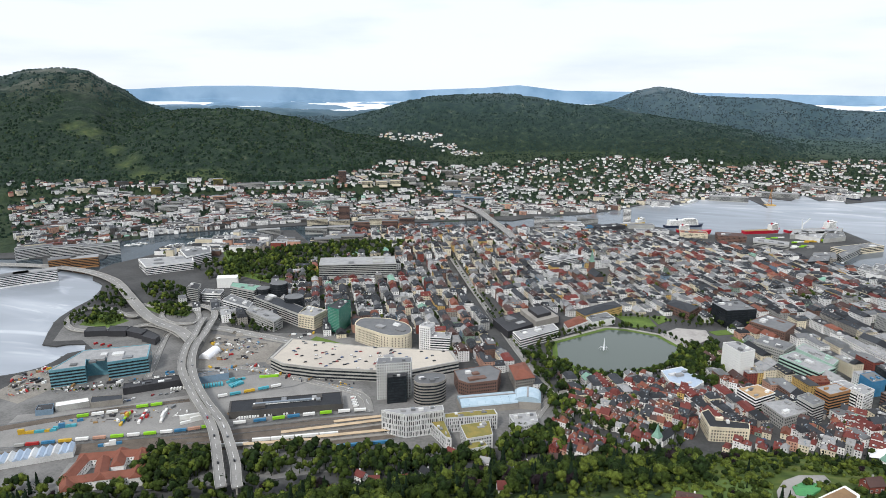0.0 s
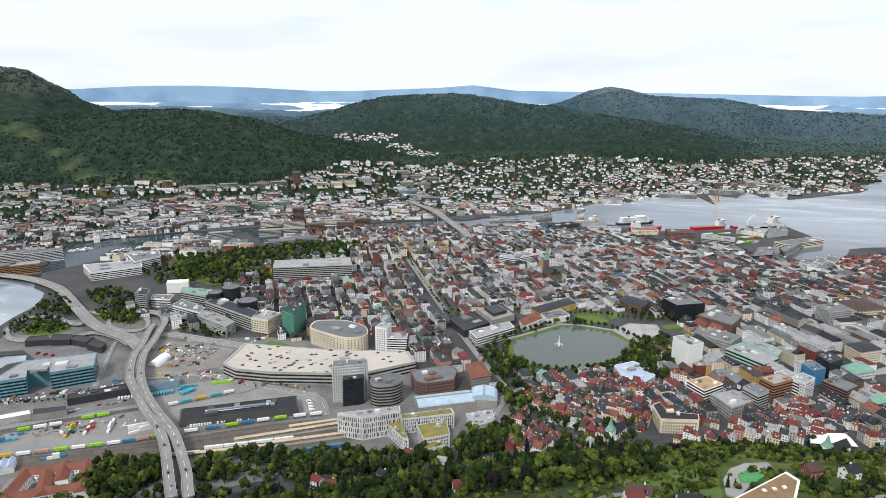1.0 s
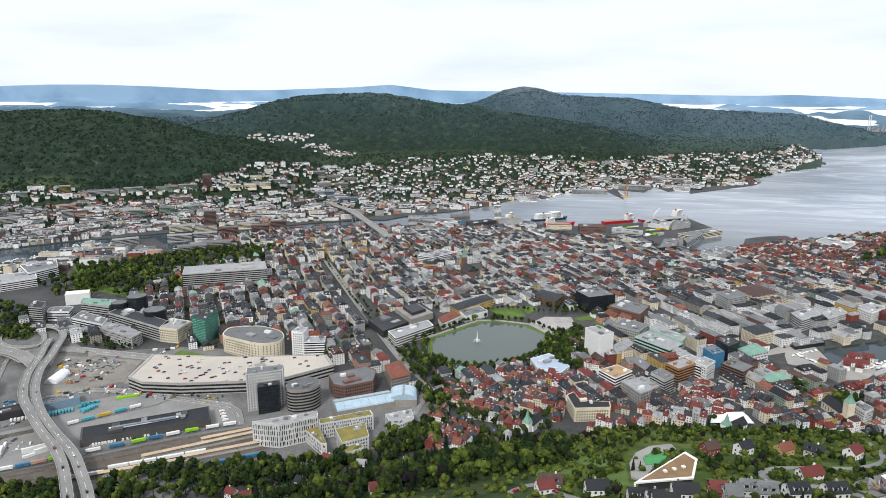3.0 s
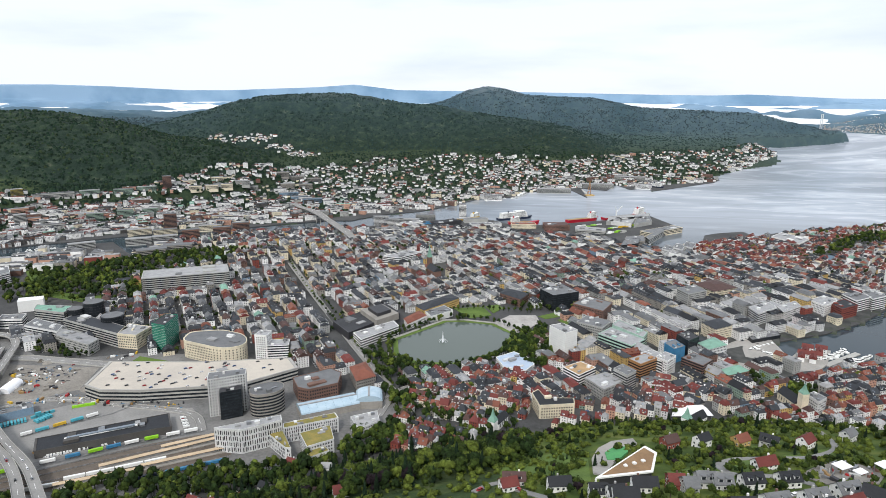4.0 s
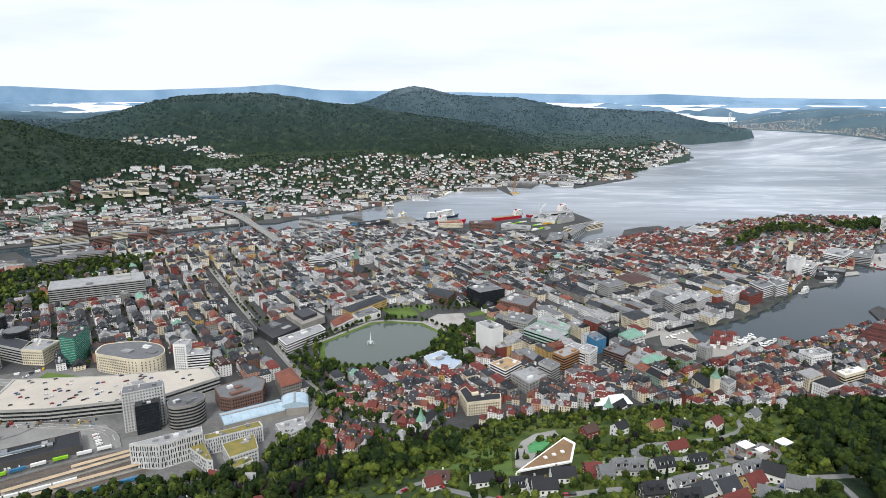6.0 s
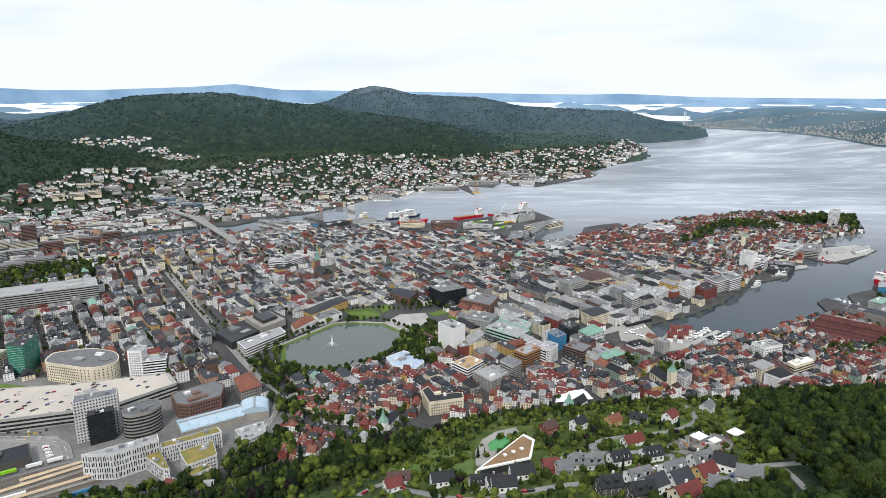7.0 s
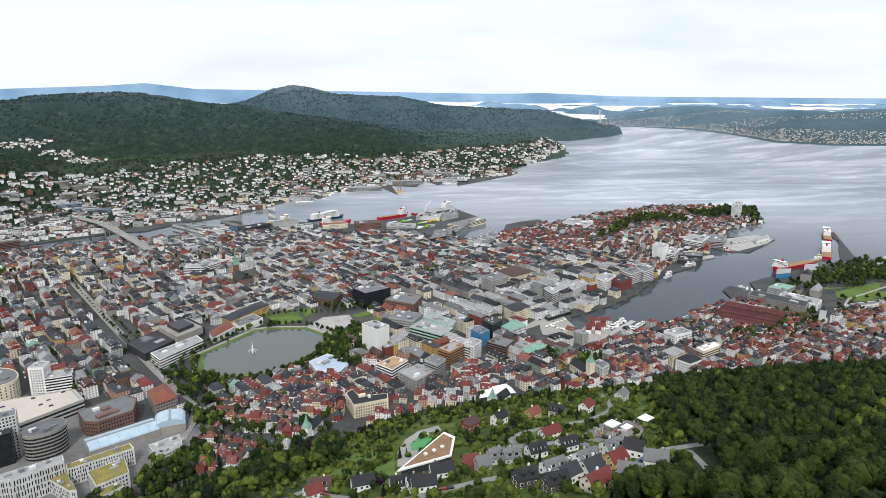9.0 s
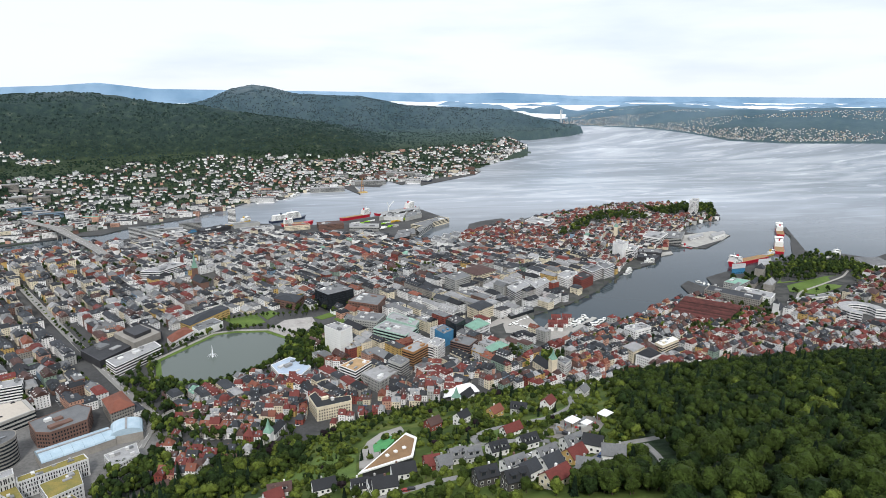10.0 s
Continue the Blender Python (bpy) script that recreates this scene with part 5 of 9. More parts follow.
# homes in the pass between the two mountains
for _ in range(120):
    k = R2.random() ** 1.1
    x, y = -780 - 640 * k + R2.uniform(-40, 40), 3010 + 250 * min(1, k * 2) + R2.uniform(-70, 20)
    fx, fy, fz = (float(q) for q in fold(np.array(x), np.array(y), np.array(ground(x, y))))
    house_geo(walls, roofs, wins, fx, fy, fz - 1, R2.uniform(0, 3), R2.uniform(9, 20), 9, R2.uniform(5, 9), "gable", 3, R2.choice((WALLS[0], WALLS[0], WALLS[5], WALLS[1])), pick(R2, ROOF_MIX), R2, False)
t = thing("hillside_suburb", "white wooden houses and flats scattered over the far slopes", "houses", kind="stuff")
part("walls", walls, t, kind="stuff")
part("roofs", roofs, t, kind="stuff")
part("glazing", wins, t, kind="stuff")


# ---- trees ----
def quads_at(c, nrm, size, r):
    ref = r.normal(size=nrm.shape)
    u = np.cross(nrm, ref)
    u /= np.linalg.norm(u, axis=1)[:, None]
    w = np.cross(nrm, u)
    s = size[:, None]
    v = np.stack([c - u * s - w * s * 0.7, c + u * s * 0.8 - w * s, c + u * s + w * s * 0.75, c - u * s * 0.75 + w * s], 1).reshape(-1, 3)
    return v, np.arange(len(v)).reshape(-1, 4)


def spruce(n, rx, h, leaf, seed):
    r = np.random.RandomState(seed)
    t = r.uniform(0, 1, n) ** 0.8
    a = r.uniform(0, 6.2832, n)
    layer = 0.75 + 0.25 * np.sin(t * 34)
    rad = rx * (1 - t) * layer * r.uniform(0.55, 1.05, n)
    c = np.stack([rad * np.cos(a), rad * np.sin(a), h * (0.08 + 0.92 * t)], 1)
    nrm = np.stack([np.cos(a), np.sin(a), np.full(n, 0.8)], 1) + r.normal(size=(n, 3)) * 0.3
    nrm /= np.linalg.norm(nrm, axis=1)[:, None]
    return quads_at(c, nrm, leaf * (1.15 - 0.7 * t) * r.uniform(0.8, 1.2, n), r)


def crown(rx, rz, zc, lobes, leaves, leaf, seed):
    """Triangles for a broad crown: several rugged lobes with leaf sprays standing off them."""
    r = np.random.RandomState(seed)
    g = 1.618
    ico = np.array([(-1, g, 0), (1, g, 0), (-1, -g, 0), (1, -g, 0), (0, -1, g), (0, 1, g), (0, -1, -g), (0, 1, -g), (g, 0, -1), (g, 0, 1), (-g, 0, -1), (-g, 0, 1)]) / 1.902
    tri = np.array([(0, 11, 5), (0, 5, 1), (0, 1, 7), (0, 7, 10), (0, 10, 11), (1, 5, 9), (5, 11, 4), (11, 10, 2), (10, 7, 6), (7, 1, 8), (3, 9, 4), (3, 4, 2), (3, 2, 6), (3, 6, 8), (3, 8, 9), (4, 9, 5), (2, 4, 11), (6, 2, 10), (8, 6, 7), (9, 8, 1)])
    a = np.arange(lobes) * 2.4 + r.uniform(0, 6)
    far = np.where(np.arange(lobes) == 0, 0, r.uniform(0.42, 0.6, lobes))
    mid = np.stack([far * np.cos(a), far * np.sin(a), np.where(far == 0, 0.35, r.uniform(-0.3, 0.4, lobes))], 1)
    rad = np.where(far == 0, 0.62, r.uniform(0.36, 0.5, lobes))
    parts = [((mid[i] + ico * (rad[i] * r.uniform(0.82, 1.12, (12, 1)))) * (rx, rx, rz) + (0, 0, zc), tri) for i in range(lobes)]
    k = r.randint(0, lobes, leaves)
    n = r.normal(size=(leaves, 3))
    n /= np.linalg.norm(n, axis=1)[:, None]
    n[:, 2] = np.where(n[:, 2] < -0.2, -n[:, 2], n[:, 2])
    c = (mid[k] + n * (rad[k] * r.uniform(0.9, 1.12, leaves))[:, None]) * (rx, rx, rz) + (0, 0, zc)
    n = n + r.normal(size=n.shape) * 0.4
    v, f = quads_at(c, n / np.linalg.norm(n, axis=1)[:, None], leaf * r.uniform(0.6, 1.3, leaves), r)
    return joined(*parts, (v, f[:, :3]))


def joined(*meshes):
    vs, fs, n = [], [], 0
    for v, f in meshes:
        vs.append(v)
        fs.append(f + n)
        n += len(v)
    return np.concatenate(vs), np.concatenate(fs)


def boxcore(r, z0, z1):
    v = np.array([(-r, -r, z0), (r, -r, z0), (r, r, z0), (-r, r, z0), (-r * 0.3, -r * 0.3, z1), (r * 0.3, -r * 0.3, z1), (r * 0.3, r * 0.3, z1), (-r * 0.3, r * 0.3, z1)], float)
    return v, np.array(BOXF)


def scatter(name, bases, spots, mats, tone, label, category="trees"):
    """One object of many trees; spots: x, y, z, size, turn; tone: material of each; bases are taken in turn."""
    V, F, M, n = [], [], [], 0
    for i, (x, y, z, s, a) in enumerate(spots):
        v, f = bases[i % len(bases)]
        c, sn = math.cos(a), math.sin(a)
        w = np.empty_like(v)
        w[:, 0], w[:, 1], w[:, 2] = x + s * (v[:, 0] * c - v[:, 1] * sn), y + s * (v[:, 0] * sn + v[:, 1] * c), z + s * v[:, 2]
        V.append(w)
        F.append(f + n)
        M.append(np.full(len(f), tone[i]))
        n += len(v)
    return bulk(name, np.concatenate(V), np.concatenate(F), mats, np.concatenate(M), label, "stuff", category)


FOREST = [(140, 60), (150, 150), (159, 176), (193, 231), (200, 262), (228, 314), (262, 372), (300, 440), (350, 520), (420, 600), (520, 640), (700, 640), (1000, 580), (1300, 380), (1500, 100), (900, -100), (400, -50)]
HILL_KEEP = []  # lawns, roads and plots on the hillside: x, y, radius


def hill_free(x, y, m=0.0):
    return all((x - a) ** 2 + (y - b) ** 2 > (r + m) ** 2 for a, b, r in HILL_KEEP)


# ---- hillside: roads, villas, kindergarten ----
def drape(line, lift=0.5, step=6):
    pts = smooth_line([(x, y, 0) for x, y in line], step)
    zs = height(np.array([p[0] for p in pts]), np.array([p[1] for p in pts]))
    return [(p[0], p[1], float(z) + lift) for p, z in zip(pts, zs)]


def hill_road(line, width, label):
    pts = drape(line)
    a = Acc()
    a.strip(pts, width, 1.6, ROAD)
    ob = tagged(new("hill_road", a.mesh("hill_road")), label, "road", kind="structure")
    for x, y, z in pts:
        HILL_KEEP.append((x, y, width / 2 + 1.5))
    return ob


ROAD = mat("worn_asphalt", (0.25, 0.245, 0.235), (0.18, 0.178, 0.17), 0.9, 0.05, 0.5)
hill_road([(-3, 345), (11, 358), (27, 330), (56, 286), (84, 278), (106, 274), (129, 277), (148, 286), (166, 295), (177, 297)], 5, "narrow grey road between the villas")
hill_road([(146, 358), (161, 372), (188, 375), (212, 379), (245, 411), (268, 461), (280, 496)], 5, "hairpin road over the hillside")
hill_road([(146, 358), (143, 347), (145, 333), (163, 328), (175, 316), (177, 297)], 5, "curving grey road below the villas")
hill_road([(139, 234), (156, 245), (174, 256), (197, 272), (216, 272), (228, 272)], 5, "road leading into the wood")
hill_road([(110, 327), (120, 338), (135, 339), (148, 326)], 3, "pale footpath above the kindergarten")
hill_road([(183, 207), (188, 216), (201, 242), (211, 267)], 3.5, "funicular cutting through the wood")
HILL_KEEP.extend((x, y, 6.5) for x, y, _ in drape([(183, 207), (188, 216), (201, 242), (211, 267)]))
hill_road([(-492, 370), (-510, 391), (-523, 416)], 5, "lane beside the old hospital")


def pad(name, outline, material, label, lift=0.6, category="ground"):
    """A thin sheet lying on the ground."""
    zs = height(np.array([p[0] for p in outline]), np.array([p[1] for p in outline]))
    pts = [(x, y, max(2.0, float(z)) + lift) for (x, y), z in zip(outline, zs)]
    a = Acc()
    tris = tessellate_polygon([[Vector(p) for p in pts]])
    flat = [(p[0], p[1]) for p in pts]
    a.add(pts, [facing(t, flat, 1) for t in tris], material)
    n = len(pts)
    area = sum(p[0] * q[1] - p[1] * q[0] for p, q in zip(pts, pts[1:] + pts[:1]))
    rim = pts + [(x, y, z - 1.5 - lift) for x, y, z in pts]
    a.add(rim, [(i, n + i, n + (i + 1) % n, (i + 1) % n)[::(-1 if area < 0 else 1)] for i in range(n)], material)
    return tagged(new(name, a.mesh(name)), label, category, kind="structure")


WINDOW = Acc()
WINDOW.box((0, 0, 0, 0), -0.75, 0.75, -0.1, 0.06, -0.8, 0.8, WHITE)
WINDOW.panel((0, 0, 0, 0), [(-0.6, -0.13, -0.65), (0.6, -0.13, -0.65), (0.6, -0.13, 0.65), (-0.6, -0.13, 0.65)], GLASS)
WINDOW = WINDOW.mesh("window")
DOOR = Acc()
DOOR.box((0, 0, 0, 0), -0.6, 0.6, -0.12, 0.05, 0, 2.2, WALLS[11])
DOOR = DOOR.mesh("door")
VR = random.Random(3)


def villa(x, y, deg, w, d, h, wall, roof, words, rise=3.6, dormer=False, terrace=True):
    z = ground(x, y) - 0.6
    w, d, h = w * 0.9, d * 0.92, h + 1.3
    t = thing("villa", words, "house", (x, y, z), "hillside villas")
    t.rotation_euler = (0, 0, radians(deg))
    HILL_KEEP.append((x, y, max(w, d) * 0.5 + 1.5))
    o = (0, 0, 0, 0)

    def piece(name, acc, label=""):
        ob = new(name, acc.mesh(name) if isinstance(acc, Acc) else acc)
        ob.parent = t
        return tagged(ob, label)

    a = Acc()
    a.box(o, -w / 2, w / 2, -d / 2, d / 2, -6, h, wall)
    a.add([(-w / 2, -d / 2, h), (-w / 2, d / 2, h), (-w / 2, 0, h + rise * 0.96)], [(2, 1, 0)], wall)
    a.add([(w / 2, -d / 2, h), (w / 2, d / 2, h), (w / 2, 0, h + rise * 0.96)], [(0, 1, 2)], wall)
    piece("wall", a)
    a = Acc()
    e, th = 0.6, 0.3
    for sgn in (-1, 1):
        p = [(-w / 2 - e, sgn * (d / 2 + e), h - e * rise / d * 2), (w / 2 + e, sgn * (d / 2 + e), h - e * rise / d * 2), (w / 2 + e, 0, h + rise), (-w / 2 - e, 0, h + rise)]
        q = [(px, py, pz + th) for px, py, pz in p]
        f = [(0, 1, 2, 3), (7, 6, 5, 4), (0, 4, 5, 1), (1, 5, 6, 2), (3, 2, 6, 7), (0, 3, 7, 4)]
        a.add(p + q, f if sgn > 0 else [k[::-1] for k in f], roof)
    piece("roof", a)
    a = Acc()
    cx = VR.uniform(-w * 0.3, w * 0.3)
    a.box(o, cx - 0.45, cx + 0.45, 0.3, 1.2, h + rise * 0.5, h + rise + 1.1, VR.choice((WALLS[4], WALLS[3], WALLS[0])))
    piece("chimney", a)
    n = max(2, int(w / 3))
    for sgn in (-1, 1):
        for fl in ([1.5, 4.2] if h > 4.5 else [1.5]):
            for i in range(n):
                ob = piece("window", WINDOW)
                ob.matrix_local = pose((i + 0.5) * w / n - w / 2, sgn * d / 2, fl, 0, 0, 0 if sgn < 0 else 180)
        for fl in ([1.5, 4.2, h + 0.9] if h > 4.5 else [1.5, h + 0.6]):
            for i in ((-0.22, 0.22) if fl < h else (0,)):
                ob = piece("window", WINDOW)
                ob.matrix_local = pose(sgn * w / 2, i * d, fl, 0, 0, -90 if sgn < 0 else 90)
    ob = piece("door", DOOR, "dark front door")
    ob.matrix_local = pose(w * 0.1, -d / 2, 0.2)
    if dormer:
        for cx in (-w * 0.22, w * 0.22):
            a = Acc()
            a.box(o, cx - 1.3, cx + 1.3, -d * 0.42, -d * 0.1, h + 0.3, h + rise * 0.72, wall)
            a.box(o, cx - 1.5, cx + 1.5, -d * 0.45, -d * 0.05, h + rise * 0.72, h + rise * 0.8, roof)
            a.panel(o, [(cx - 1, -d * 0.42 - 0.06, h + 0.9), (cx + 1, -d * 0.42 - 0.06, h + 0.9), (cx + 1, -d * 0.42 - 0.06, h + rise * 0.66), (cx - 1, -d * 0.42 - 0.06, h + rise * 0.66)], GLASS)
            piece("dormer", a)
    if terrace:
        a = Acc()
        a.box(o, -w * 0.5, w * 0.35, -d / 2 - 3.5, -d / 2, -5, 0.3, VR.choice((CONCRETE, OAK, PAVING)))
        piece("terrace", a)
        a = Acc()
        a.box(o, -w * 0.5, w * 0.35, -d / 2 - 3.55, -d / 2 - 3.4, 0.3, 1.2, WHITE)
        piece("railing", a)
    return t


RW, GY, DKR, BLK = "white wooden villa with red tile roof", "white wooden villa with grey roof", "white wooden villa with dark slate roof", "white wooden villa with black tile roof"
for spots, deg, w, d, h, wall, roof, words, dorm in (
        ([(133, 413)], 28, 12, 9, 6, WALLS[6], ROOFS[3], "dark red wooden villa with a weathered brown roof", False),
        ([(157, 418)], 32, 12, 9, 6, WALLS[0], ROOFS[5], BLK, False),
        ([(184, 419)], 24, 12, 9, 5.5, WALLS[2], ROOFS[4], "yellow wooden villa with orange tile roof", False),
        ([(203, 417)], -30, 13, 9, 5, WALLS[3], ROOFS[5], "grey villa with dark slate roof", True),
        ([(226, 414)], 38, 12, 9, 6, WALLS[0], ROOFS[0], RW, False),
        ([(168, 349)], 18, 15, 8, 4, WALLS[0], ROOFS[0], RW, False),
        ([(141, 305), (161, 308)], 8, 12, 9, 5, WALLS[0], ROOFS[5], BLK, True),
        ([(177, 285), (155, 272), (134, 265)], 12, 13, 9, 5.5, WALLS[0], ROOFS[7], GY, True),
        ([(183, 273)], -35, 11, 9, 6, WALLS[0], ROOFS[5], BLK, False),
        ([(166, 262)], 20, 12, 9, 5, WALLS[2], ROOFS[0], "ochre villa with a red tile roof", False),
        ([(148, 253), (134, 249)], 22, 12, 9, 6, WALLS[0], ROOFS[1], DKR, False),
        ([(179, 247), (158, 234)], -30, 12, 10, 6, WALLS[0], ROOFS[7], GY, False),
        ([(141, 233)], 18, 15, 9, 5, WALLS[1], ROOFS[0], "cream villa with a maroon roof", False),
        ([(116, 257), (125, 242)], 8, 12, 9, 5.5, WALLS[11], ROOFS[5], "dark-stained villa with black roof and white balcony", True),
        ([(118, 307), (125, 302)], 6, 10, 9, 5, WALLS[5], ROOFS[7], "pale grey villa with weathered roof", True),
        ([(102, 304)], 5, 9, 10, 4.5, WALLS[6], ROOFS[0], "red-painted villa with a red roof", False),
        ([(107, 298)], 5, 8, 10, 4.5, WALLS[3], ROOFS[7], "grey villa with a weathered roof", False),
        ([(86, 304), (73, 290)], 4, 14, 9, 5, WALLS[0], ROOFS[5], BLK, False),
        ([(62, 303), (70, 296)], 4, 10, 9, 5, WALLS[0], ROOFS[5], BLK, True),
        ([(45, 327)], 3, 14, 9, 5, WALLS[0], ROOFS[5], BLK, False),
        ([(21, 351)], 2, 15, 9, 5, WALLS[0], ROOFS[3], "white villa with a dark brown roof and dormers", True),
        ([(276, 450)], 40, 12, 9, 6, WALLS[5], ROOFS[7], "pale villa with grey roof at the edge of the wood", False),
        ([(-227, 464), (-207, 480)], 30, 9, 8, 6, WALLS[0], ROOFS[0], RW, False),
        ([(-190, 497), (-132, 509), (-94, 410)], -25, 11, 9, 6, WALLS[3], ROOFS[5], "grey villa with a black slate roof", False),
        ([(-102, 541), (-80, 562), (-115, 383)], 15, 14, 8, 3.5, WALLS[8], ROOFS[3], "low brown-roofed villa among trees", False),
        ([(-142, 531)], 0, 10, 8, 6, WALLS[0], ROOFS[2], "white cubic villa with pale roof", False),
        ([(-177, 538), (-259, 445), (-246, 475)], -20, 11, 9, 5, WALLS[0], ROOFS[0], RW, False),
        ([(-163, 500), (-92, 372), (-232, 472), (17, 340)], 20, 11, 9, 5, WALLS[0], ROOFS[0], RW, False),
        ([(-105, 527), (-151, 516), (-49, 559)], -15, 11, 9, 5, WALLS[5], ROOFS[5], "pale villa with a black slate roof", False)):
    for k, (x, y) in enumerate(spots):
        villa(x, y, deg + VR.uniform(-5, 5), w, d, h, wall, roof, words, 3.6, dorm)

# stores and diggings on the hillside building site
stores, SR = Acc(), random.Random(29)
for _ in range(70):
    x, y = SR.uniform(184, 232), SR.uniform(318, 372)
    if not within(x, y, [(184, 330), (206, 356), (228, 372), (229, 340), (211, 318), (187, 316)]):
        continue
    l, w = SR.choice(((3, 1.2), (5, 0.6), (1.6, 1.4), (6, 2.4)))
    stores.box((x, y, ground(x, y) + 0.3, SR.uniform(0, 3)), -l / 2, l / 2, -w / 2, w / 2, 0, SR.uniform(0.6, 2.4), SR.choice((RED, WALLS[3], WALLS[3], CONCRETE, OAK, DARK, STEEL, WALLS[4])), 0.1)
tagged(new("building_materials", stores.mesh("building_materials")), "stacked pipes, boards and machines on the building site", "stores", kind="stuff")

# lawns round the villas
for outline in ([(11, 404), (62, 427), (73, 391), (65, 337), (39, 353), (15, 375)], [(107, 340), (140, 354), (152, 329), (132, 320), (114, 330)], [(156, 365), (171, 373), (164, 340), (150, 331)], [(172, 442), (294, 665), (242, 481), (180, 395)],
                [(196, 384), (241, 413), (235, 393), (197, 369)], [(176, 238), (196, 250), (176, 217), (164, 216)]):
    pad("lawn", outline, LAWN, "bright green lawn on the hillside", 0.35, "lawn")

# kindergarten with its long wedge roof and playground
kg = [(65, 320), (99, 354), (104, 347), (97, 328)]
kz = 138.0
t = thing("kindergarten", "dark timber kindergarten with a wedge-shaped brown roof edged in white", "building", (kg[0][0], kg[0][1], kz - 6))
a = Acc()
a.prism(scaled(kg, 0.95), kz - 22, kz + 4, DARK)
part("wall", a, t)
a = Acc()
a.prism(scaled(kg, 1.06), kz + 4, kz + 4.9, WHITE)
part("roof_edge", a, t, "white roof edge")
a = Acc()
a.prism(scaled(kg, 0.9), kz + 4.7, kz + 5.05, mat("brown_roof_gravel", (0.27, 0.17, 0.09), (0.2, 0.125, 0.07), 0.95, 0.15, 1.5, 0.2))
roof = part("roof", a, t, "brown gravel roof")
for k in (0.25, 0.45, 0.65):
    a = Acc()
    x, y = kg[0][0] + ((kg[2][0] + kg[3][0]) / 2 - kg[0][0]) * (0.3 + k * 0.8), kg[0][1] + ((kg[2][1] + kg[3][1]) / 2 - kg[0][1]) * (0.3 + k * 0.8) + 3
    a.box((x, y, kz + 5, 0.4), -1, 1, -1, 1, 0, 0.9, WHITE)
    part("skylight", a, roof)
for x, y in scaled(kg, 0.7):
    HILL_KEEP.append((x, y, 16))
play = [(69, 352), (75, 389), (85, 418), (98, 435), (116, 445), (114, 425), (90, 379), (73, 343)]
pad("playground", play, PAVING, "grey paved playground beside the kindergarten", 1.2, "playground")
pad("playground", [(86, 400), (96, 415), (103, 410), (100, 394), (89, 375), (83, 379)], mat("green_rubber", (0.1, 0.36, 0.12), (0.07, 0.25, 0.1), 0.9, 0.2, 1), "green rubber play surface", 1.6, "playground")
for x, y in play:
    HILL_KEEP.append((x, y, 12))

# house under construction with white sheet roofs
t = thing("building_site", "half-built house under white sheet roofs", "construction", [(207, 344)][0] + (ground(*[(207, 344)][0]),))
sx, sy = [(206, 338)][0]
sz = ground(sx, sy)
for dx, dy, w, d, h in ((0, 0, 9, 7, 5), (8, -4, 7, 5, 4), (25, 2, 9, 7, 5)):
    a = Acc()
    a.box((sx + dx, sy + dy, sz, 0.45), -w / 2, w / 2, -d / 2, d / 2, h, h + 0.4, SAIL)
    part("sheet_roof", a, t, "white sheet roof")
    for u in (-0.45, 0.45):
        for v in (-0.45, 0.45):
            a = Acc()
            a.box((sx + dx, sy + dy, sz, 0.45), u * w - 0.2, u * w + 0.2, v * d - 0.2, v * d + 0.2, -3, h, STEEL)
            part("post", a, t)
    HILL_KEEP.append((sx + dx, sy + dy, 10))
pad("site_yard", [(179, 332), (206, 359), (230, 377), (231, 338), (211, 313), (184, 311)], GRAVEL, "rubble-strewn building site", 0.5, "building site")
for x, y in [(188, 336), (199, 339), (198, 321), (210, 323)]:
    HILL_KEEP.append((x, y, 9))

# white sail roof at the foot of the hill
x, y = [(234, 661)][0]
t = thing("sail_roof", "white tensile sail roof over a stage", "canopy", (x, y, 6))
a = Acc()
a.add([(x - 22, y - 8, 6), (x + 24, y - 6, 7), (x + 22, y + 10, 8), (x - 14, y + 12, 8), (x + 2, y - 2, 17), (x + 14, y + 4, 15)],
      [(0, 1, 4), (1, 5, 4), (1, 2, 5), (2, 3, 5), (3, 4, 5), (3, 0, 4), (0, 3, 2, 1)], SAIL)
part("canopy", a, t)
for dx, dy in ((-20, -7), (22, -5), (20, 9), (-13, 11)):
    a = Acc()
    a.tube(x + dx, y + dy, 0, 8, 0.3, 0.25, STEEL)
    part("mast", a, t)
HILL_KEEP.append((x, y, 20))


# ---- flyover, ring roads and rail yard ----
def flyover(name, line, width, label, piers=True):
    """A road deck on piers with parapets and lane lines."""
    pts = smooth_line(line, 9)
    t = thing(name, label, "bridge", (pts[0][0], pts[0][1], 2))
    a = Acc()
    a.strip(pts, width, 1.4, ROADWAY)
    deck = part("deck", a, t)
    for sgn in (-1, 1):
        side = []
        for i, (x, y, z) in enumerate(pts):
            p, q = pts[max(0, i - 1)], pts[min(len(pts) - 1, i + 1)]
            l = math.hypot(q[0] - p[0], q[1] - p[1])
            side.append((x - (q[1] - p[1]) / l * sgn * width * 0.49, y + (q[0] - p[0]) / l * sgn * width * 0.49, z + 0.9))
        a = Acc()
        a.strip(side, 0.35, 1.6, CONCRETE)
        part("parapet", a, deck)
    a = Acc()
    for i in range(0, len(pts) - 1, 2):
        a.strip([(pts[i][0], pts[i][1], pts[i][2] + 0.06), (pts[i + 1][0], pts[i + 1][1], pts[i + 1][2] + 0.06)], 0.3, 0.05, WHITE)
    part("lane_line", a, deck, "white dashed lane line")
    if piers:
        for x, y, z in pts[2::4]:
            if z > 5:
                a = Acc()
                a.tube(x, y, -1, z - 1.3, 0.9, 1.1, CONCRETE, 10)
                part("pier", a, t)
    return t


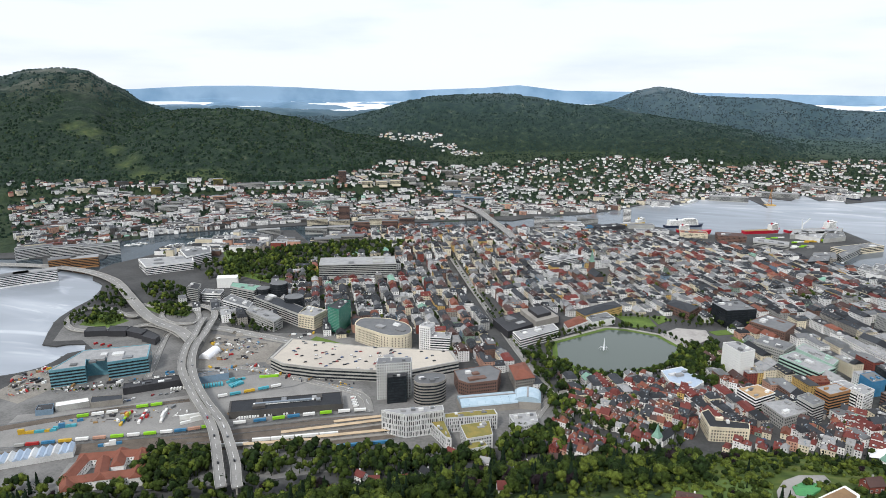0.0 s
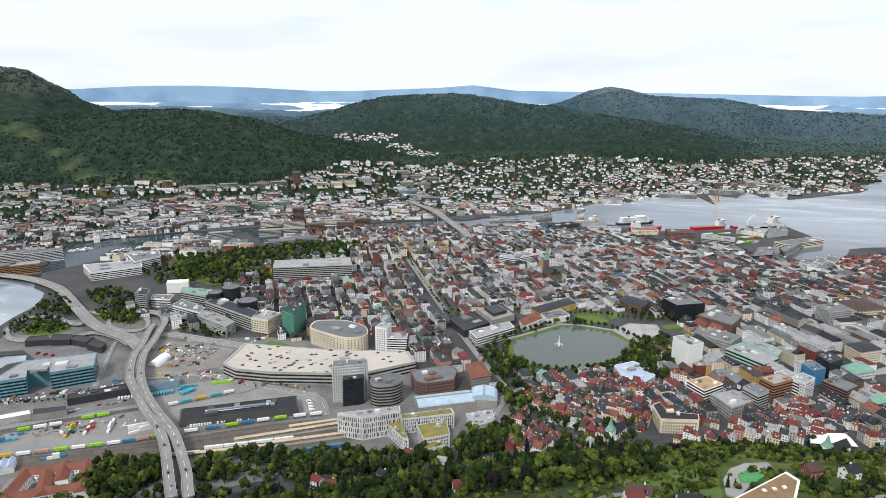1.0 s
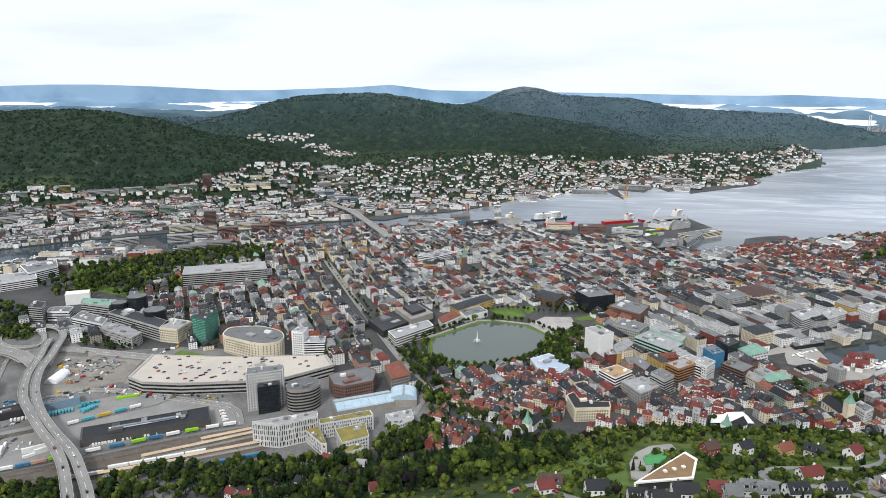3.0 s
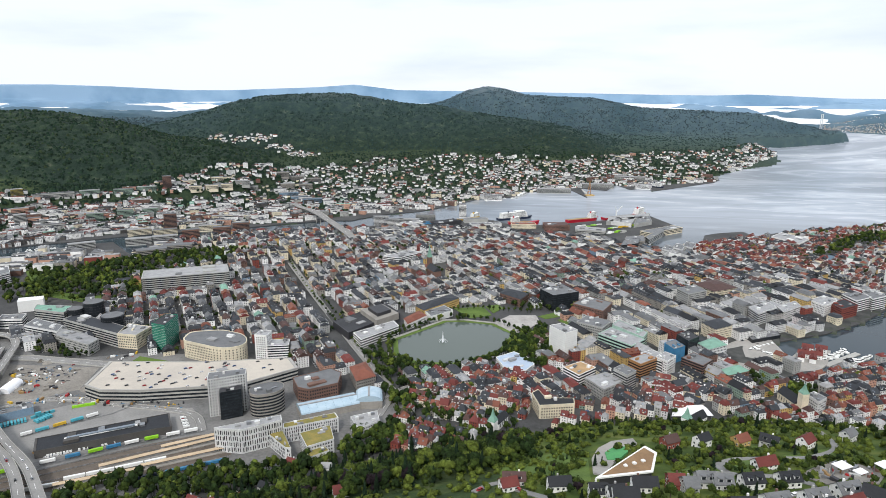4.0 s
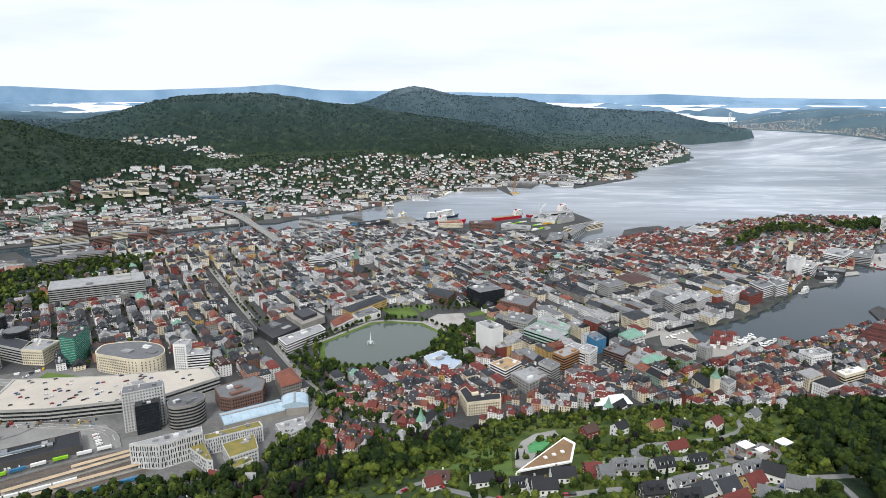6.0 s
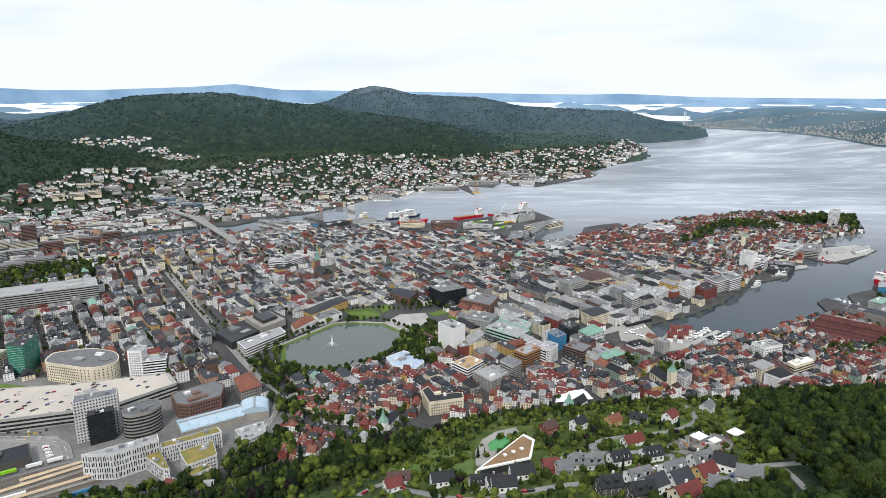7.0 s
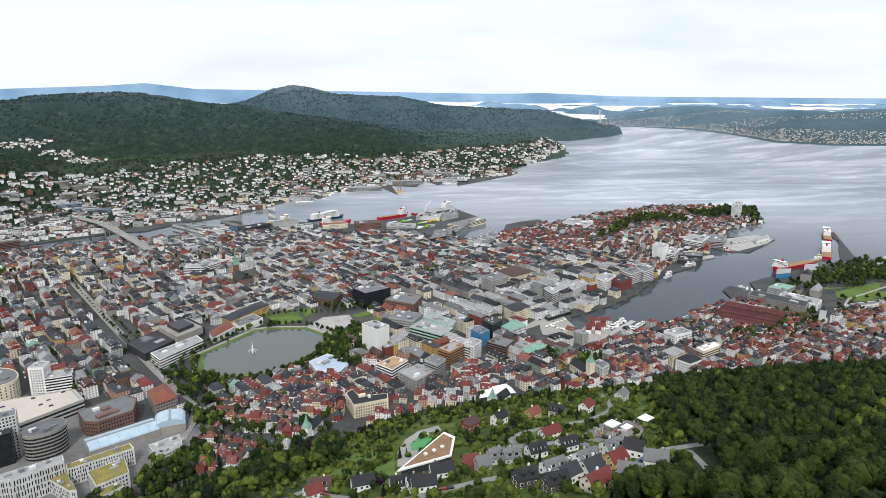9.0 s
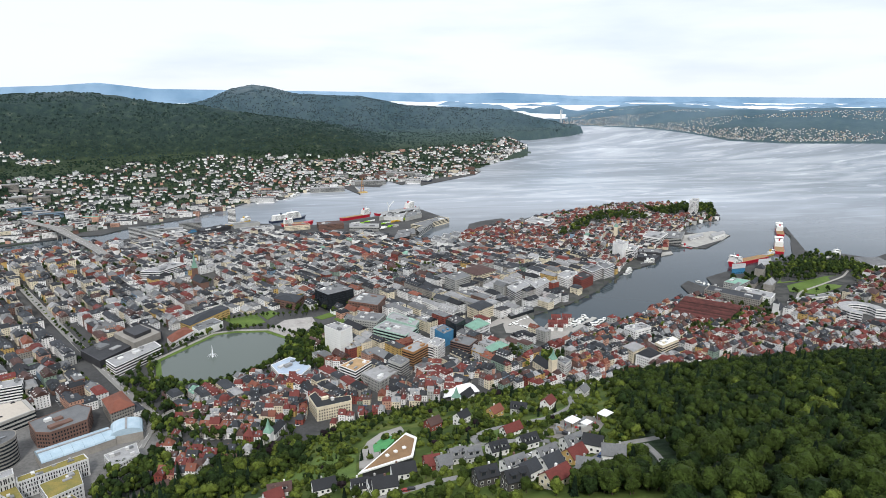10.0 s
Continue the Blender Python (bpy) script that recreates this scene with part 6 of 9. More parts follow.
ROADWAY = mat("pale_roadway", (0.27, 0.262, 0.248), (0.2, 0.195, 0.187), 0.9, 0.04, 0.5)


def raised(line, zs):
    return [(x, y, z) for (x, y), z in zip(line, zs)]


hw_l = raised([(-349, 409), (-356, 417), (-374, 439), (-409, 481), (-442, 513), (-491, 553), (-537, 594), (-561, 622)], [16] * 8) + raised([(-592, 669), (-613, 713)], [13.5, 12]) + raised([(-636, 753), (-654, 789)], [9.5, 8])
hw_r = raised([(-335, 413), (-342, 421), (-359, 444), (-388, 476), (-417, 505), (-469, 545), (-511, 583), (-549, 626)], [16] * 8) + raised([(-583, 678), (-600, 717)], [14, 13]) + raised([(-625, 768), (-642, 800), (-666, 824), (-700, 834), (-739, 827), (-774, 816)], [11, 10, 9.5, 8.5, 7, 5])
flyover("flyover", hw_l, 9.5, "curving concrete flyover carriageway over the rail yard")
flyover("flyover", hw_r, 9.5, "second curving concrete flyover carriageway")
flyover("flyover", raised([(-599, 691), (-645, 722), (-692, 739), (-736, 761), (-801, 807), (-895, 877), (-956, 915), (-1049, 947), (-1155, 953), (-1257, 938), (-1397, 902)], [12.5, 12, 11.5, 11, 10, 9, 8, 7, 6, 5, 5]), 17, "wide concrete motorway viaduct by the inlet")
flyover("slip_road", raised([(-629, 706), (-669, 728), (-718, 740), (-743, 714), (-769, 703), (-801, 693), (-830, 701), (-856, 724), (-871, 758), (-863, 781), (-826, 785), (-780, 765), (-759, 766)], [10, 8, 6, 4, 4, 4, 4, 4, 4, 4, 4, 5, 7]), 8, "looping slip road round a wooded knoll", False)
flyover("slip_road", raised([(-807, 821), (-754, 817), (-704, 824), (-672, 800), (-662, 771), (-691, 762), (-724, 778), (-742, 806), (-727, 826)], [4] * 9), 7, "circular slip road", False)
flyover("ring_road", raised([(-634, 762), (-598, 766), (-557, 762), (-515, 757), (-475, 752), (-439, 750), (-388, 753)], [3.6, 3.2, 3, 3, 3, 3, 3]), 15, "wide ring road past the offices", False)
flyover("town_street", [(-96, 690, 2.35), (-148, 788, 2.35), (-186, 861, 2.35), (-250, 986, 2.35), (-385, 1240, 16)], 10, "straight tree-lined street through the town", False)
flyover("town_street", [(-110, 640, 2.3), (-96, 700, 2.35), (-60, 720, 2.35), (60, 735, 2.35)], 9, "street at the head of the lake", False)

pad("lawn", [(-803, 837), (-744, 846), (-703, 829), (-694, 798), (-746, 795), (-788, 811)], LAWN, "grass inside the slip roads", 0.15, "lawn")
pad("lawn", [(-824, 715), (-845, 763), (-819, 777), (-765, 753), (-774, 719)], LAWN, "grass inside the slip loop", 0.15, "lawn")
pad("lawn", [(-459, 763), (-457, 784), (-394, 766), (-374, 760), (-405, 754)], LAWN, "grass strip beside the parking deck", 0.15, "lawn")
pad("yard_surface", [p for p in YARD], mat("worn_yard_concrete", (0.2, 0.196, 0.188), (0.115, 0.113, 0.109), 0.92, 0.03, 0.35), "worn grey yard and streets by the station", 0.04, "yard")
pad("freight_yard", [(-628, 403), (-658, 472), (-573, 519), (-512, 568), (-485, 629), (-452, 654), (-322, 645), (-292, 609), (-420, 534), (-473, 492), (-567, 439)], ROADWAY, "wide grey freight yard", 0.1, "yard")
pad("construction_site", [(-612, 747), (-545, 745), (-490, 745), (-478, 682), (-517, 651), (-546, 632), (-584, 689)], GRAVEL, "rubble-strewn construction site", 0.12, "building site")
pad("shore_site", [(-733, 498), (-738, 562), (-730, 592), (-677, 531), (-682, 492)], GRAVEL, "earthworks by the water", 0.12, "building site")
pad("rail_tracks", [(-622, 398), (-553, 439), (-453, 494), (-409, 519), (-340, 564), (-290, 589), (-258, 592), (-243, 554), (-332, 502), (-396, 480), (-500, 444), (-564, 411)], RUST, "rusty ballasted railway tracks", 0.3, "tracks")
pad("rail_tracks", [(-668, 434), (-629, 467), (-571, 517), (-504, 562), (-498, 556), (-564, 510), (-621, 460), (-659, 427)], RUST, "rusty ballasted siding", 0.3, "tracks")


def rails(line):
    a = Acc()
    pts = [(x, y, 2.75) for x, y in line]
    for off in (-0.75, 0.75):
        a.strip([(x + off * 0.5, y - off * 0.85, z) for x, y, z in pts], 0.18, 0.25, STEEL)
    tagged(new("rail_track", a.mesh("rail_track")), "pair of steel rails on ballast", "rails", kind="structure")


for line in ([(-626, 407), (-557, 443), (-456, 497), (-418, 521), (-342, 569), (-287, 597)], [(-622, 404), (-554, 440), (-453, 493), (-414, 516), (-338, 561), (-282, 586)], [(-463, 479), (-403, 510), (-333, 552), (-266, 579)], [(-441, 478), (-390, 501), (-302, 542), (-250, 572)], [(-409, 480), (-359, 504), (-297, 533), (-246, 562)], [(-666, 439), (-600, 491), (-504, 558)], [(-470, 575), (-404, 627), (-388, 655)]):
    rails(line)

WAGON_PAINT = [WHITE, WHITE, LIME, LIME, RED, BLUE, CYAN, WALLS[7], YELLOW, WALLS[3]]
CR = random.Random(5)


def box_on_wheels(name, x, y, z, ang, l, paint, words, group, high=2.7):
    t = thing(name, words, "wagon" if "wagon" in name else "container", (x, y, z), group)
    o = (x, y, z, ang)
    a = Acc()
    a.box(o, -l / 2, l / 2, -1.25, 1.25, 1.1 if "wagon" in name else 0, 1.1 + high, paint)
    for k in range(1, int(l / 1.5)):
        a.box(o, -l / 2 + k * 1.5, -l / 2 + k * 1.5 + 0.12, -1.3, 1.3, 1.2 if "wagon" in name else 0.1, 1.0 + high, paint)
    part("body", a, t)
    if "wagon" in name:
        a = Acc()
        a.box(o, -l / 2 - 0.4, l / 2 + 0.4, -1.1, 1.1, 0.75, 1.08, DARK)
        part("chassis", a, t)
        for k in (-0.36, 0.36):
            a = Acc()
            a.box(o, k * l - 1.4, k * l + 1.4, -0.95, 0.95, 0.05, 0.75, STEEL)
            part("bogie", a, t)
    return t


def train(line, l, paints, words, z=2.8, name="freight_wagon", high=2.7):
    pts = smooth_line([(x, y, 0) for x, y in line], l + 1.2)
    for i, ((ax, ay, _), (bx, by, _)) in enumerate(zip(pts, pts[1:])):
        p = CR.choice(paints)
        tone = {WHITE: "white", LIME: "lime green", RED: "red", BLUE: "blue", CYAN: "turquoise", WALLS[7]: "salmon", YELLOW: "yellow"}.get(p, "grey")
        box_on_wheels(name, (ax + bx) / 2, (ay + by) / 2, z, math.atan2(by - ay, bx - ax), min(l, math.dist((ax, ay), (bx, by)) - 0.8), p, words.format(tone), "rail wagons", high)


train([(-599, 419), (-552, 446), (-495, 476), (-456, 498), (-438, 512)], 12.2, WAGON_PAINT, "{} container wagon in a long freight train")
train([(-420, 523), (-384, 545), (-343, 571), (-294, 596)], 13, [LIME, WHITE, LIME, WHITE, BLUE], "{} rail wagon in the yard")
train([(-472, 572), (-451, 591), (-418, 622)], 12.2, [WHITE, CYAN, WHITE, YELLOW], "{} container wagon beside the terminal")
train([(-589, 485), (-555, 509)], 12.2, [LIME, RED, WHITE], "{} container wagon on a siding")
train([(-544, 522), (-520, 539)], 12.2, [LIME], "{} container wagon on a siding")
train([(-379, 500), (-341, 519), (-301, 540)], 24, [WHITE, WALLS[6]], "{} passenger coach at the platform", 2.8, "coach_wagon", 2.8)
train([(-403, 482), (-378, 493)], 24, [WHITE], "{} passenger coach at the near platform", 2.8, "coach_wagon", 2.8)
train([(-316, 503), (-244, 540)], 24, [HULL_BLUE, BLUE], "dark blue passenger coach at the far platform", 2.8, "coach_wagon", 2.8)
for base, n, paints in (([(-617, 442), (-591, 457)], 7, [WALLS[7], YELLOW, CYAN, LIME]), ([(-592, 462), (-579, 471)], 4, [BLUE, CYAN]), ([(-533, 489), (-541, 509)], 5, [LIME, YELLOW, BLUE]), ([(-518, 499), (-527, 519)], 5, [YELLOW, WHITE, RED]),
                        ([(-497, 508), (-508, 529)], 5, [WHITE, STEEL]), ([(-475, 520), (-466, 527)], 2, [WHITE]), ([(-469, 513), (-462, 521)], 2, [WHITE]), ([(-452, 639), (-442, 644)], 2, [LIME]), ([(-485, 612), (-474, 625)], 5, [CYAN]), ([(-519, 448), (-506, 457)], 4, [WHITE, BLUE])):
    (ax, ay), (bx, by) = base
    for i in range(n):
        k = i / max(1, n - 1)
        p = CR.choice(paints)
        for tier in range(CR.choice((1, 1, 2))):
            tone = {WHITE: "white", LIME: "lime green", RED: "red", BLUE: "blue", CYAN: "turquoise", WALLS[7]: "salmon", YELLOW: "yellow"}.get(p, "grey")
            box_on_wheels("shipping_container", ax + (bx - ax) * k, ay + (by - ay) * k, 2.2 + tier * 2.7, math.atan2(by - ay, bx - ax) + (0 if n < 7 else 0.1), 6.1 if n > 2 else 12, p, tone + " steel shipping container in the yard", "yard containers", 1.5)

# platforms and their canopies
for line in ([(-315, 557), (-270, 584)], [(-357, 520), (-267, 576)], [(-318, 523), (-240, 566)], [(-381, 488), (-316, 519)]):
    a = Acc()
    a.strip([(x, y, 3.2) for x, y in line], 6, 1.2, PAVING)
    t = thing("station_platform", "pale railway platform with a canopy", "platform", (line[0][0], line[0][1], 2), "station platforms")
    part("slab", a, t)
    a = Acc()
    a.strip([(x, y, 7.2) for x, y in line], 5, 0.4, mat("cream_canopy", (0.55, 0.42, 0.28), None, 0.8, 0.1, 1))
    part("canopy", a, t)
    for k in range(6):
        a = Acc()
        a.tube(line[0][0] + (line[1][0] - line[0][0]) * (k + 0.5) / 6, line[0][1] + (line[1][1] - line[0][1]) * (k + 0.5) / 6, 3, 7, 0.2, 0.2, STEEL, 6)
        part("post", a, t)


def barrel_hall(name, label, line, width, eaves, rise, wall, roof):
    """A train hall with a vaulted roof along a line of two points."""
    (ax, ay), (bx, by) = line
    l, ang = math.dist(*line), math.atan2(by - ay, bx - ax)
    o = ((ax + bx) / 2, (ay + by) / 2, 2, ang)
    t = thing(name, label, "hall", (o[0], o[1], 2))
    claim([p[:2] for p in place(o, [(-l / 2, -width / 2, 0), (l / 2, -width / 2, 0), (l / 2, width / 2, 0), (-l / 2, width / 2, 0)])])
    a = Acc()
    a.box(o, -l / 2, l / 2, -width / 2, width / 2, -1, eaves, wall)
    part("wall", a, t)
    n = 10
    for s in range(int(l / 9)):
        x0, x1 = -l / 2 + s * l / int(l / 9), -l / 2 + (s + 1) * l / int(l / 9) - 0.15
        a = Acc()
        v = [(x, math.cos(math.pi * i / n) * (width / 2 + 0.5), eaves + rise * math.sin(math.pi * i / n)) for x in (x0, x1) for i in range(n + 1)]
        f = [(i, n + 1 + i, n + 2 + i, i + 1) for i in range(n)] + [tuple(range(n + 1)), tuple(range(2 * n + 1, n, -1))]
        a.add(place(o, v), f, roof)
        part("roof_bay", a, t)
    a = Acc()
    a.box(o, -l / 2, l / 2, -1, 1, eaves + rise - 0.3, eaves + rise + 0.8, ROOFS[2])
    part("ridge_vent", a, t)


GLASSROOF = mat("glazed_roof", (0.42, 0.53, 0.6), (0.33, 0.44, 0.52), 0.25, 0.1, 1, spec=0.5)
barrel_hall("station_hall", "long railway station hall with a vaulted blue-grey roof", [(-197, 634), (-139, 665)], 26, 8, 5, WALLS[8], GLASSROOF)
barrel_hall("station_foyer_hall", "vaulted glass head building of the station", [(-127, 681), (-123, 656)], 30, 9, 7, WALLS[8], GLASSROOF)

a = Acc()
a.strip([(x, y, 9.4) for x, y in [(-432, 535), (-334, 586)]], 1.0, 2.2, OAK)
tagged(new("terminal_fascia", a.mesh("terminal_fascia")), "warm timber fascia over the loading doors", "fascia", kind="structure")
a = Acc()
a.strip([(x, y, 12.6) for x, y in [(-412, 558), (-358, 588)]], 3.2, 1.6, SKYLIGHT)
a.strip([(x, y, 11.6) for x, y in [(-414, 557), (-356, 590)]], 4.2, 1.0, WHITE)
tagged(new("terminal_rooflight", a.mesh("terminal_rooflight")), "long pale rooflight along the terminal roof", "rooflight", kind="structure")


def van(x, y, ang, paint, word, l=6.2, h=2.7):
    """A delivery van with a box body, cab, windscreen and wheels."""
    t = thing("delivery_van", word + " delivery van parked on the yard", "van", (x, y, 2.2), "delivery vans")
    o = (x, y, 2.2, ang)
    a = Acc()
    a.box(o, -l / 2, l / 2 - 1.7, -1.05, 1.05, 0.45, h, paint, 0.06)
    part("body", a, t)
    a = Acc()
    a.box(o, l / 2 - 1.66, l / 2, -1.0, 1.0, 0.45, h * 0.72, paint, 0.18)
    cab = part("cab", a, t)
    a = Acc()
    a.panel(o, [(l / 2 - 0.06, -0.8, h * 0.42), (l / 2 - 0.06, 0.8, h * 0.42), (l / 2 - 0.14, 0.75, h * 0.66), (l / 2 - 0.14, -0.75, h * 0.66)], GLASS)
    part("windscreen", a, cab)
    for u in (-l / 2 + 1.1, l / 2 - 1.0):
        a = Acc()
        for v in (-1.04, 0.84):
            a.box(o, u - 0.36, u + 0.36, v, v + 0.2, 0.02, 0.74, BLACK, 0.0)
        part("wheels", a, t)


VR = random.Random(77)
for ends, n, paint, word in (([(-420, 539), (-404, 550)], 8, WHITE, "white"), ([(-397, 553), (-388, 560)], 4, WHITE, "white"), ([(-379, 563), (-375, 566)], 3, WHITE, "white"), ([(-369, 569), (-359, 575)], 5, WHITE, "white"),
                             ([(-354, 578), (-346, 583)], 4, WHITE, "white"), ([(-322, 621), (-310, 603)], 4, WHITE, "white"), ([(-507, 592), (-490, 605)], 8, CYAN, "turquoise"), ([(-476, 603), (-470, 616)], 6, CYAN, "turquoise"), ([(-539, 575), (-527, 582)], 5, WHITE, "white"), ([(-739, 662), (-714, 661)], 3, RED, "red")):
    (ax, ay), (bx, by) = ends
    for i in range(n):
        k = i / max(1, n - 1)
        van(ax + (bx - ax) * k, ay + (by - ay) * k, math.atan2(by - ay, bx - ax) + math.pi / 2 + VR.uniform(-0.08, 0.08), paint, word, 9 if paint is CYAN else 6.4, 3.2 if paint is CYAN else 2.7)

# site tent, spoil heaps, stacked stores
(tx, ty), (ux, uy) = [(-561, 669), (-563, 689)]
t = thing("storage_tent", "white vaulted storage tent on the building site", "tent", (tx, ty, 2))
a = Acc()
o = ((tx + ux) / 2, (ty + uy) / 2, 2.1, math.atan2(uy - ty, ux - tx))
v = [(x, math.cos(math.pi * i / 10) * 8, 7 * math.sin(math.pi * i / 10)) for x in (-15, 15) for i in range(11)]
a.add(place(o, v), [(i, 11 + i, 12 + i, i + 1) for i in range(10)] + [tuple(range(11)), tuple(range(21, 10, -1))], SAIL)
part("cover", a, t)
a = Acc()
a.box(o, 14.9, 15.12, -2.4, 2.4, 0, 4.2, STEEL)
part("door", a, t)
SPOIL = mat("spoil_earth", (0.16, 0.145, 0.12), (0.09, 0.08, 0.068), 0.95, 0.3, 1.5, 0.5)


def heap(x, y, r, h, material):
    """A lumpy mound of spoil."""
    q = random.Random(int(x * 7 + y))
    v, f, n = [(x, y, 2.1 + h)], [], 11
    for ring, (k, z) in enumerate(((0.35, 0.72), (0.7, 0.34), (1.0, 0.0))):
        for i in range(n):
            rr, an = r * k * q.uniform(0.75, 1.2), 6.283 * i / n
            v.append((x + rr * math.cos(an), y + rr * math.sin(an), 2.1 + h * z * q.uniform(0.75, 1.15)))
    for i in range(n):
        j = (i + 1) % n
        f.append((0, 1 + i, 1 + j))
        for g in (0, 1):
            f.append((1 + g * n + i, 1 + (g + 1) * n + i, 1 + (g + 1) * n + j, 1 + g * n + j))
    a = Acc()
    a.add(v, f, material)
    t = thing("spoil_heap", "rough heap of grey-brown spoil", "heap", (x, y, 2), "spoil heaps")
    part("mound", a, t)


for x, y in [(-525, 703), (-514, 698), (-566, 754), (-578, 758), (-508, 730), (-529, 741), (-470, 684), (-746, 545), (-741, 561), (-726, 540), (-725, 559), (-589, 726), (-447, 673), (-412, 669)]:
    heap(x, y, VR.uniform(4, 9), VR.uniform(1.5, 4), VR.choice((SPOIL, GRAVEL, GRAVEL)))
a = Acc()
for poly, n in (([(-596, 729), (-540, 751), (-510, 734), (-504, 683), (-549, 659)], 150), ([(-714, 503), (-747, 538), (-745, 568), (-732, 585), (-696, 541), (-695, 510)], 110), ([(-542, 639), (-466, 676), (-328, 658), (-335, 640), (-472, 647)], 120), ([(-683, 529), (-605, 590), (-572, 622), (-563, 610), (-589, 572), (-664, 520)], 90), ([(-622, 461), (-497, 549), (-475, 530), (-543, 488)], 60), ([(-503, 768), (-484, 800), (-460, 791), (-475, 767)], 20)):
    xs, ys = [p[0] for p in poly], [p[1] for p in poly]
    k = 0
    while k < n:
        x, y = VR.uniform(min(xs), max(xs)), VR.uniform(min(ys), max(ys))
        if not within(x, y, poly):
            continue
        k += 1
        l, w, h = VR.choice(((4.4, 1.8, 1.45), (2, 1.5, 1), (6, 2.4, 2.5), (3, 0.6, 0.5), (8, 0.5, 0.4), (1.2, 1.2, 1.2)))
        p = VR.choices((WHITE, STEEL, DARK, BLUE, RED, YELLOW, OAK, GRAVEL), (6, 5, 5, 2, 2, 2, 2, 4))[0]
        a.box((x, y, 2.2, VR.uniform(0, 3)), -l / 2, l / 2, -w / 2, w / 2, 0, h, p, min(0.15, h / 5))
tagged(new("site_stores", a.mesh("site_stores")), "pipes, pallets, huts and machines strewn over the building sites", "stores", kind="stuff")
flyover("site_road", [(x, y, 2.32) for x, y in [(-556, 623), (-514, 648), (-470, 656), (-382, 644), (-316, 631), (-290, 595)]], 9, "worn road round the freight terminal", False)
flyover("site_road", [(x, y, 2.32) for x, y in [(-591, 595), (-616, 637), (-643, 680), (-669, 728), (-661, 756)]], 8, "worn road beside the flyover", False)
# black drum towers of the office complex, the concert hall's upper stage
for px, r, h in (([(-588, 901)][0], 15, 36), ([(-609, 888)][0], 12, 29), ([(-539, 866)][0], 16, 28)):
    t = thing("drum_tower", "black glass drum tower with thin grey bands", "office", (px[0], px[1], 3), "drum towers")
    a = Acc()
    a.tube(px[0], px[1], 2, h + 2, r, r, DARKGLASS, 28)
    body = part("wall", a, t)
    for k in range(int(h / 4)):
        a = Acc()
        a.tube(px[0], px[1], 5.2 + 4 * k, 5.4 + 4 * k, r + 0.12, r + 0.12, DARK, 28)
        part("band", a, body)
    a = Acc()
    a.tube(px[0], px[1], h + 2, h + 2.5, r * 0.9, r * 0.9, ROOFS[7], 28)
    part("roof", a, t)
stage = [(-185, 944), (-152, 896), (-123, 931), (-154, 972)]
t = thing("fly_tower", "raised dark concrete stage house of the concert hall", "building", (*stage[0], 12))
a = Acc()
a.prism(stage, 10, 20, WALLS[8])
part("wall", a, t)
a = Acc()
a.prism(scaled(stage, 0.6), 19.9, 25, DARK)
part("stage_house", a, t)

# cars
CAR_TONES = [mat("car_" + n, c, None, 0.3, 0.5, 2, spec=0.5) for n, c in (("white", (0.75, 0.75, 0.75)), ("black", (0.02, 0.02, 0.022)), ("grey", (0.2, 0.21, 0.22)), ("red", (0.35, 0.02, 0.02)), ("blue", (0.04, 0.09, 0.22)))]
CARS = []
for tone, word in zip(CAR_TONES, ("white", "black", "grey", "red", "blue")):
    t = thing("car", f"small {word} parked car on grey tarmac", "car", (0, 0, -50), "cars")
    a = Acc()
    a.box((0, 0, -50, 0), -2.2, 2.2, -0.9, 0.9, 0.3, 0.85, tone, 0.05)
    a.box((0, 0, -50, 0), -1.3, 1.5, -0.8, 0.8, 1.32, 1.42, tone, 0.1)
    part("body", a, t)
    a = Acc()
    a.box((0, 0, -50, 0), -1.6, 1.8, -0.85, 0.85, 0.84, 1.36, GLASS, 0.25)
    part("cabin", a, t)
    for wx in (-1.4, 1.4):
        for wy in (-0.85, 0.85):
            a = Acc()
            a.box((0, 0, -50, 0), wx - 0.32, wx + 0.32, wy - 0.1, wy + 0.1, 0, 0.62, BLACK, 0.08)
            part("wheel", a, t)
    CARS.append(t)
used = set()


def park(x, y, z, ang):
    i = CR.choice((0, 0, 1, 2, 1, 2, 3, 4))
    m = Matrix.Translation((x, y, z)) @ Matrix.Rotation(ang, 4, "Z")
    if i not in used:
        used.add(i)
        CARS[i].matrix_basis = m
    else:
        copy_thing(CARS[i], m)


deck = [(-458, 664), (-466, 731), (-355, 737), (-242, 757), (-224, 728), (-272, 684), (-314, 670), (-388, 655), (-434, 653)]
n = 0
while n < 70:
    x, y = CR.uniform(-480, -190), CR.uniform(620, 790)
    if within(x, y, scaled(deck, 0.93)):
        park(x, y, 17.16, 0.6 + CR.choice((0, 3.14)))
        n += 1
x, y = [(-313, 710)][0]
t = thing("stair_cabin", "white stair cabin on the parking deck", "cabin", (x, y, 17.1))
a = Acc()
a.box((x, y, 17.1, 0.6), -6, 6, -4, 4, 0, 3.2, WHITE, 0.1)
part("wall", a, t)
a = Acc()
a.box((x, y, 17.1, 0.6), -6.3, 6.3, -4.3, 4.3, 3.2, 3.6, ROOFS[2])
part("roof", a, t)
for line, z, k in ((hw_l[2:8], 0, 5), (hw_r[2:8], 0, 6)):
    for _ in range(k):
        i = CR.randrange(len(line) - 1)
        (ax, ay, az), (bx, by, bz) = line[i], line[i + 1]
        f = CR.random()
        park(ax + (bx - ax) * f, ay + (by - ay) * f, az + (bz - az) * f + 0.1, math.atan2(by - ay, bx - ax))
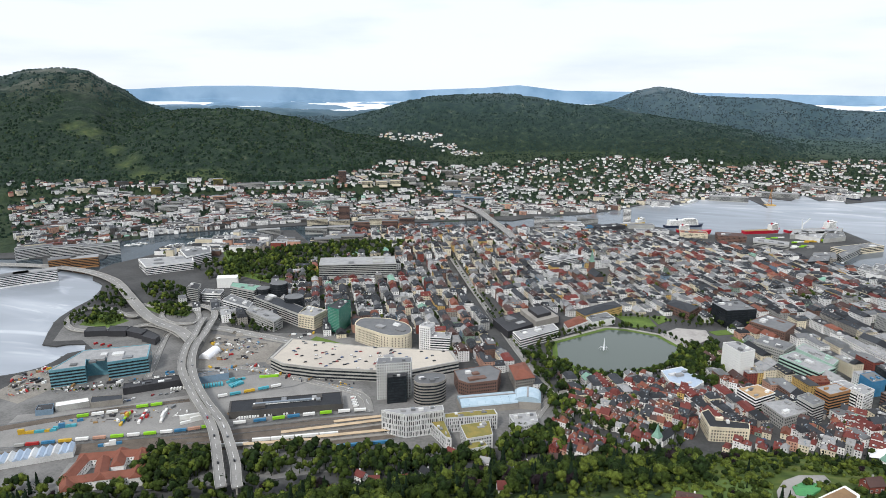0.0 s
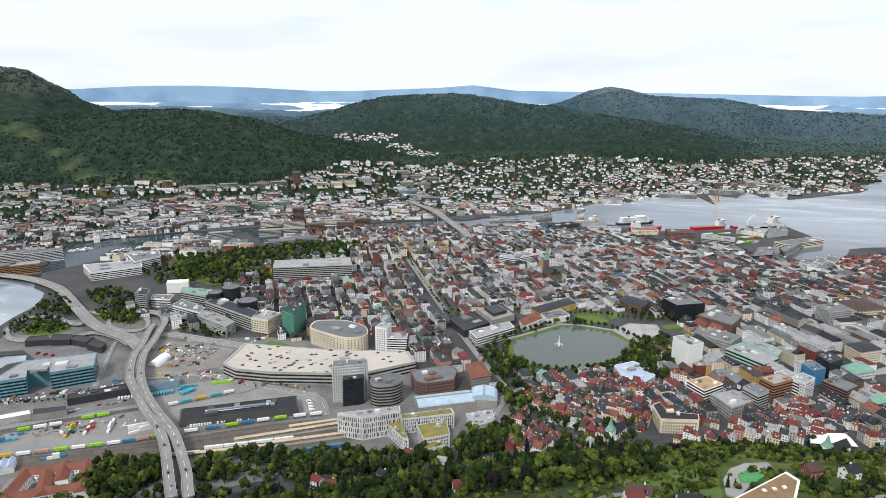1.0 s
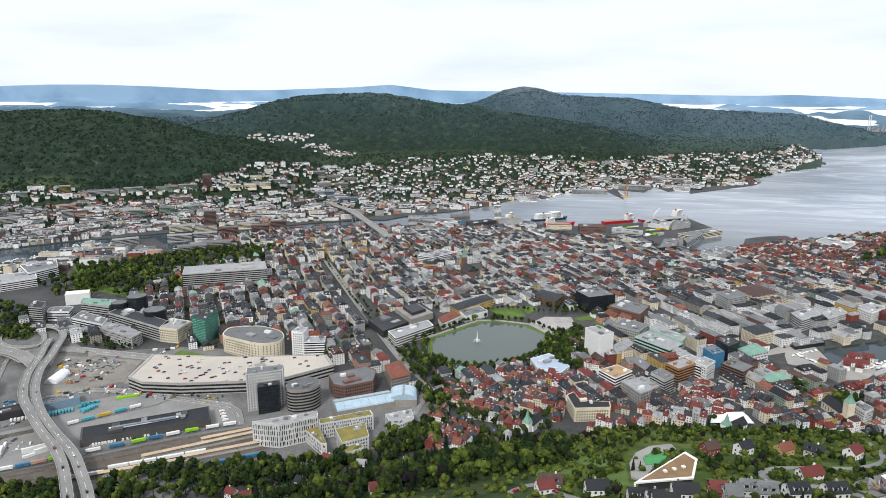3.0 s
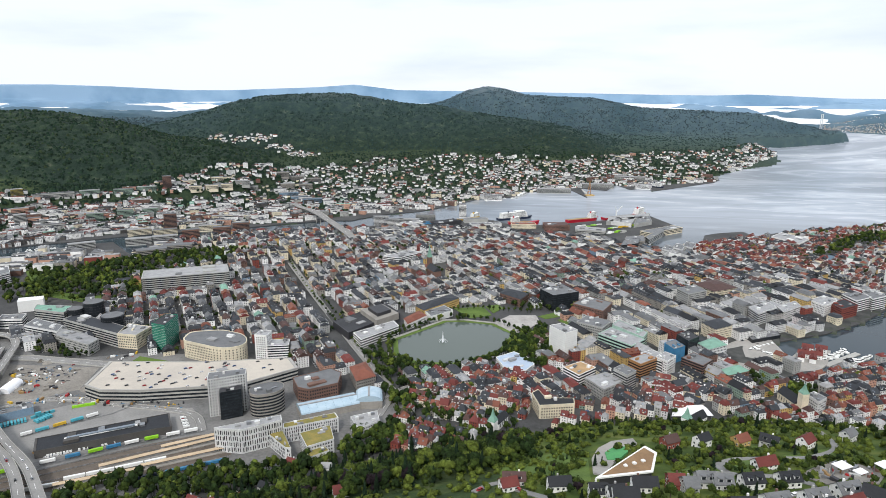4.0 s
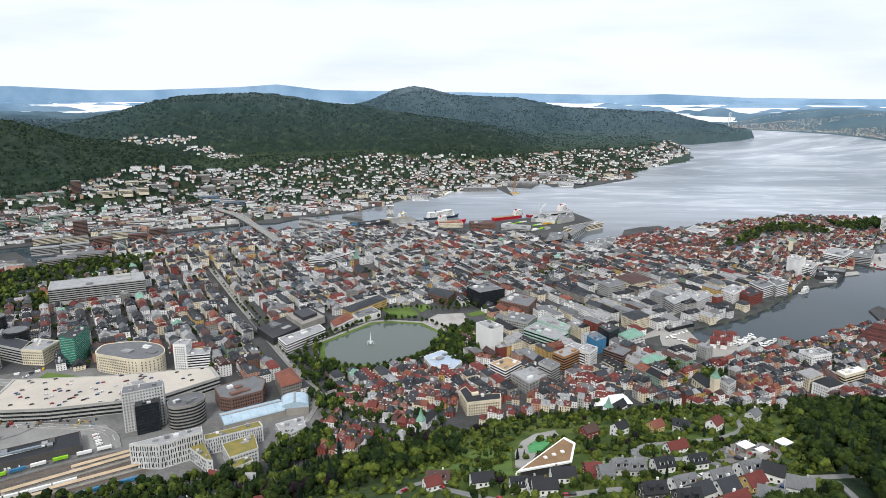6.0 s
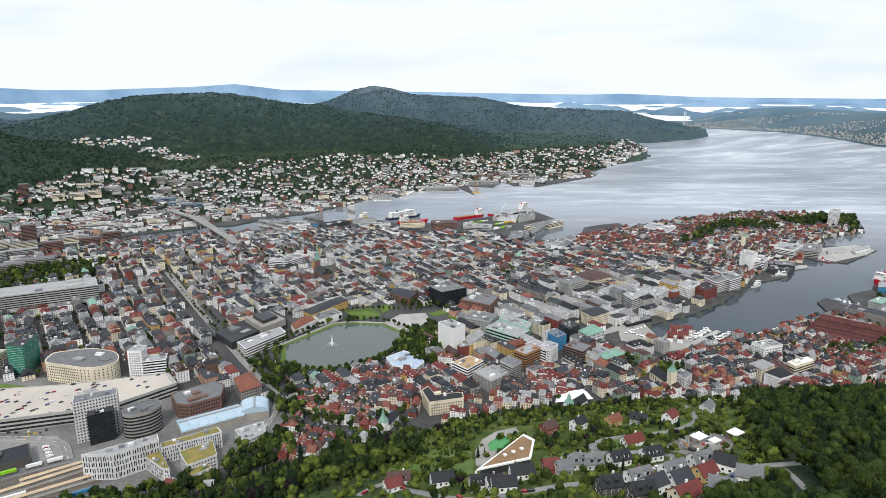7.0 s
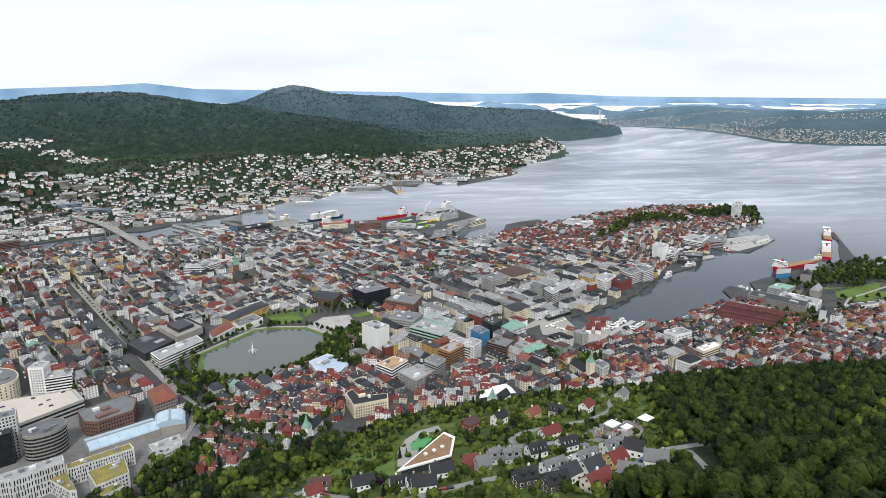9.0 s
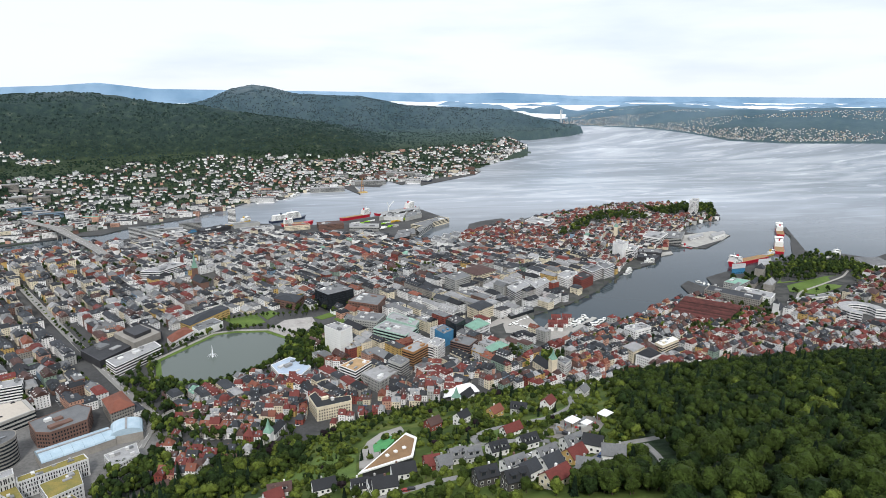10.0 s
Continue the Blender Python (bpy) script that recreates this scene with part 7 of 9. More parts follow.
for x, y in [(-421, 538), (-417, 540), (-413, 541), (-410, 544), (-406, 546), (-396, 552), (-391, 555), (-387, 556), (-380, 561), (-376, 564), (-369, 567), (-366, 570), (-362, 572), (-357, 577), (-353, 579), (-349, 582), (-318, 612), (-314, 607), (-310, 603), (-322, 620), (-550, 556), (-542, 560), (-536, 563), (-532, 568), (-529, 572), (-570, 535), (-566, 536), (-565, 542), (-561, 713), (-543, 701), (-545, 731), (-527, 717), (-524, 734), (-528, 750), (-558, 736)]:
    park(x, y, 2.15, CR.uniform(0.7, 1.1))
parked = 0
for line in ([(-3, 345), (11, 358), (27, 330), (56, 286), (84, 278), (106, 274), (129, 277), (148, 286), (166, 295)], [(139, 234), (156, 245), (174, 256), (197, 272)]):
    for (ax, ay), (bx, by) in zip(line, line[1:]):
        f = CR.random()
        x, y = ax + (bx - ax) * f, ay + (by - ay) * f
        park(x, y, ground(x, y) + 0.55, math.atan2(by - ay, bx - ax))

# old hospital with red roofs round its courts
def range_of(t, line, width, h, wall, roof):
    for (ax, ay), (bx, by) in zip(line, line[1:]):
        l, ang = math.dist((ax, ay), (bx, by)) + width, math.atan2(by - ay, bx - ax)
        o = ((ax + bx) / 2, (ay + by) / 2, 4, ang)
        a = Acc()
        a.box(o, -l / 2, l / 2, -width / 2, width / 2, -6, h, wall)
        body = part("wing", a, t)
        w = Acc()
        for sgn in (-1, 1):
            window_grid(w, o, -l / 2, l / 2, sgn * (width / 2 + 0.06), 0, h, sgn)
        part("glazing", w, body, kind="stuff")
        a = Acc()
        a.gable(o, -l / 2 - 0.5, l / 2 + 0.5, -width / 2 - 0.6, width / 2 + 0.6, h - 0.05, h + 4.5, roof, 2)
        part("roof", a, t)


hosp = [(-482, 373), (-493, 383), (-504, 413)], [(-489, 381), (-466, 396), (-442, 409)], [(-506, 416), (-461, 439)], [(-439, 408), (-460, 439)], [(-467, 395), (-484, 416)], [(-479, 433), (-469, 418)]
t = thing("old_hospital", "white courtyard building with red tile roofs", "building", (*hosp[0][0], 4))
for line in hosp:
    range_of(t, line, 11, 7, WALLS[0], ROOFS[4])
t = thing("tram_depot", "depot with a long blue and white sawtooth roof", "building", (*[(-586, 394)][0], 3))
(ax, ay), (bx, by) = [(-595, 384), (-535, 431)]
for k in range(12):
    f = (k + 0.5) / 12
    a = Acc()
    a.gable((ax + (bx - ax) * f, ay + (by - ay) * f, 2, math.atan2(by - ay, bx - ax) + 1.57), -9, 9, -math.dist((ax, ay), (bx, by)) / 24, math.dist((ax, ay), (bx, by)) / 24, 6, 9, ICE if k % 3 else WALLS[5])
    a.box((ax + (bx - ax) * f, ay + (by - ay) * f, 2, math.atan2(by - ay, bx - ax) + 1.57), -9, 9, -math.dist((ax, ay), (bx, by)) / 24, math.dist((ax, ay), (bx, by)) / 24, -1, 6, WALLS[5])
    part("roof_bay", a, t)


# ---- lake, park, square ----
a = Acc()
ring = [(x, y, 2.62) for x, y in LAKE] + [(*LAKE[0], 2.62)]
a.strip(ring, 7, 0.9, LAWN)
tagged(new("lake_bank", a.mesh("lake_bank")), "mown grass bank round the lake", "lawn", kind="structure")
a = Acc()
a.strip([(x, y, 2.5) for x, y in scaled(LAKE, 1.09)] + [(*scaled(LAKE, 1.09)[0], 2.5)], 6, 0.6, PAVING)
tagged(new("lake_walk", a.mesh("lake_walk")), "pale gravel walk round the lake", "path", kind="structure")
pad("park_lawn", [(-900, 1180), (-829, 1190), (-727, 1172), (-640, 1132), (-612, 1090), (-600, 1010), (-674, 1000), (-780, 1035)], LAWN, "shaded grass under the park trees", 0.5, "lawn")
pad("pale_square", [(23, 945), (50, 906), (70, 913), (96, 953), (92, 985), (50, 981)], mat("pale_granite", (0.42, 0.395, 0.37), (0.27, 0.255, 0.24), 0.85, 0.06, 0.5), "pale granite festival square at the lake", 0.75, "square")
for outline in ([(-42, 1010), (8, 1021), (21, 980), (-14, 964)], [(11, 1023), (32, 1035), (41, 1016), (24, 990)], [(95, 980), (134, 1006), (138, 985), (106, 968)], [(124, 965), (145, 982), (155, 956), (135, 943)], [(-113, 792), (-101, 814), (-84, 788), (-97, 778)]):
    pad("lawn", outline, LAWN, "green lawn in the lakeside park", 0.6 + 0.02 * outline[0][0] / 100, "lawn")
pad("harbour_square", [(322, 853), (385, 902), (424, 902), (423, 854), (352, 798), (321, 817)], PAVING, "wide paved harbour square", 0.15, "square")
fx, fy = [(-51, 862)][0]
t = thing("fountain", "white fountain jets rising from the lake", "fountain", (fx, fy, 2.4))
SPRAY = mat("white_spray", (0.8, 0.82, 0.83), (0.65, 0.68, 0.7), 0.5, 0.6, 3)
a = Acc()
a.tube(fx, fy, 2.4, 14, 1.7, 0.5, SPRAY, 9)
a.tube(fx, fy, 14, 19, 0.5, 0.15, SPRAY, 7)
part("main_jet", a, t)
for k in range(8):
    a = Acc()
    c, s = math.cos(k * 0.785), math.sin(k * 0.785)
    a.strip([(fx + c * r, fy + s * r, 2.4 + 3.4 * (1 - ((r - 3.5) / 3.5) ** 2) + 0.3) for r in (0.3, 1.7, 3.5, 5.2, 6.8)], 0.3, 0.3, SPRAY)
    part("side_jet", a, t)

# ---- bay side: wharf houses, market, church ----
WHARF_TILE = mat("dark_red_tile", (0.1, 0.034, 0.03), (0.045, 0.018, 0.017), 0.8, 0.12, 1.2, 0.15, spread=0.45)
(ax, ay), (bx, by), (cx, cy), (dx, dy) = WHARF
for k in range(13):
    f = (k + 0.5) / 13
    x0, y0, x1, y1 = ax + (dx - ax) * f, ay + (dy - ay) * f, bx + (cx - bx) * f, by + (cy - by) * f
    l, ang = math.dist((x0, y0), (x1, y1)), math.atan2(y1 - y0, x1 - x0)
    o = ((x0 + x1) / 2, (y0 + y1) / 2, 2, ang)
    wd = math.dist((ax, ay), (dx, dy)) / 13 - 0.8
    t = thing("wharf_house", "long dark red timber wharf house with a tiled gable roof", "house", (o[0], o[1], 2), "wharf houses")
    a = Acc()
    a.box(o, -l / 2, l / 2, -wd / 2, wd / 2, -2, 8, WALLS[6])
    part("wall", a, t)
    a = Acc()
    a.gable(o, -l / 2 - 0.5, l / 2 + 0.5, -wd / 2 - 0.4, wd / 2 + 0.4, 7.9, 13, WHARF_TILE)
    part("roof", a, t)
    a = Acc()
    for e in (-1, 1):
        window_grid(a, (o[0], o[1], 2, ang + math.pi / 2), -wd / 2, wd / 2, e * (l / 2 + 0.06), 0, 8, e, 2.4)
    part("glazing", a, t, kind="stuff")
for k, (x, y) in enumerate([(434, 830), (442, 841), (450, 852), (458, 863), (447, 825), (457, 837), (467, 849), (475, 860)]):
    t = thing("market_house", "small white market house with a red gable roof", "house", (x, y, 2), "market houses")
    o = (x, y, 2, radians(62 + (k % 2) * 90))
    a = Acc()
    a.box(o, -7, 7, -4, 4, -2, 6, WALLS[0])
    part("wall", a, t)
    a = Acc()
    a.gable(o, -7.5, 7.5, -4.5, 4.5, 5.9, 10.5, ROOFS[0])
    part("roof", a, t)
    a = Acc()
    for e in (-1, 1):
        window_grid(a, o, -7, 7, e * 4.06, 0, 6, e, 2.2)
    part("glazing", a, t, kind="stuff")


def church(x, y, deg, l, w, h, tower, spire, words, wall, roof, cap):
    t = thing("church", words, "church", (x, y, 2))
    o = (x, y, max(2, ground(x, y)), radians(deg))
    a = Acc()
    a.box(o, -l / 2, l / 2, -w / 2, w / 2, -2, h, wall)
    part("nave", a, t)
    a = Acc()
    a.gable(o, -l / 2 - 0.5, l / 2 + 0.5, -w / 2 - 0.5, w / 2 + 0.5, h - 0.05, h + w * 0.55, roof)
    part("roof", a, t)
    a = Acc()
    a.box(o, -l / 2 - 8, -l / 2, -4, 4, -2, tower, wall)
    tw = part("tower", a, t)
    a = Acc()
    a.box(o, -l / 2 - 8.4, -l / 2 + 0.4, -4.4, 4.4, tower, tower + spire * 0.35, cap, 2.2)
    a.box(o, -l / 2 - 6, -l / 2 - 2, -2, 2, tower + spire * 0.35, tower + spire, cap, 1.9)
    part("spire", a, tw, "green copper spire")
    a = Acc()
    for e in (-1, 1):
        window_grid(a, o, -l / 2, l / 2, e * (w / 2 + 0.06), 1, h, e, 4.5, 1.2, h * 0.55, h)
    part("glazing", a, t, kind="stuff")


church(*[(360, 698)][0], 100, 30, 14, 9, 24, 12, "stone church with a green copper tower cap", WALLS[1], ROOFS[5], ROOFS[6])
church(*[(23, 630)][0], 60, 22, 10, 7, 12, 14, "small white chapel with a green spire", WALLS[0], ROOFS[5], ROOFS[6])
church(*[(-87, 1193)][0], -62, 34, 16, 14, 34, 26, "red brick church with a tall spire on the height", WALLS[4], ROOFS[1], ROOFS[6])
church(*[(233, 640)][0], 40, 26, 12, 9, 15, 12, "white church with a green dome cap", WALLS[0], ROOFS[5], ROOFS[6])
church(*[(820, 795)][0], 35, 26, 12, 9, 22, 8, "pale stone church with square towers", WALLS[5], ROOFS[1], ROOFS[1])
church(*[(832, 1305)][0], 48, 26, 14, 9, 30, 10, "pale church tower with a green cap on the point", WALLS[1], ROOFS[1], ROOFS[6])

# fortress lawn with its hall and tower
pad("fortress_lawn", [(947, 907), (1042, 919), (1122, 910), (1018, 860), (958, 849), (925, 878)], LAWN, "bright green fortress lawn", 0.6, "lawn")
a = Acc()
a.strip(drape([(905, 842), (940, 868), (985, 880), (1040, 893), (1075, 905), (1120, 935)], 1.0), 4, 0.5, PAVING)
tagged(new("lawn_path", a.mesh("lawn_path")), "pale gravel path over the fortress lawn", "path", kind="structure")
pad("fortress_bank", [(942, 926), (1018, 985), (1137, 1033), (1175, 985), (1113, 916), (1014, 913)], LAWN, "grassy fortress ramparts", 0.4, "lawn")
for px, l, w, h, roof, words in (([(894, 894)][0], 30, 14, 16, ROOFS[2], "medieval stone hall with a steep roof"), ([(930, 958)][0], 16, 15, 24, ROOFS[1], "square stone fortress tower"), ([(896, 932)][0], 40, 10, 8, ROOFS[1], "long stone fortress range"), ([(826, 902)][0], 50, 12, 10, ROOFS[7], "long grey quay range by the fortress")):
    t = thing("fortress_building", words, "building", (px[0], px[1], 3))
    o = (px[0], px[1], max(2, ground(*px)), radians(35))
    a = Acc()
    a.box(o, -l / 2, l / 2, -w / 2, w / 2, -3, h, WALLS[8])
    part("wall", a, t)
    a = Acc()
    a.gable(o, -l / 2 - 0.4, l / 2 + 0.4, -w / 2 - 0.4, w / 2 + 0.4, h - 0.05, h + w * 0.55, roof, 3)
    part("roof", a, t)
    a = Acc()
    for e in (-1, 1):
        window_grid(a, o, -l / 2, l / 2, e * (w / 2 + 0.06), 0, h, e, 4)
    part("glazing", a, t, kind="stuff")
# curved white office ring
t = thing("ring_office", "white curved office ring in the old town", "office", (*[(941, 748)][0], 3))
cx, cy = [(936, 744)][0]
for k in range(9):
    a = Acc()
    f0 = -0.6 + k * 0.5
    a.prism([(cx + r * math.cos(g), cy + r * math.sin(g)) for r, g in ((34, f0), (34, f0 + 0.49), (20, f0 + 0.49), (20, f0))], 0, 17, WALLS[0], ROOFS[2])
    seg = part("segment", a, t)
    a = Acc()
    for z in (5, 9, 13):
        edge_quads(a, [(cx + r * math.cos(g), cy + r * math.sin(g)) for r, g in ((34, f0), (34, f0 + 0.49), (20, f0 + 0.49), (20, f0))], z, z + 1.8, GLASS)
    part("window_band", a, seg)


pad("pier_deck", [(1035, 1336), (1149, 1361), (1153, 1305), (1100, 1268), (988, 1220), (973, 1253)], CONCRETE, "pale concrete pier deck", 0.12, "pier")
pad("pier_deck", [(817, 1189), (910, 1202), (901, 1183), (801, 1154)], CONCRETE, "pale concrete pier deck", 0.12, "pier")
for box, h, tone, words in (([(1088, 1296), (1146, 1320), (1133, 1297), (1074, 1268)], 9, WHITE, "white pier terminal"), ([(826, 1202), (880, 1209), (871, 1190), (815, 1179)], 6, WALLS[3], "grey shed on the pier"), ([(1031, 1304), (1085, 1322), (1072, 1300), (1015, 1277)], 5, WALLS[5], "pale grey shed on the pier"),
                            ([(908, 1006), (939, 1006), (964, 1033), (935, 1037)], 11, BLUE, "blue clad quay building"), ([(976, 1013), (1016, 1020), (1048, 1056), (1016, 1055)], 10, WALLS[8], "stone quay store")):
    t = thing("quay_shed", words + " with a flat roof", "building", (*box[0], 2))
    a = Acc()
    a.prism(box, 1.5, 2 + h, tone)
    part("wall", a, t)
    a = Acc()
    a.prism(scaled(box, 1.03), 2 + h, 2.5 + h, ROOFS[2])
    part("roof", a, t)
    a = Acc()
    edge_windows(a, box if sum(p[0] * q[1] - p[1] * q[0] for p, q in zip(box, box[1:] + box[:1])) > 0 else box[::-1], 3.2, 4.8, 4, 2.2, GLASS)
    part("glazing", a, t, kind="stuff")
# ---- ships and boats ----
def hull_mesh(acc, o, l, b, z0, z1, paint, bow=0.22):
    """A ship's hull with a raked, pointed bow along local +x."""
    sec = ((-0.5, 0.9), (-0.42, 1.0), (0.5 - bow, 1.0), (0.5 - bow * 0.45, 0.72), (0.5, 0.03))
    v = []
    for i, (f, k) in enumerate(sec):
        sheer = (z1 - z0) * (0.35 if i == 4 else 0.18 if i == 3 else 0)
        for y, z in ((-0.42, z0), (-0.5, z1 + sheer), (0.5, z1 + sheer), (0.42, z0)):
            v.append((f * l - (0.04 * l if z == z0 and i == 4 else 0), y * b * k, z))
    f = []
    for i in range(4):
        p, q = 4 * i, 4 * i + 4
        f += [(p, q, q + 1, p + 1), (p + 1, q + 1, q + 2, p + 2), (p + 2, q + 2, q + 3, p + 3), (p + 3, q + 3, q, p)]
    f += [(0, 1, 2, 3), (19, 18, 17, 16)]
    acc.add(place(o, v), f, paint)


def ship(name, line, b, hull, words, house=0.25, forward=True, decks=4, deck_paint=None, crane=False, cat="ship", freeboard=6.0):
    """line: stern and bow on the water."""
    (ax, ay), (bx, by) = line
    l, ang = math.dist(*line), math.atan2(by - ay, bx - ax)
    o = ((ax + bx) / 2, (ay + by) / 2, 0, ang)
    t = thing(name, words, cat, (o[0], o[1], 0))
    a = Acc()
    hull_mesh(a, o, l, b, -1.5, freeboard, hull)
    h = part("hull", a, t)
    a = Acc()
    a.box(o, -0.48 * l, 0.2 * l, -0.46 * b, 0.46 * b, freeboard, freeboard + 0.25, deck_paint or ROOFS[2])
    part("deck", a, h)
    x0 = (0.42 - house if forward else -0.42) * l
    for k in range(decks):
        a = Acc()
        a.box(o, x0 + k * 0.004 * l, x0 + house * l - k * 0.008 * l, -0.44 * b + k * 0.2, 0.44 * b - k * 0.2, freeboard + 2.8 * k, freeboard + 2.8 * (k + 1) - 0.25, WHITE)
        d = part("superstructure", a, t)
        a = Acc()
        for sgn in (-1, 1):
            y = sgn * (0.44 * b - k * 0.2 + 0.08)
            p = [(x0 + l * 0.02 + k * 0.004 * l, y, freeboard + 2.8 * k + 1.1), (x0 + house * l * 0.95 - k * 0.008 * l, y, freeboard + 2.8 * k + 1.1), (x0 + house * l * 0.95 - k * 0.008 * l, y, freeboard + 2.8 * k + 1.9), (x0 + l * 0.02 + k * 0.004 * l, y, freeboard + 2.8 * k + 1.9)]
            a.panel(o, p if sgn < 0 else p[::-1], GLASS)
        part("window_band", a, d)
    a = Acc()
    zb = freeboard + 2.8 * decks
    a.box(o, x0 + house * l * 0.55, x0 + house * l * 0.92, -0.47 * b, 0.47 * b, zb - 0.3, zb + 0.7, WHITE)
    a.box(o, x0 + house * l * 0.57, x0 + house * l * 0.9, -0.45 * b, 0.45 * b, zb + 0.7, zb + 2.1, GLASS)
    a.box(o, x0 + house * l * 0.55, x0 + house * l * 0.92, -0.47 * b, 0.47 * b, zb + 2.1, zb + 2.6, WHITE)
    part("wheelhouse", a, t)
    a = Acc()
    fx = x0 + house * l * (0.25 if forward else 0.3)
    a.box(o, fx - 1.6, fx + 1.6, -1.6, 1.6, freeboard + 2.8 * decks - 0.3, freeboard + 2.8 * decks + 4.5, hull)
    part("funnel", a, t)
    a = Acc()
    mx = place(o, [(x0 + house * l * 0.7, 0, 0)])[0]
    a.tube(mx[0], mx[1], freeboard + 2.8 * decks - 0.3, freeboard + 2.8 * decks + 9, 0.35, 0.12, WHITE, 6)
    part("mast", a, t)
    if crane:
        cx, cy, _ = place(o, [(-0.2 * l, 0, 0)])[0]
        a = Acc()
        a.tube(cx, cy, freeboard, freeboard + 14, 1.5, 1.2, WHITE, 8)
        part("crane_post", a, t)
        for sgn in (-1, 1):
            p = place(o, [(-0.2 * l, sgn * 0.6, freeboard + 13), (-0.2 * l + sgn * 14 + 8, sgn * 1.5, freeboard + 29)])
            a = Acc()
            a.strip(p, 1.6, 1.6, WHITE)
            part("crane_boom", a, t)
    return t


ship("supply_ship", [(79, 1727), (165, 1741)], 17, HULL_RED, "red offshore supply ship with white bridge", 0.28, False, 4, OAK, freeboard=8)
ship("supply_ship", [(243, 1766), (336, 1815)], 17, HULL_RED, "red offshore supply ship with white bridge", 0.22, True, 5, OAK, freeboard=8)
ship("construction_ship", [(352, 1818), (492, 1899)], 21, HULL_RED, "red offshore construction ship with white crane", 0.18, True, 6, None, True)
ship("car_ferry", [(52, 1786), (152, 1835)], 20, HULL_BLUE, "white and dark blue car ferry at the quay", 0.75, False, 5)
ship("research_ship", [(-59, 1765), (2, 1826)], 14, YELLOW, "yellow-cream research ship with a mast", 0.3, True, 3)
ship("supply_ship", [(1068, 1094), (946, 1062)], 20, HULL_RED, "red offshore ship moored by the fortress", 0.2, True, 4, OAK, freeboard=7.5)
ship("tug", [(1082, 1112), (1120, 1124)], 10, YELLOW, "small yellow tug beside the red ship", 0.4, True, 2, freeboard=3)
ship("passenger_ferry", [(1270, 1262), (1340, 1346)], 18, HULL_RED, "white ship with dark red hull moored at the pier", 0.5, True, 4, OAK)
ship("passenger_ferry", [(1130, 1118), (1212, 1210)], 20, HULL_RED, "white ship with dark red hull moored at the pier", 0.5, True, 4, OAK)
ship("harbour_boat", [(978, 1219), (962, 1241)], 7, HULL_RED, "small red boat by the jetty", 0.4, True, 1, cat="boat", freeboard=2.2)
ship("harbour_boat", [(494, 956), (520, 971)], 7, WHITE, "white harbour ferry by the market quay", 0.6, True, 2, cat="boat", freeboard=2)
ship("harbour_boat", [(707, 1067), (731, 1081)], 7, WHITE, "white catamaran at the quay", 0.6, True, 2, cat="boat", freeboard=2)
ship("harbour_boat", [(782, 1130), (822, 1132)], 7, WHITE, "white catamaran at the quay", 0.6, True, 2, cat="boat", freeboard=2)
ship("supply_ship", [(1196, 1060), (1239, 1063)], 13, WHITE, "white and red ship at the north pier", 0.4, True, 3)
ship("harbour_boat", [(111, 2171), (169, 2273)], 12, WHITE, "white boat at the far quay", 0.5, True, 2, cat="boat", freeboard=3)
ship("coaster", [(604, 2553), (698, 2460)], 20, HULL_BLUE, "grey coaster in the far shipyard", 0.3, True, 4)

BR = random.Random(9)
proto = thing("motor_boat", "small white motor boat at its mooring", "boat", (0, 0, 0), "motor boats")
a = Acc()
hull_mesh(a, (0, 0, 0, 0), 9, 3, -0.4, 1.1, WHITE, 0.35)
part("hull", a, proto)
a = Acc()
a.box((0, 0, 0, 0), -2, 1.8, -1.1, 1.1, 1.1, 2.6, WHITE, 0.3)
a.box((0, 0, 0, 0), -1.9, 1.9, -1.14, 1.14, 1.6, 2.1, GLASS, 0.1)
part("cabin", a, proto)
spots = []
for line, n in (([(464, 832), (514, 870)], 11), ([(478, 808), (536, 850)], 11), ([(540, 822), (590, 842)], 6), ([(386, 868), (404, 838)], 5), ([(449, 781), (490, 802)], 9), ([(467, 804), (508, 834)], 8), ([(402, 852), (425, 821)], 6), ([(397, 874), (377, 860)], 4), ([(503, 808), (580, 837)], 8), ([(594, 844), (703, 893)], 8), ([(421, 886), (397, 874)], 4), ([(-1033, 1225), (-990, 1283)], 8),
                ([(-1016, 1342), (-963, 1374)], 8), ([(-1051, 1189), (-1036, 1218)], 4), ([(813, 984), (822, 962)], 3), ([(15, 2117), (94, 2177)], 6), ([(-1154, 1161), (-1121, 1196)], 6)):
    for i in range(n):
        f = (i + BR.uniform(0.2, 0.8)) / n
        spots.append((line[0][0] + (line[1][0] - line[0][0]) * f, line[0][1] + (line[1][1] - line[0][1]) * f))
for i, (x, y) in enumerate(spots):
    m = Matrix.Translation((x, y, 0)) @ Matrix.Rotation(BR.uniform(0, 3.1), 4, "Z") @ Matrix.Scale(BR.uniform(0.8, 1.5), 4)
    if i == 0:
        proto.matrix_basis = m
    else:
        copy_thing(proto, m)

# ---- bridge, docks and far quays ----
flyover("sound_bridge", raised([(-243, 1330), (-300, 1451)], [16, 24]) + raised([(-381, 1594), (-464, 1741), (-529, 1842)], [29, 28, 22]) + raised([(-590, 1959)], [16]), 18, "long concrete road bridge over the sound")
(ax, ay), (bx, by) = [(-371, 1620), (-521, 1860)]
t = thing("bridge_arch", "concrete arch under the bridge deck", "bridge", (ax, ay, 2))
for off in (-6, 6):
    a = Acc()
    a.strip([(ax + (bx - ax) * k / 12 + off, ay + (by - ay) * k / 12, 2 + 23 * (1 - (k / 6 - 1) ** 2)) for k in range(13)], 2, 1.5, CONCRETE)
    part("rib", a, t)
DR = random.Random(17)
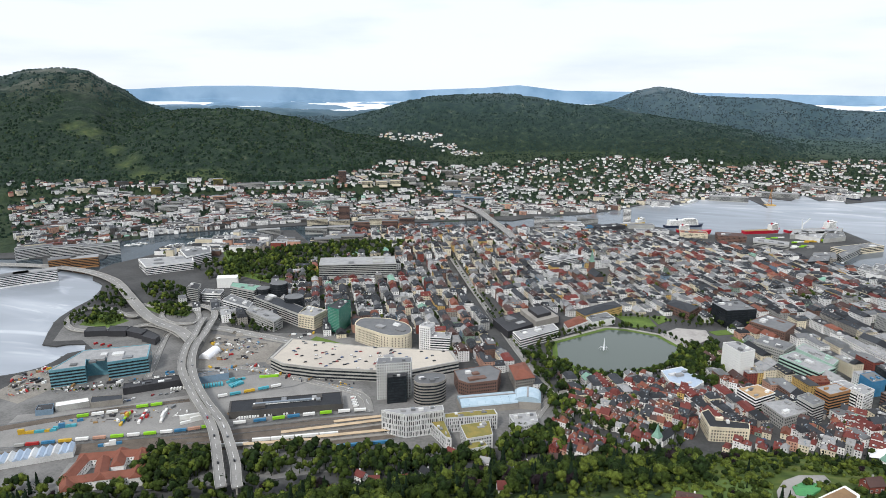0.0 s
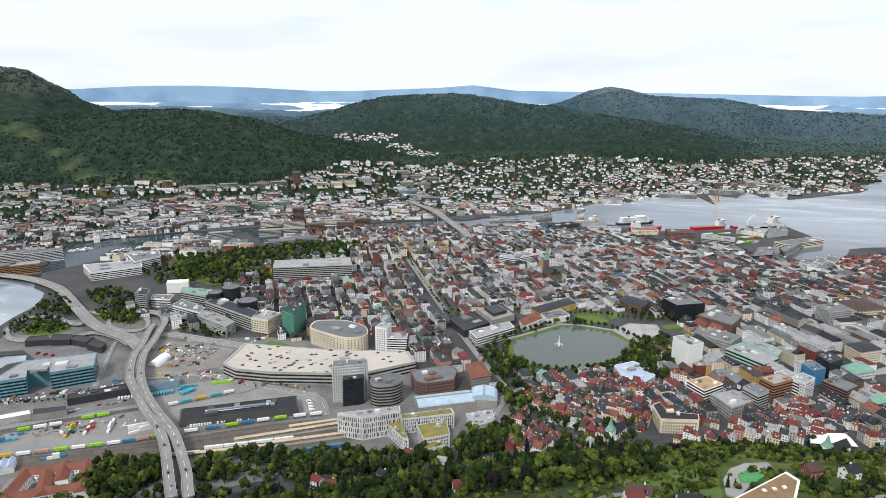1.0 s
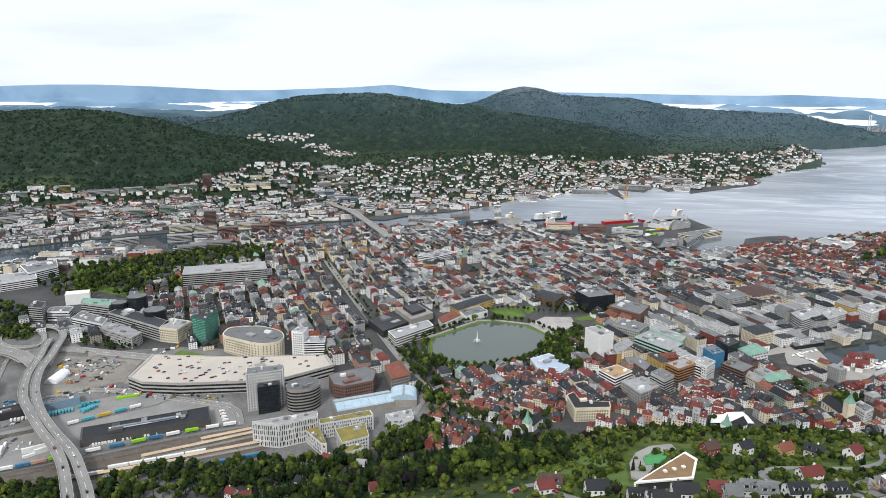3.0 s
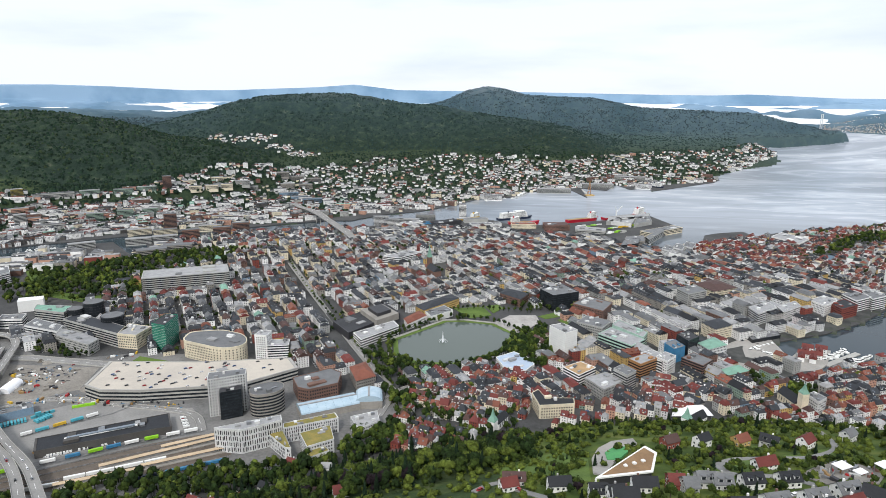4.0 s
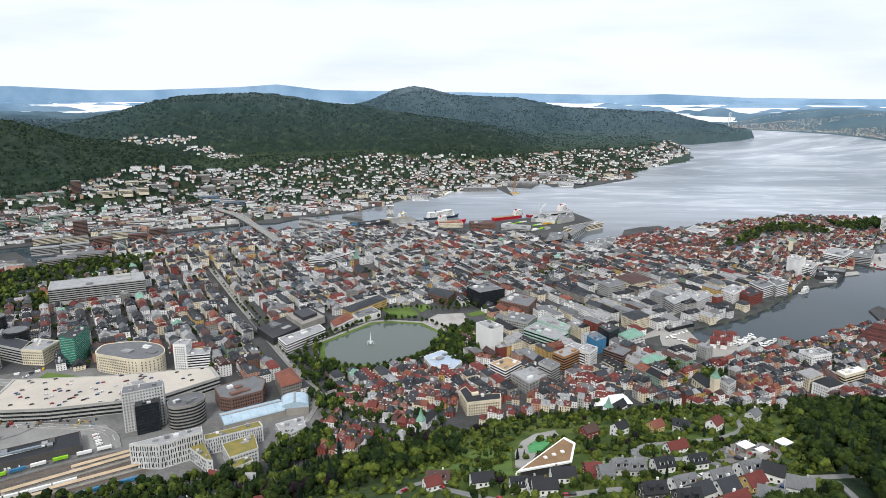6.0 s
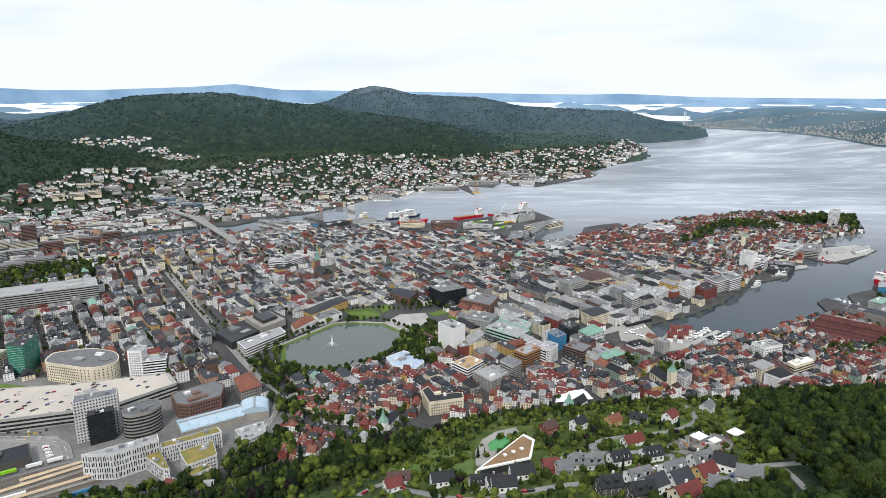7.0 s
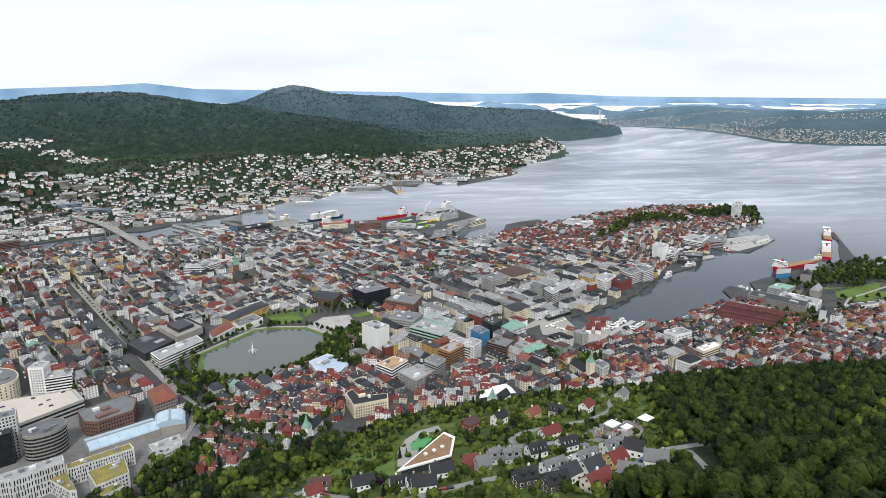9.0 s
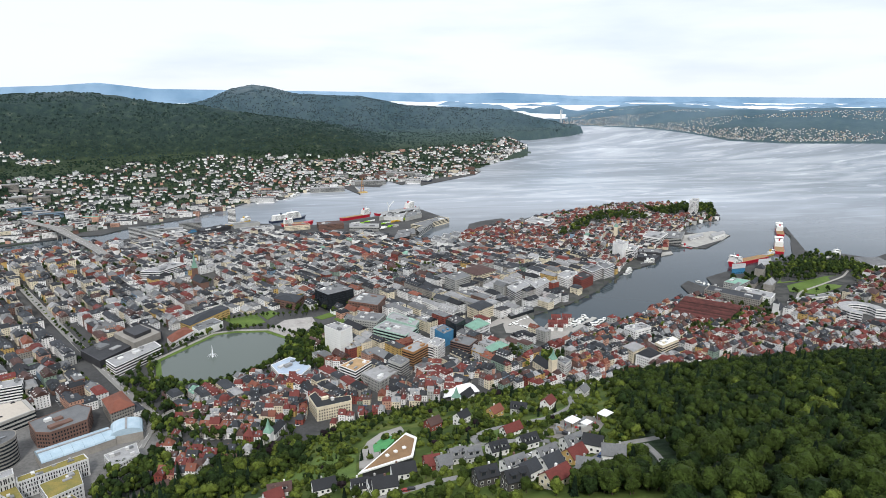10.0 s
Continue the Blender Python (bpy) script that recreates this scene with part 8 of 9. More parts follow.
for base, n, paints in (([(-259, 1622), (-186, 1676)], 10, [HULL_BLUE, BLUE, RED, WHITE]), ([(-172, 1688), (-74, 1753)], 16, [HULL_BLUE, BLUE, BLUE, RED, WALLS[3]]), ([(338, 1677), (437, 1742)], 12, [LIME, LIME, WHITE, YELLOW]), ([(300, 1604), (380, 1648)], 8, [LIME, WHITE, WALLS[3]]), ([(264, 1685), (337, 1742)], 6, [WHITE, LIME])):
    (ax, ay), (bx, by) = base
    for i in range(n):
        f = (i + 0.5) / n
        p = DR.choice(paints)
        tone = {WHITE: "white", LIME: "lime green", RED: "red", BLUE: "blue", HULL_BLUE: "dark blue", YELLOW: "yellow"}.get(p, "grey")
        for tier in range(DR.choice((1, 2))):
            box_on_wheels("shipping_container", ax + (bx - ax) * f + DR.uniform(-4, 4), ay + (by - ay) * f + DR.uniform(-8, 8), 2.1 + 2.6 * tier, DR.choice((0.3, 0.32)), 12, p, tone + " steel shipping container on the dock", "dock containers", 1.5)
# floating sheer-leg crane
cx, cy = [(386, 2264)][0]
t = thing("floating_crane", "tall orange-brown floating sheerleg crane", "crane", (cx, cy, 0))
a = Acc()
a.box((cx, cy, 0, 0.4), -16, 16, -9, 9, -1.5, 3, WALLS[2])
part("pontoon", a, t)
for dx, dy in ((-5, -6), (5, -6), (-6, 7), (6, 7)):
    a = Acc()
    a.strip([(cx + dx, cy + dy, 2.5), (cx + dx * 0.15, cy + dy * 0.2 - 2, 52)], 1.7, 1.7, BRONZE)
    part("leg", a, t)
for z in (14, 26, 38):
    a = Acc()
    k = 1 - z / 60
    a.box((cx, cy - 1, z, 0), -5 * k, 5 * k, -6 * k, 6 * k, 0, 1, BRONZE)
    part("brace", a, t)
a = Acc()
a.strip([(379, 2415, 1.5), (cx, cy + 12, 1.5)], 9, 2.5, CONCRETE)
tagged(new("jetty", a.mesh("jetty")), "concrete jetty in the shipyard", "jetty", kind="structure")
# flats and works across the sound
FR = random.Random(23)
for i, (px, w, d, h, wall) in enumerate([(p, *q) for pts, q in (
        ([(-1322, 1438), (-1149, 1517)], (26, 16, 34, WALLS[3])), ([(-1270, 1507), (-1081, 1530), (-1274, 1464)], (62, 12, 16, WALLS[3])), ([(-1016, 1617), (-957, 1660), (-908, 1700)], (40, 12, 22, WALLS[9])), ([(-799, 1590)], (30, 14, 42, WALLS[4])),
        ([(-764, 1630), (-711, 1711), (-693, 1586), (-848, 1524), (-783, 1527)], (55, 12, 14, WALLS[1])), ([(-265, 1691), (-229, 1649)], (40, 14, 24, WALLS[5])), ([(-48, 1828)], (20, 16, 36, WALLS[0])), ([(-694, 1474), (-631, 1510), (-605, 1567)], (40, 14, 26, WALLS[4])),
        ([(-900, 1368), (-797, 1424), (-749, 1455), (-235, 1707), (-190, 1706), (-151, 1770)], (55, 16, 14, WALLS[3])), ([(-1257, 1017), (-1197, 1048), (-1136, 1079)], (70, 16, 22, WALLS[5])), ([(-1131, 972), (-1095, 993)], (50, 22, 18, BRONZE)), ([(-1117, 838), (-1090, 875)], (70, 20, 20, WALLS[0])),
        ([(267, 2313), (446, 2453), (606, 2624)], (120, 26, 14, WALLS[3])), ([(48, 2140), (617, 2445)], (60, 26, 14, WALLS[0])), ([(-617, 2031), (-567, 1989), (-519, 1950)], (60, 12, 16, WALLS[10])), ([(-696, 1289), (-659, 1332)], (60, 24, 18, WALLS[8])), ([(-925, 1272), (-847, 1224)], (50, 20, 12, WALLS[3])),
        ([(-1413, 1574), (-1257, 1664)], (28, 14, 26, SEDUM)), ([(-1360, 1609), (-1107, 1752), (-1029, 1789), (-980, 1829)], (52, 12, 15, WALLS[9])), ([(-1173, 1710)], (80, 14, 13, WALLS[3])), ([(-941, 1876)], (24, 16, 36, WALLS[4])),
        ([(-863, 1895), (-823, 1921), (-790, 1956), (-839, 2005), (-900, 1936)], (36, 12, 13, WALLS[1])), ([(-759, 2011), (-742, 2038)], (44, 14, 15, WALLS[3])), ([(-696, 2230), (-653, 2143), (-653, 2251), (-600, 2175), (-591, 2260)], (46, 14, 16, WALLS[8])),
        ([(-1637, 1483), (-1540, 1521), (-1590, 1434), (-1528, 1487), (-1502, 1541), (-1289, 1559)], (58, 11, 10, WALLS[0])), ([(-1216, 1611), (-1150, 1560), (-1060, 1640)], (40, 12, 13, WALLS[7]))) for p in pts]):
    x, y = px
    z = max(2, ground(x, y))
    if z < 1.5 or not (within(x, y, FARSIDE) or within(x, y, TOWN)):
        z = 2
    o = (*[float(v) for v in fold(np.array(float(x)), np.array(float(y)), np.array(float(z)))], math.atan2(-x, y) + FR.uniform(-0.15, 0.15))
    t = thing("apartment_block" if h > 13 else "works_hall", "flat-roofed block across the sound with rows of windows", "building", o[:3])
    a = Acc()
    a.box(o, -w / 2, w / 2, -d / 2, d / 2, -8, h, wall)
    body = part("wall", a, t)
    a = Acc()
    a.box(o, -w / 2 - 0.3, w / 2 + 0.3, -d / 2 - 0.3, d / 2 + 0.3, h, h + 0.8, FR.choice((ROOFS[2], ROOFS[7])))
    part("roof", a, t)
    for k in range(int(h / 3.3)):
        a = Acc()
        ring_band(a, [q[:2] for q in place(o, [(-w / 2, -d / 2, 0), (w / 2, -d / 2, 0), (w / 2, d / 2, 0), (-w / 2, d / 2, 0)])], o[2] + 1 + 3.3 * k, o[2] + 2.7 + 3.3 * k, GLASS)
        part("window_band", a, body)
# suspension bridge tower in the far strait, television mast
for px, h, words in (([(3536, 6987)][0], 95, "tall grey suspension bridge tower in the far strait"),):
    x, y = px
    z = 0.0
    f = fold(np.array(float(x)), np.array(float(y)), np.array(0.0))
    k = float(f[1]) / y
    t = thing("bridge_tower", words, "tower", [float(v) for v in f])
    for dx in (-9, 9):
        a = Acc()
        a.box((float(f[0]) + dx * k, float(f[1]), float(f[2]), 0), -3 * k, 3 * k, -3 * k, 3 * k, -5, 150 * k, WALLS[5])
        part("leg", a, t)
    for zz in (50, 100, 146):
        a = Acc()
        a.box((float(f[0]), float(f[1]), float(f[2]) + zz * k, 0), -9 * k, 9 * k, -2 * k, 2 * k, 0, 5 * k, WALLS[5])
        part("crossbeam", a, t)


# ---- planting ----
TR = random.Random(31)
BIG = [crown(4.3, 5.0, 6.4, 11, 340, 0.42, s) for s in (1, 2, 3)]
FIR = [joined(spruce(420, 3.7, 16, 0.5, s), boxcore(1.9, 1.0, 15)) for s in (4, 5)]
STEM = (lambda m: (m[0], np.concatenate([m[1][:, :3], m[1][:, [0, 2, 3]]])))(boxcore(0.35, -1.5, 4))
MID = [joined(crown(3.7, 4.2, 5.2, 3, 26, 0.85, s), STEM) for s in (6, 7, 8)]
LOW = [crown(2.2, 1.7, 0.9, 2, 26, 0.42, s) for s in (9, 10)]
hill_trees, bushes = [], []


def try_hill(n, x0, x1, y0, y1, test, size, kind):
    xs, ys = np.array([TR.uniform(x0, x1) for _ in range(n)]), np.array([TR.uniform(y0, y1) for _ in range(n)])
    zs = height(xs, ys)
    for x, y, z in zip(xs, ys, zs):
        if test(x, y) and hill_free(x, y, 1.0):
            hill_trees.append((x, y, z - 0.3, TR.uniform(*size), TR.uniform(0, 6.28), kind() if callable(kind) else kind))


def slope(x, y):
    return float(np.interp(x, FOOT_X, FOOT_Y)) - y


mixed = lambda: TR.choices((0, 1, 2, 3, 4), (40, 24, 18, 12, 3))[0]
wooded = lambda: TR.choices((0, 1, 2, 3), (52, 38, 4, 6))[0]
try_hill(7600, 130, 900, 60, 660, lambda x, y: within(x, y, FOREST) and slope(x, y) > 4 and math.hypot(x, y) < 800 and x < 1.4 * y + 30, (0.75, 1.3), wooded)
try_hill(2600, -620, 40, 300, 600, lambda x, y: -22 < slope(x, y) < 200 and not within(x, y, FOREST), (0.8, 1.5), mixed)
try_hill(800, 20, 330, 380, 680, lambda x, y: 0 < slope(x, y) < 190 and not within(x, y, FOREST), (0.35, 0.8), mixed)
try_hill(500, 30, 250, 220, 420, lambda x, y: not within(x, y, FOREST), (0.3, 0.7), mixed)
LOWER_WOOD = [(130, 221), (149, 222), (171, 232), (191, 245), (221, 244), (176, 188)]
try_hill(420, min(p[0] for p in LOWER_WOOD), max(p[0] for p in LOWER_WOOD), min(p[1] for p in LOWER_WOOD), max(p[1] for p in LOWER_WOOD), lambda x, y: within(x, y, LOWER_WOOD), (0.5, 0.95), wooded)
hill_trees.sort(key=lambda p: math.hypot(p[0], p[1]))
protos = {}
for kind, tone in enumerate(LEAVES):
    for k in range(2):
        v, f = FIR[k] if kind == 3 else BIG[k]
        t = thing("tree", {0: "leafy green tree on the hillside", 1: "dark green leafy tree in the wood", 2: "light green young tree on the slope", 3: "dark spruce in the hillside wood", 4: "dark copper beech among green trees"}[kind], "tree", (0, 0, 0), "hillside trees")
        me = bpy.data.meshes.new("crown")
        me.from_pydata(v.tolist(), [], [tuple(dict.fromkeys(q)) for q in f.tolist()])
        me.materials.append(tone)
        ob = new("crown", me)
        ob.parent = t
        a = Acc()
        a.tube(0, 0, -1.5, 3.4, 0.38, 0.26, TRUNK, 7)
        a.tube(0, 0, 3.4, 7, 0.26, 0.08, TRUNK, 6)
        for b in range(4):
            c, s = math.cos(b * 1.6 + k), math.sin(b * 1.6 + k)
            a.strip([(0, 0, 2.6 + b * 0.5), (c * 1.1, s * 1.1, 3.8 + b * 0.5), (c * 2.0, s * 2.0, 5.2 + b * 0.4)], 0.16, 0.16, TRUNK)
        part("trunk", a, t)
        protos[kind, k] = (t, [False])
for i, (x, y, z, s, r, kind) in enumerate(hill_trees[:300]):
    t, seen = protos[kind, i % 2]
    m = Matrix.Translation((x, y, z)) @ Matrix.Rotation(r, 4, "Z") @ Matrix.Scale(s, 4)
    if not seen[0]:
        seen[0] = True
        t.matrix_basis = m
    else:
        copy_thing(t, m)
for t, seen in protos.values():
    if not seen[0]:
        for o in list(t.children):
            bpy.data.objects.remove(o)
        bpy.data.objects.remove(t)
rest = hill_trees[300:]
firs, broad = [p for p in rest if p[5] == 3], [p for p in rest if p[5] != 3]
def tri_leaves(mesh):
    """The same tree with every spray as one triangle, lighter to draw."""
    v, f = mesh
    return v, f[:, :3]


FIR_L = [joined(tri_leaves(spruce(190, 3.7, 16, 0.85, s)), (STEM[0] * (4.6, 4.6, 3.4) + (0, 0, 1), STEM[1])) for s in (14, 15)]
BIG_L = [crown(4.3, 4.8, 6.2, 6, 120, 0.55, s) for s in (11, 12, 13, 16)]
scatter("hillside_wood", BIG_L, [p[:5] for p in broad], LEAVES, [p[5] for p in broad], "dense leafy wood covering the hillside")
scatter("spruce_wood", FIR_L, [p[:5] for p in firs], LEAVES, [p[5] for p in firs], "dark spruces rising among the leafy wood")
spots = []
xs, ys = np.random.RandomState(2).uniform(-560, 330, 5200), np.random.RandomState(3).uniform(220, 680, 5200)
zs = height(xs, ys)
for x, y, z in zip(xs, ys, zs):
    if slope(x, y) > 2 and not within(x, y, FOREST) and hill_free(x, y, -0.5):
        spots.append((x, y, z - 0.2, TR.uniform(0.8, 2.1), TR.uniform(0, 6.28)))
scatter("hillside_scrub", LOW, spots, LEAVES, [TR.choice((0, 2, 2, 2)) for _ in spots], "low green scrub and bushes on the open slope", "bushes")

# town trees
town = []


def grove(poly, n, size):
    xs, ys = [p[0] for p in poly], [p[1] for p in poly]
    k = 0
    while k < n:
        x, y = TR.uniform(min(xs), max(xs)), TR.uniform(min(ys), max(ys))
        if within(x, y, poly):
            k += 1
            if hill_free(x, y, 2.5):
                town.append((x, y, TR.uniform(*size)))


grove([(-809, 984), (-824, 1074), (-814, 1151), (-762, 1250), (-615, 1298), (-499, 1281), (-479, 1226), (-589, 1128), (-665, 1039), (-739, 1057), (-725, 979)], 430, (1.2, 2.0))
grove([(-869, 895), (-845, 940), (-787, 915), (-748, 866), (-774, 841), (-823, 858)], 60, (1.0, 1.6))
grove([(-786, 822), (-724, 836), (-697, 815), (-696, 787), (-743, 791)], 70, (0.9, 1.4))
grove([(-827, 718), (-839, 769), (-813, 777), (-773, 754), (-774, 719)], 45, (0.9, 1.4))
grove([(-852, 776), (-917, 861), (-930, 893), (-819, 827), (-815, 797)], 50, (0.9, 1.3))
grove([(39, 817), (59, 872), (99, 901), (102, 845), (99, 786), (71, 772)], 90, (1.0, 1.7))
grove([(37, 1060), (83, 1085), (137, 1030), (114, 995), (68, 1010)], 50, (0.8, 1.3))
grove([(-112, 763), (-99, 795), (-67, 754), (-73, 711), (-96, 714)], 30, (1.0, 1.5))
grove([(32, 841), (103, 926), (104, 864), (58, 812)], 40, (1, 1.5))
grove([(-301, 1304), (-225, 1441), (-101, 1483), (-105, 1369), (-226, 1288)], 70, (0.9, 1.5))
grove([(-114, 707), (-76, 674), (-71, 623), (-97, 640)], 30, (1, 1.6))
grove([(1129, 1645), (1363, 1732), (1387, 1668), (1263, 1500), (1297, 1618), (1148, 1561)], 200, (1.1, 1.9))
grove([(714, 1368), (919, 1571), (1086, 1578), (1051, 1498), (861, 1439), (717, 1316)], 170, (1.0, 1.7))
grove([(986, 995), (1115, 1041), (1168, 979), (1097, 921), (1028, 954), (956, 934)], 110, (1.0, 1.5))
grove([(770, 849), (855, 840), (794, 769), (728, 761)], 40, (0.9, 1.4))
grove([(629, 777), (662, 781), (638, 738), (600, 726)], 25, (1, 1.5))
grove([(373, 738), (407, 739), (385, 687), (353, 688)], 20, (1, 1.5))
grove([(-632, 813), (-543, 802), (-508, 776), (-562, 770), (-613, 787)], 45, (0.6, 1.0))
grove([(-448, 416), (-458, 454), (-408, 472), (-385, 446), (-397, 423), (-425, 405)], 120, (1.1, 1.8))
grove([(-375, 474), (-343, 500), (-312, 513), (-256, 525), (-199, 532), (-147, 557), (-132, 538), (-189, 505), (-266, 471), (-351, 444)], 240, (1.0, 1.7))
grove([(-137, 563), (-129, 594), (-86, 624), (-72, 583), (-70, 561), (-121, 541)], 90, (1.1, 1.8))
grove([(-825, 685), (-869, 737), (-870, 770), (-910, 846), (-888, 837), (-848, 766), (-825, 711)], 45, (0.7, 1.1))
grove([(1057, 1011), (1146, 1042), (1151, 957), (1096, 914), (972, 910)], 90, (1.0, 1.6))
grove([(877, 977), (944, 978), (911, 928), (841, 919)], 30, (1.0, 1.5))
grove([(645, 772), (755, 780), (744, 744), (631, 728)], 40, (1.0, 1.5))
grove([(1168, 979), (1132, 864), (1068, 811), (1057, 867)], 40, (1.0, 1.5))
grove([(995, 1013), (1084, 1072), (1227, 1096), (1206, 994), (1133, 919), (1062, 938), (975, 929), (934, 940)], 200, (1.0, 1.6))
grove([(855, 942), (942, 977), (945, 937), (869, 869), (807, 838), (841, 910)], 40, (1.0, 1.5))
grove([(647, 771), (740, 799), (824, 819), (781, 762), (688, 737), (625, 730)], 70, (1.0, 1.5))
grove([(911, 875), (1043, 841), (975, 780), (835, 774)], 50, (0.9, 1.3))
grove([(1263, 1773), (1381, 1790), (1381, 1654), (1289, 1520), (1215, 1469), (1266, 1662)], 150, (1.1, 1.8))
grove([(675, 1358), (810, 1507), (1033, 1722), (1133, 1696), (1032, 1568), (817, 1459), (652, 1280)], 160, (1.0, 1.6))
grove([(-95, 585), (-60, 570), (60, 628), (50, 660), (-40, 640), (-90, 640)], 70, (0.8, 1.5))
grove([(-95, 660), (-60, 650), (0, 670), (-20, 700), (-80, 720)], 26, (0.9, 1.4))
grove([(1080, 862), (1170, 905), (1190, 985), (1150, 960), (1110, 900)], 45, (1.0, 1.6))
grove([(640, 760), (700, 755), (760, 800), (700, 770)], 30, (1.0, 1.6))
for cx, cy in ((270, 1209), (354, 1208), (142, 996), (200, 854), (126, 877), (354, 754), (385, 720), (103, 780), (299, 1407), (539, 1278), (870, 1654), (-169, 1484), (-107, 1466), (-58, 1409), (-8, 1427), (279, 1203), (348, 1211), (117, 1055), (146, 1029), (-90, 1220), (82, 1160), (-854, 1044), (-854, 1078), (-788, 1095), (-668, 1042), (-613, 1290), (-580, 1310), (-505, 1290), (-442, 1296), (-374, 1352), (-316, 1356), (-177, 1460), (-144, 1531), (-96, 1423), (-51, 1407), (-127, 777), (-115, 749), (-136, 805), (-80, 710), (-71, 671), (-50, 648)):
    grove([(cx + 22 * math.cos(k * 1.05), cy + 18 * math.sin(k * 1.05)) for k in range(6)], 9, (0.9, 1.6))
grove([(-905, 1190), (-829, 1200), (-727, 1180), (-634, 1140), (-560, 1075), (-590, 1000), (-674, 990), (-788, 1030)], 230, (1.1, 1.9))
grove([(28, 822), (51, 894), (101, 931), (99, 872), (52, 820)], 80, (1.0, 1.6))
for line, n, s in (([(-111, 783), (-87, 769), (-57, 760), (-9, 775), (38, 826)], 46, 1.15), ([(-116, 790), (-123, 839), (-108, 877), (-70, 922), (-17, 963)], 40, 0.95), ([(-104, 715), (-194, 880), (-258, 1000), (-385, 1240)], 44, 0.8), ([(-84, 715), (-174, 870), (-240, 990), (-368, 1240)], 40, 0.8),
                   ([(-75, 967), (-22, 1009), (52, 1002), (89, 996)], 22, 0.9), ([(-698, 520), (-647, 536), (-605, 553), (-601, 567)], 14, 0.5)):
    pts = smooth_line([(x, y, 0) for x, y in line], 1.5)
    for i in range(n):
        x, y, _ = pts[int(i / n * len(pts))]
        town.append((x + TR.uniform(-1, 1), y + TR.uniform(-1, 1), s * TR.uniform(0.8, 1.2)))
ring = smooth_line([(*p, 0) for p in LAKE + LAKE[:1]], 1.0)
for i in range(0, len(ring) - 1, 9):
    (x0, y0, _), (x1, y1, _) = ring[i], ring[min(i + 3, len(ring) - 1)]
    l = math.hypot(x1 - x0, y1 - y0) or 1
    for off in (9, 21) if x0 < -80 else (9,):
        town.append((x0 + (y1 - y0) / l * off + TR.uniform(-0.8, 0.8), y0 + (x1 - x0) / l * -off + TR.uniform(-0.8, 0.8), TR.uniform(0.95, 1.25)))
for _ in range(2300):
    a = TR.choice(HOUSES)
    k = TR.choice((-1, 1)) * (a[4] / 2 + 4)
    town.append((a[0] - math.sin(a[2]) * k, a[1] + math.cos(a[2]) * k, TR.uniform(0.55, 1.2)))
tz = height(np.array([p[0] for p in town]), np.array([p[1] for p in town]))
spots = [(x, y, max(2.0, z), s, TR.uniform(0, 6.28)) for (x, y, s), z in zip(town, tz) if z > 0.5]
scatter("town_trees", MID, spots, LEAVES, [TR.choices((0, 1, 2), (45, 40, 15))[0] for _ in spots], "leafy trees in the parks, streets and courtyards")

def knob(r, dx, dy, seed):
    """A lumpy crown seen from far off."""
    q = np.random.RandomState(seed)
    v = np.array([(-1, -1, -0.4), (1, -1, -0.4), (1, 1, -0.4), (-1, 1, -0.4), (-0.5, -0.5, 1.3), (0.5, -0.5, 1.3), (0.5, 0.5, 1.3), (-0.5, 0.5, 1.3)]) * r
    return v + q.normal(size=v.shape) * r * 0.22 + (dx, dy, 0), np.array(BOXF[1:])


# woods on the far mountains: clumps of crowns
CLUMP = [knob(3.6, 0, 0, s) for s in (20, 24, 28)]
rs = np.random.RandomState(5)
COUNT = 62000
b, u = rs.uniform(-54, 28, COUNT), rs.uniform(0, 1, COUNT)
d = 1650 + 4600 * u ** 1.15
x, y = d * np.sin(np.radians(b)), d * np.cos(np.radians(b))
z = height(x, y)
bare = waves(x, y, 700, 33, 3)
near_clear = np.zeros(x.shape, bool)
for cx, cy, cr in CLEARINGS:
    near_clear |= np.hypot(x - cx, y - cy) < cr
ok = ~near_clear & (z > 10) & inside(x, y, FARSIDE) & ((z > 66) | (rs.uniform(0, 1, COUNT) < 0.5)) & (bare + (z - 250) / 300 < 0.75)
fx, fy, fz = fold(x, y, z)
k = fy / y
spots = [(float(p), float(q), float(r), float(s) * rs.uniform(0.6, 1.25) * (1.0 if w > 66 else 0.9), rs.uniform(0, 6.28)) for p, q, r, s, w in zip(fx[ok], fy[ok], fz[ok], k[ok], z[ok])]
FARLEAF = [mat("far_wood_" + n, c, None, 0.95, 0.01, 0.08, spread=0.3, island=True, spec=0.1) for n, c in (("dark", (0.014, 0.029, 0.019)), ("mid", (0.022, 0.041, 0.023)), ("pale", (0.04, 0.06, 0.029)))]
# beyond 3150 m and again 4700 m, leaf colours carry painted blue haze
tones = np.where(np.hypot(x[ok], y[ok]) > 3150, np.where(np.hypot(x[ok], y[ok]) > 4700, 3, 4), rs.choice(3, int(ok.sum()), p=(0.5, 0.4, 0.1)))
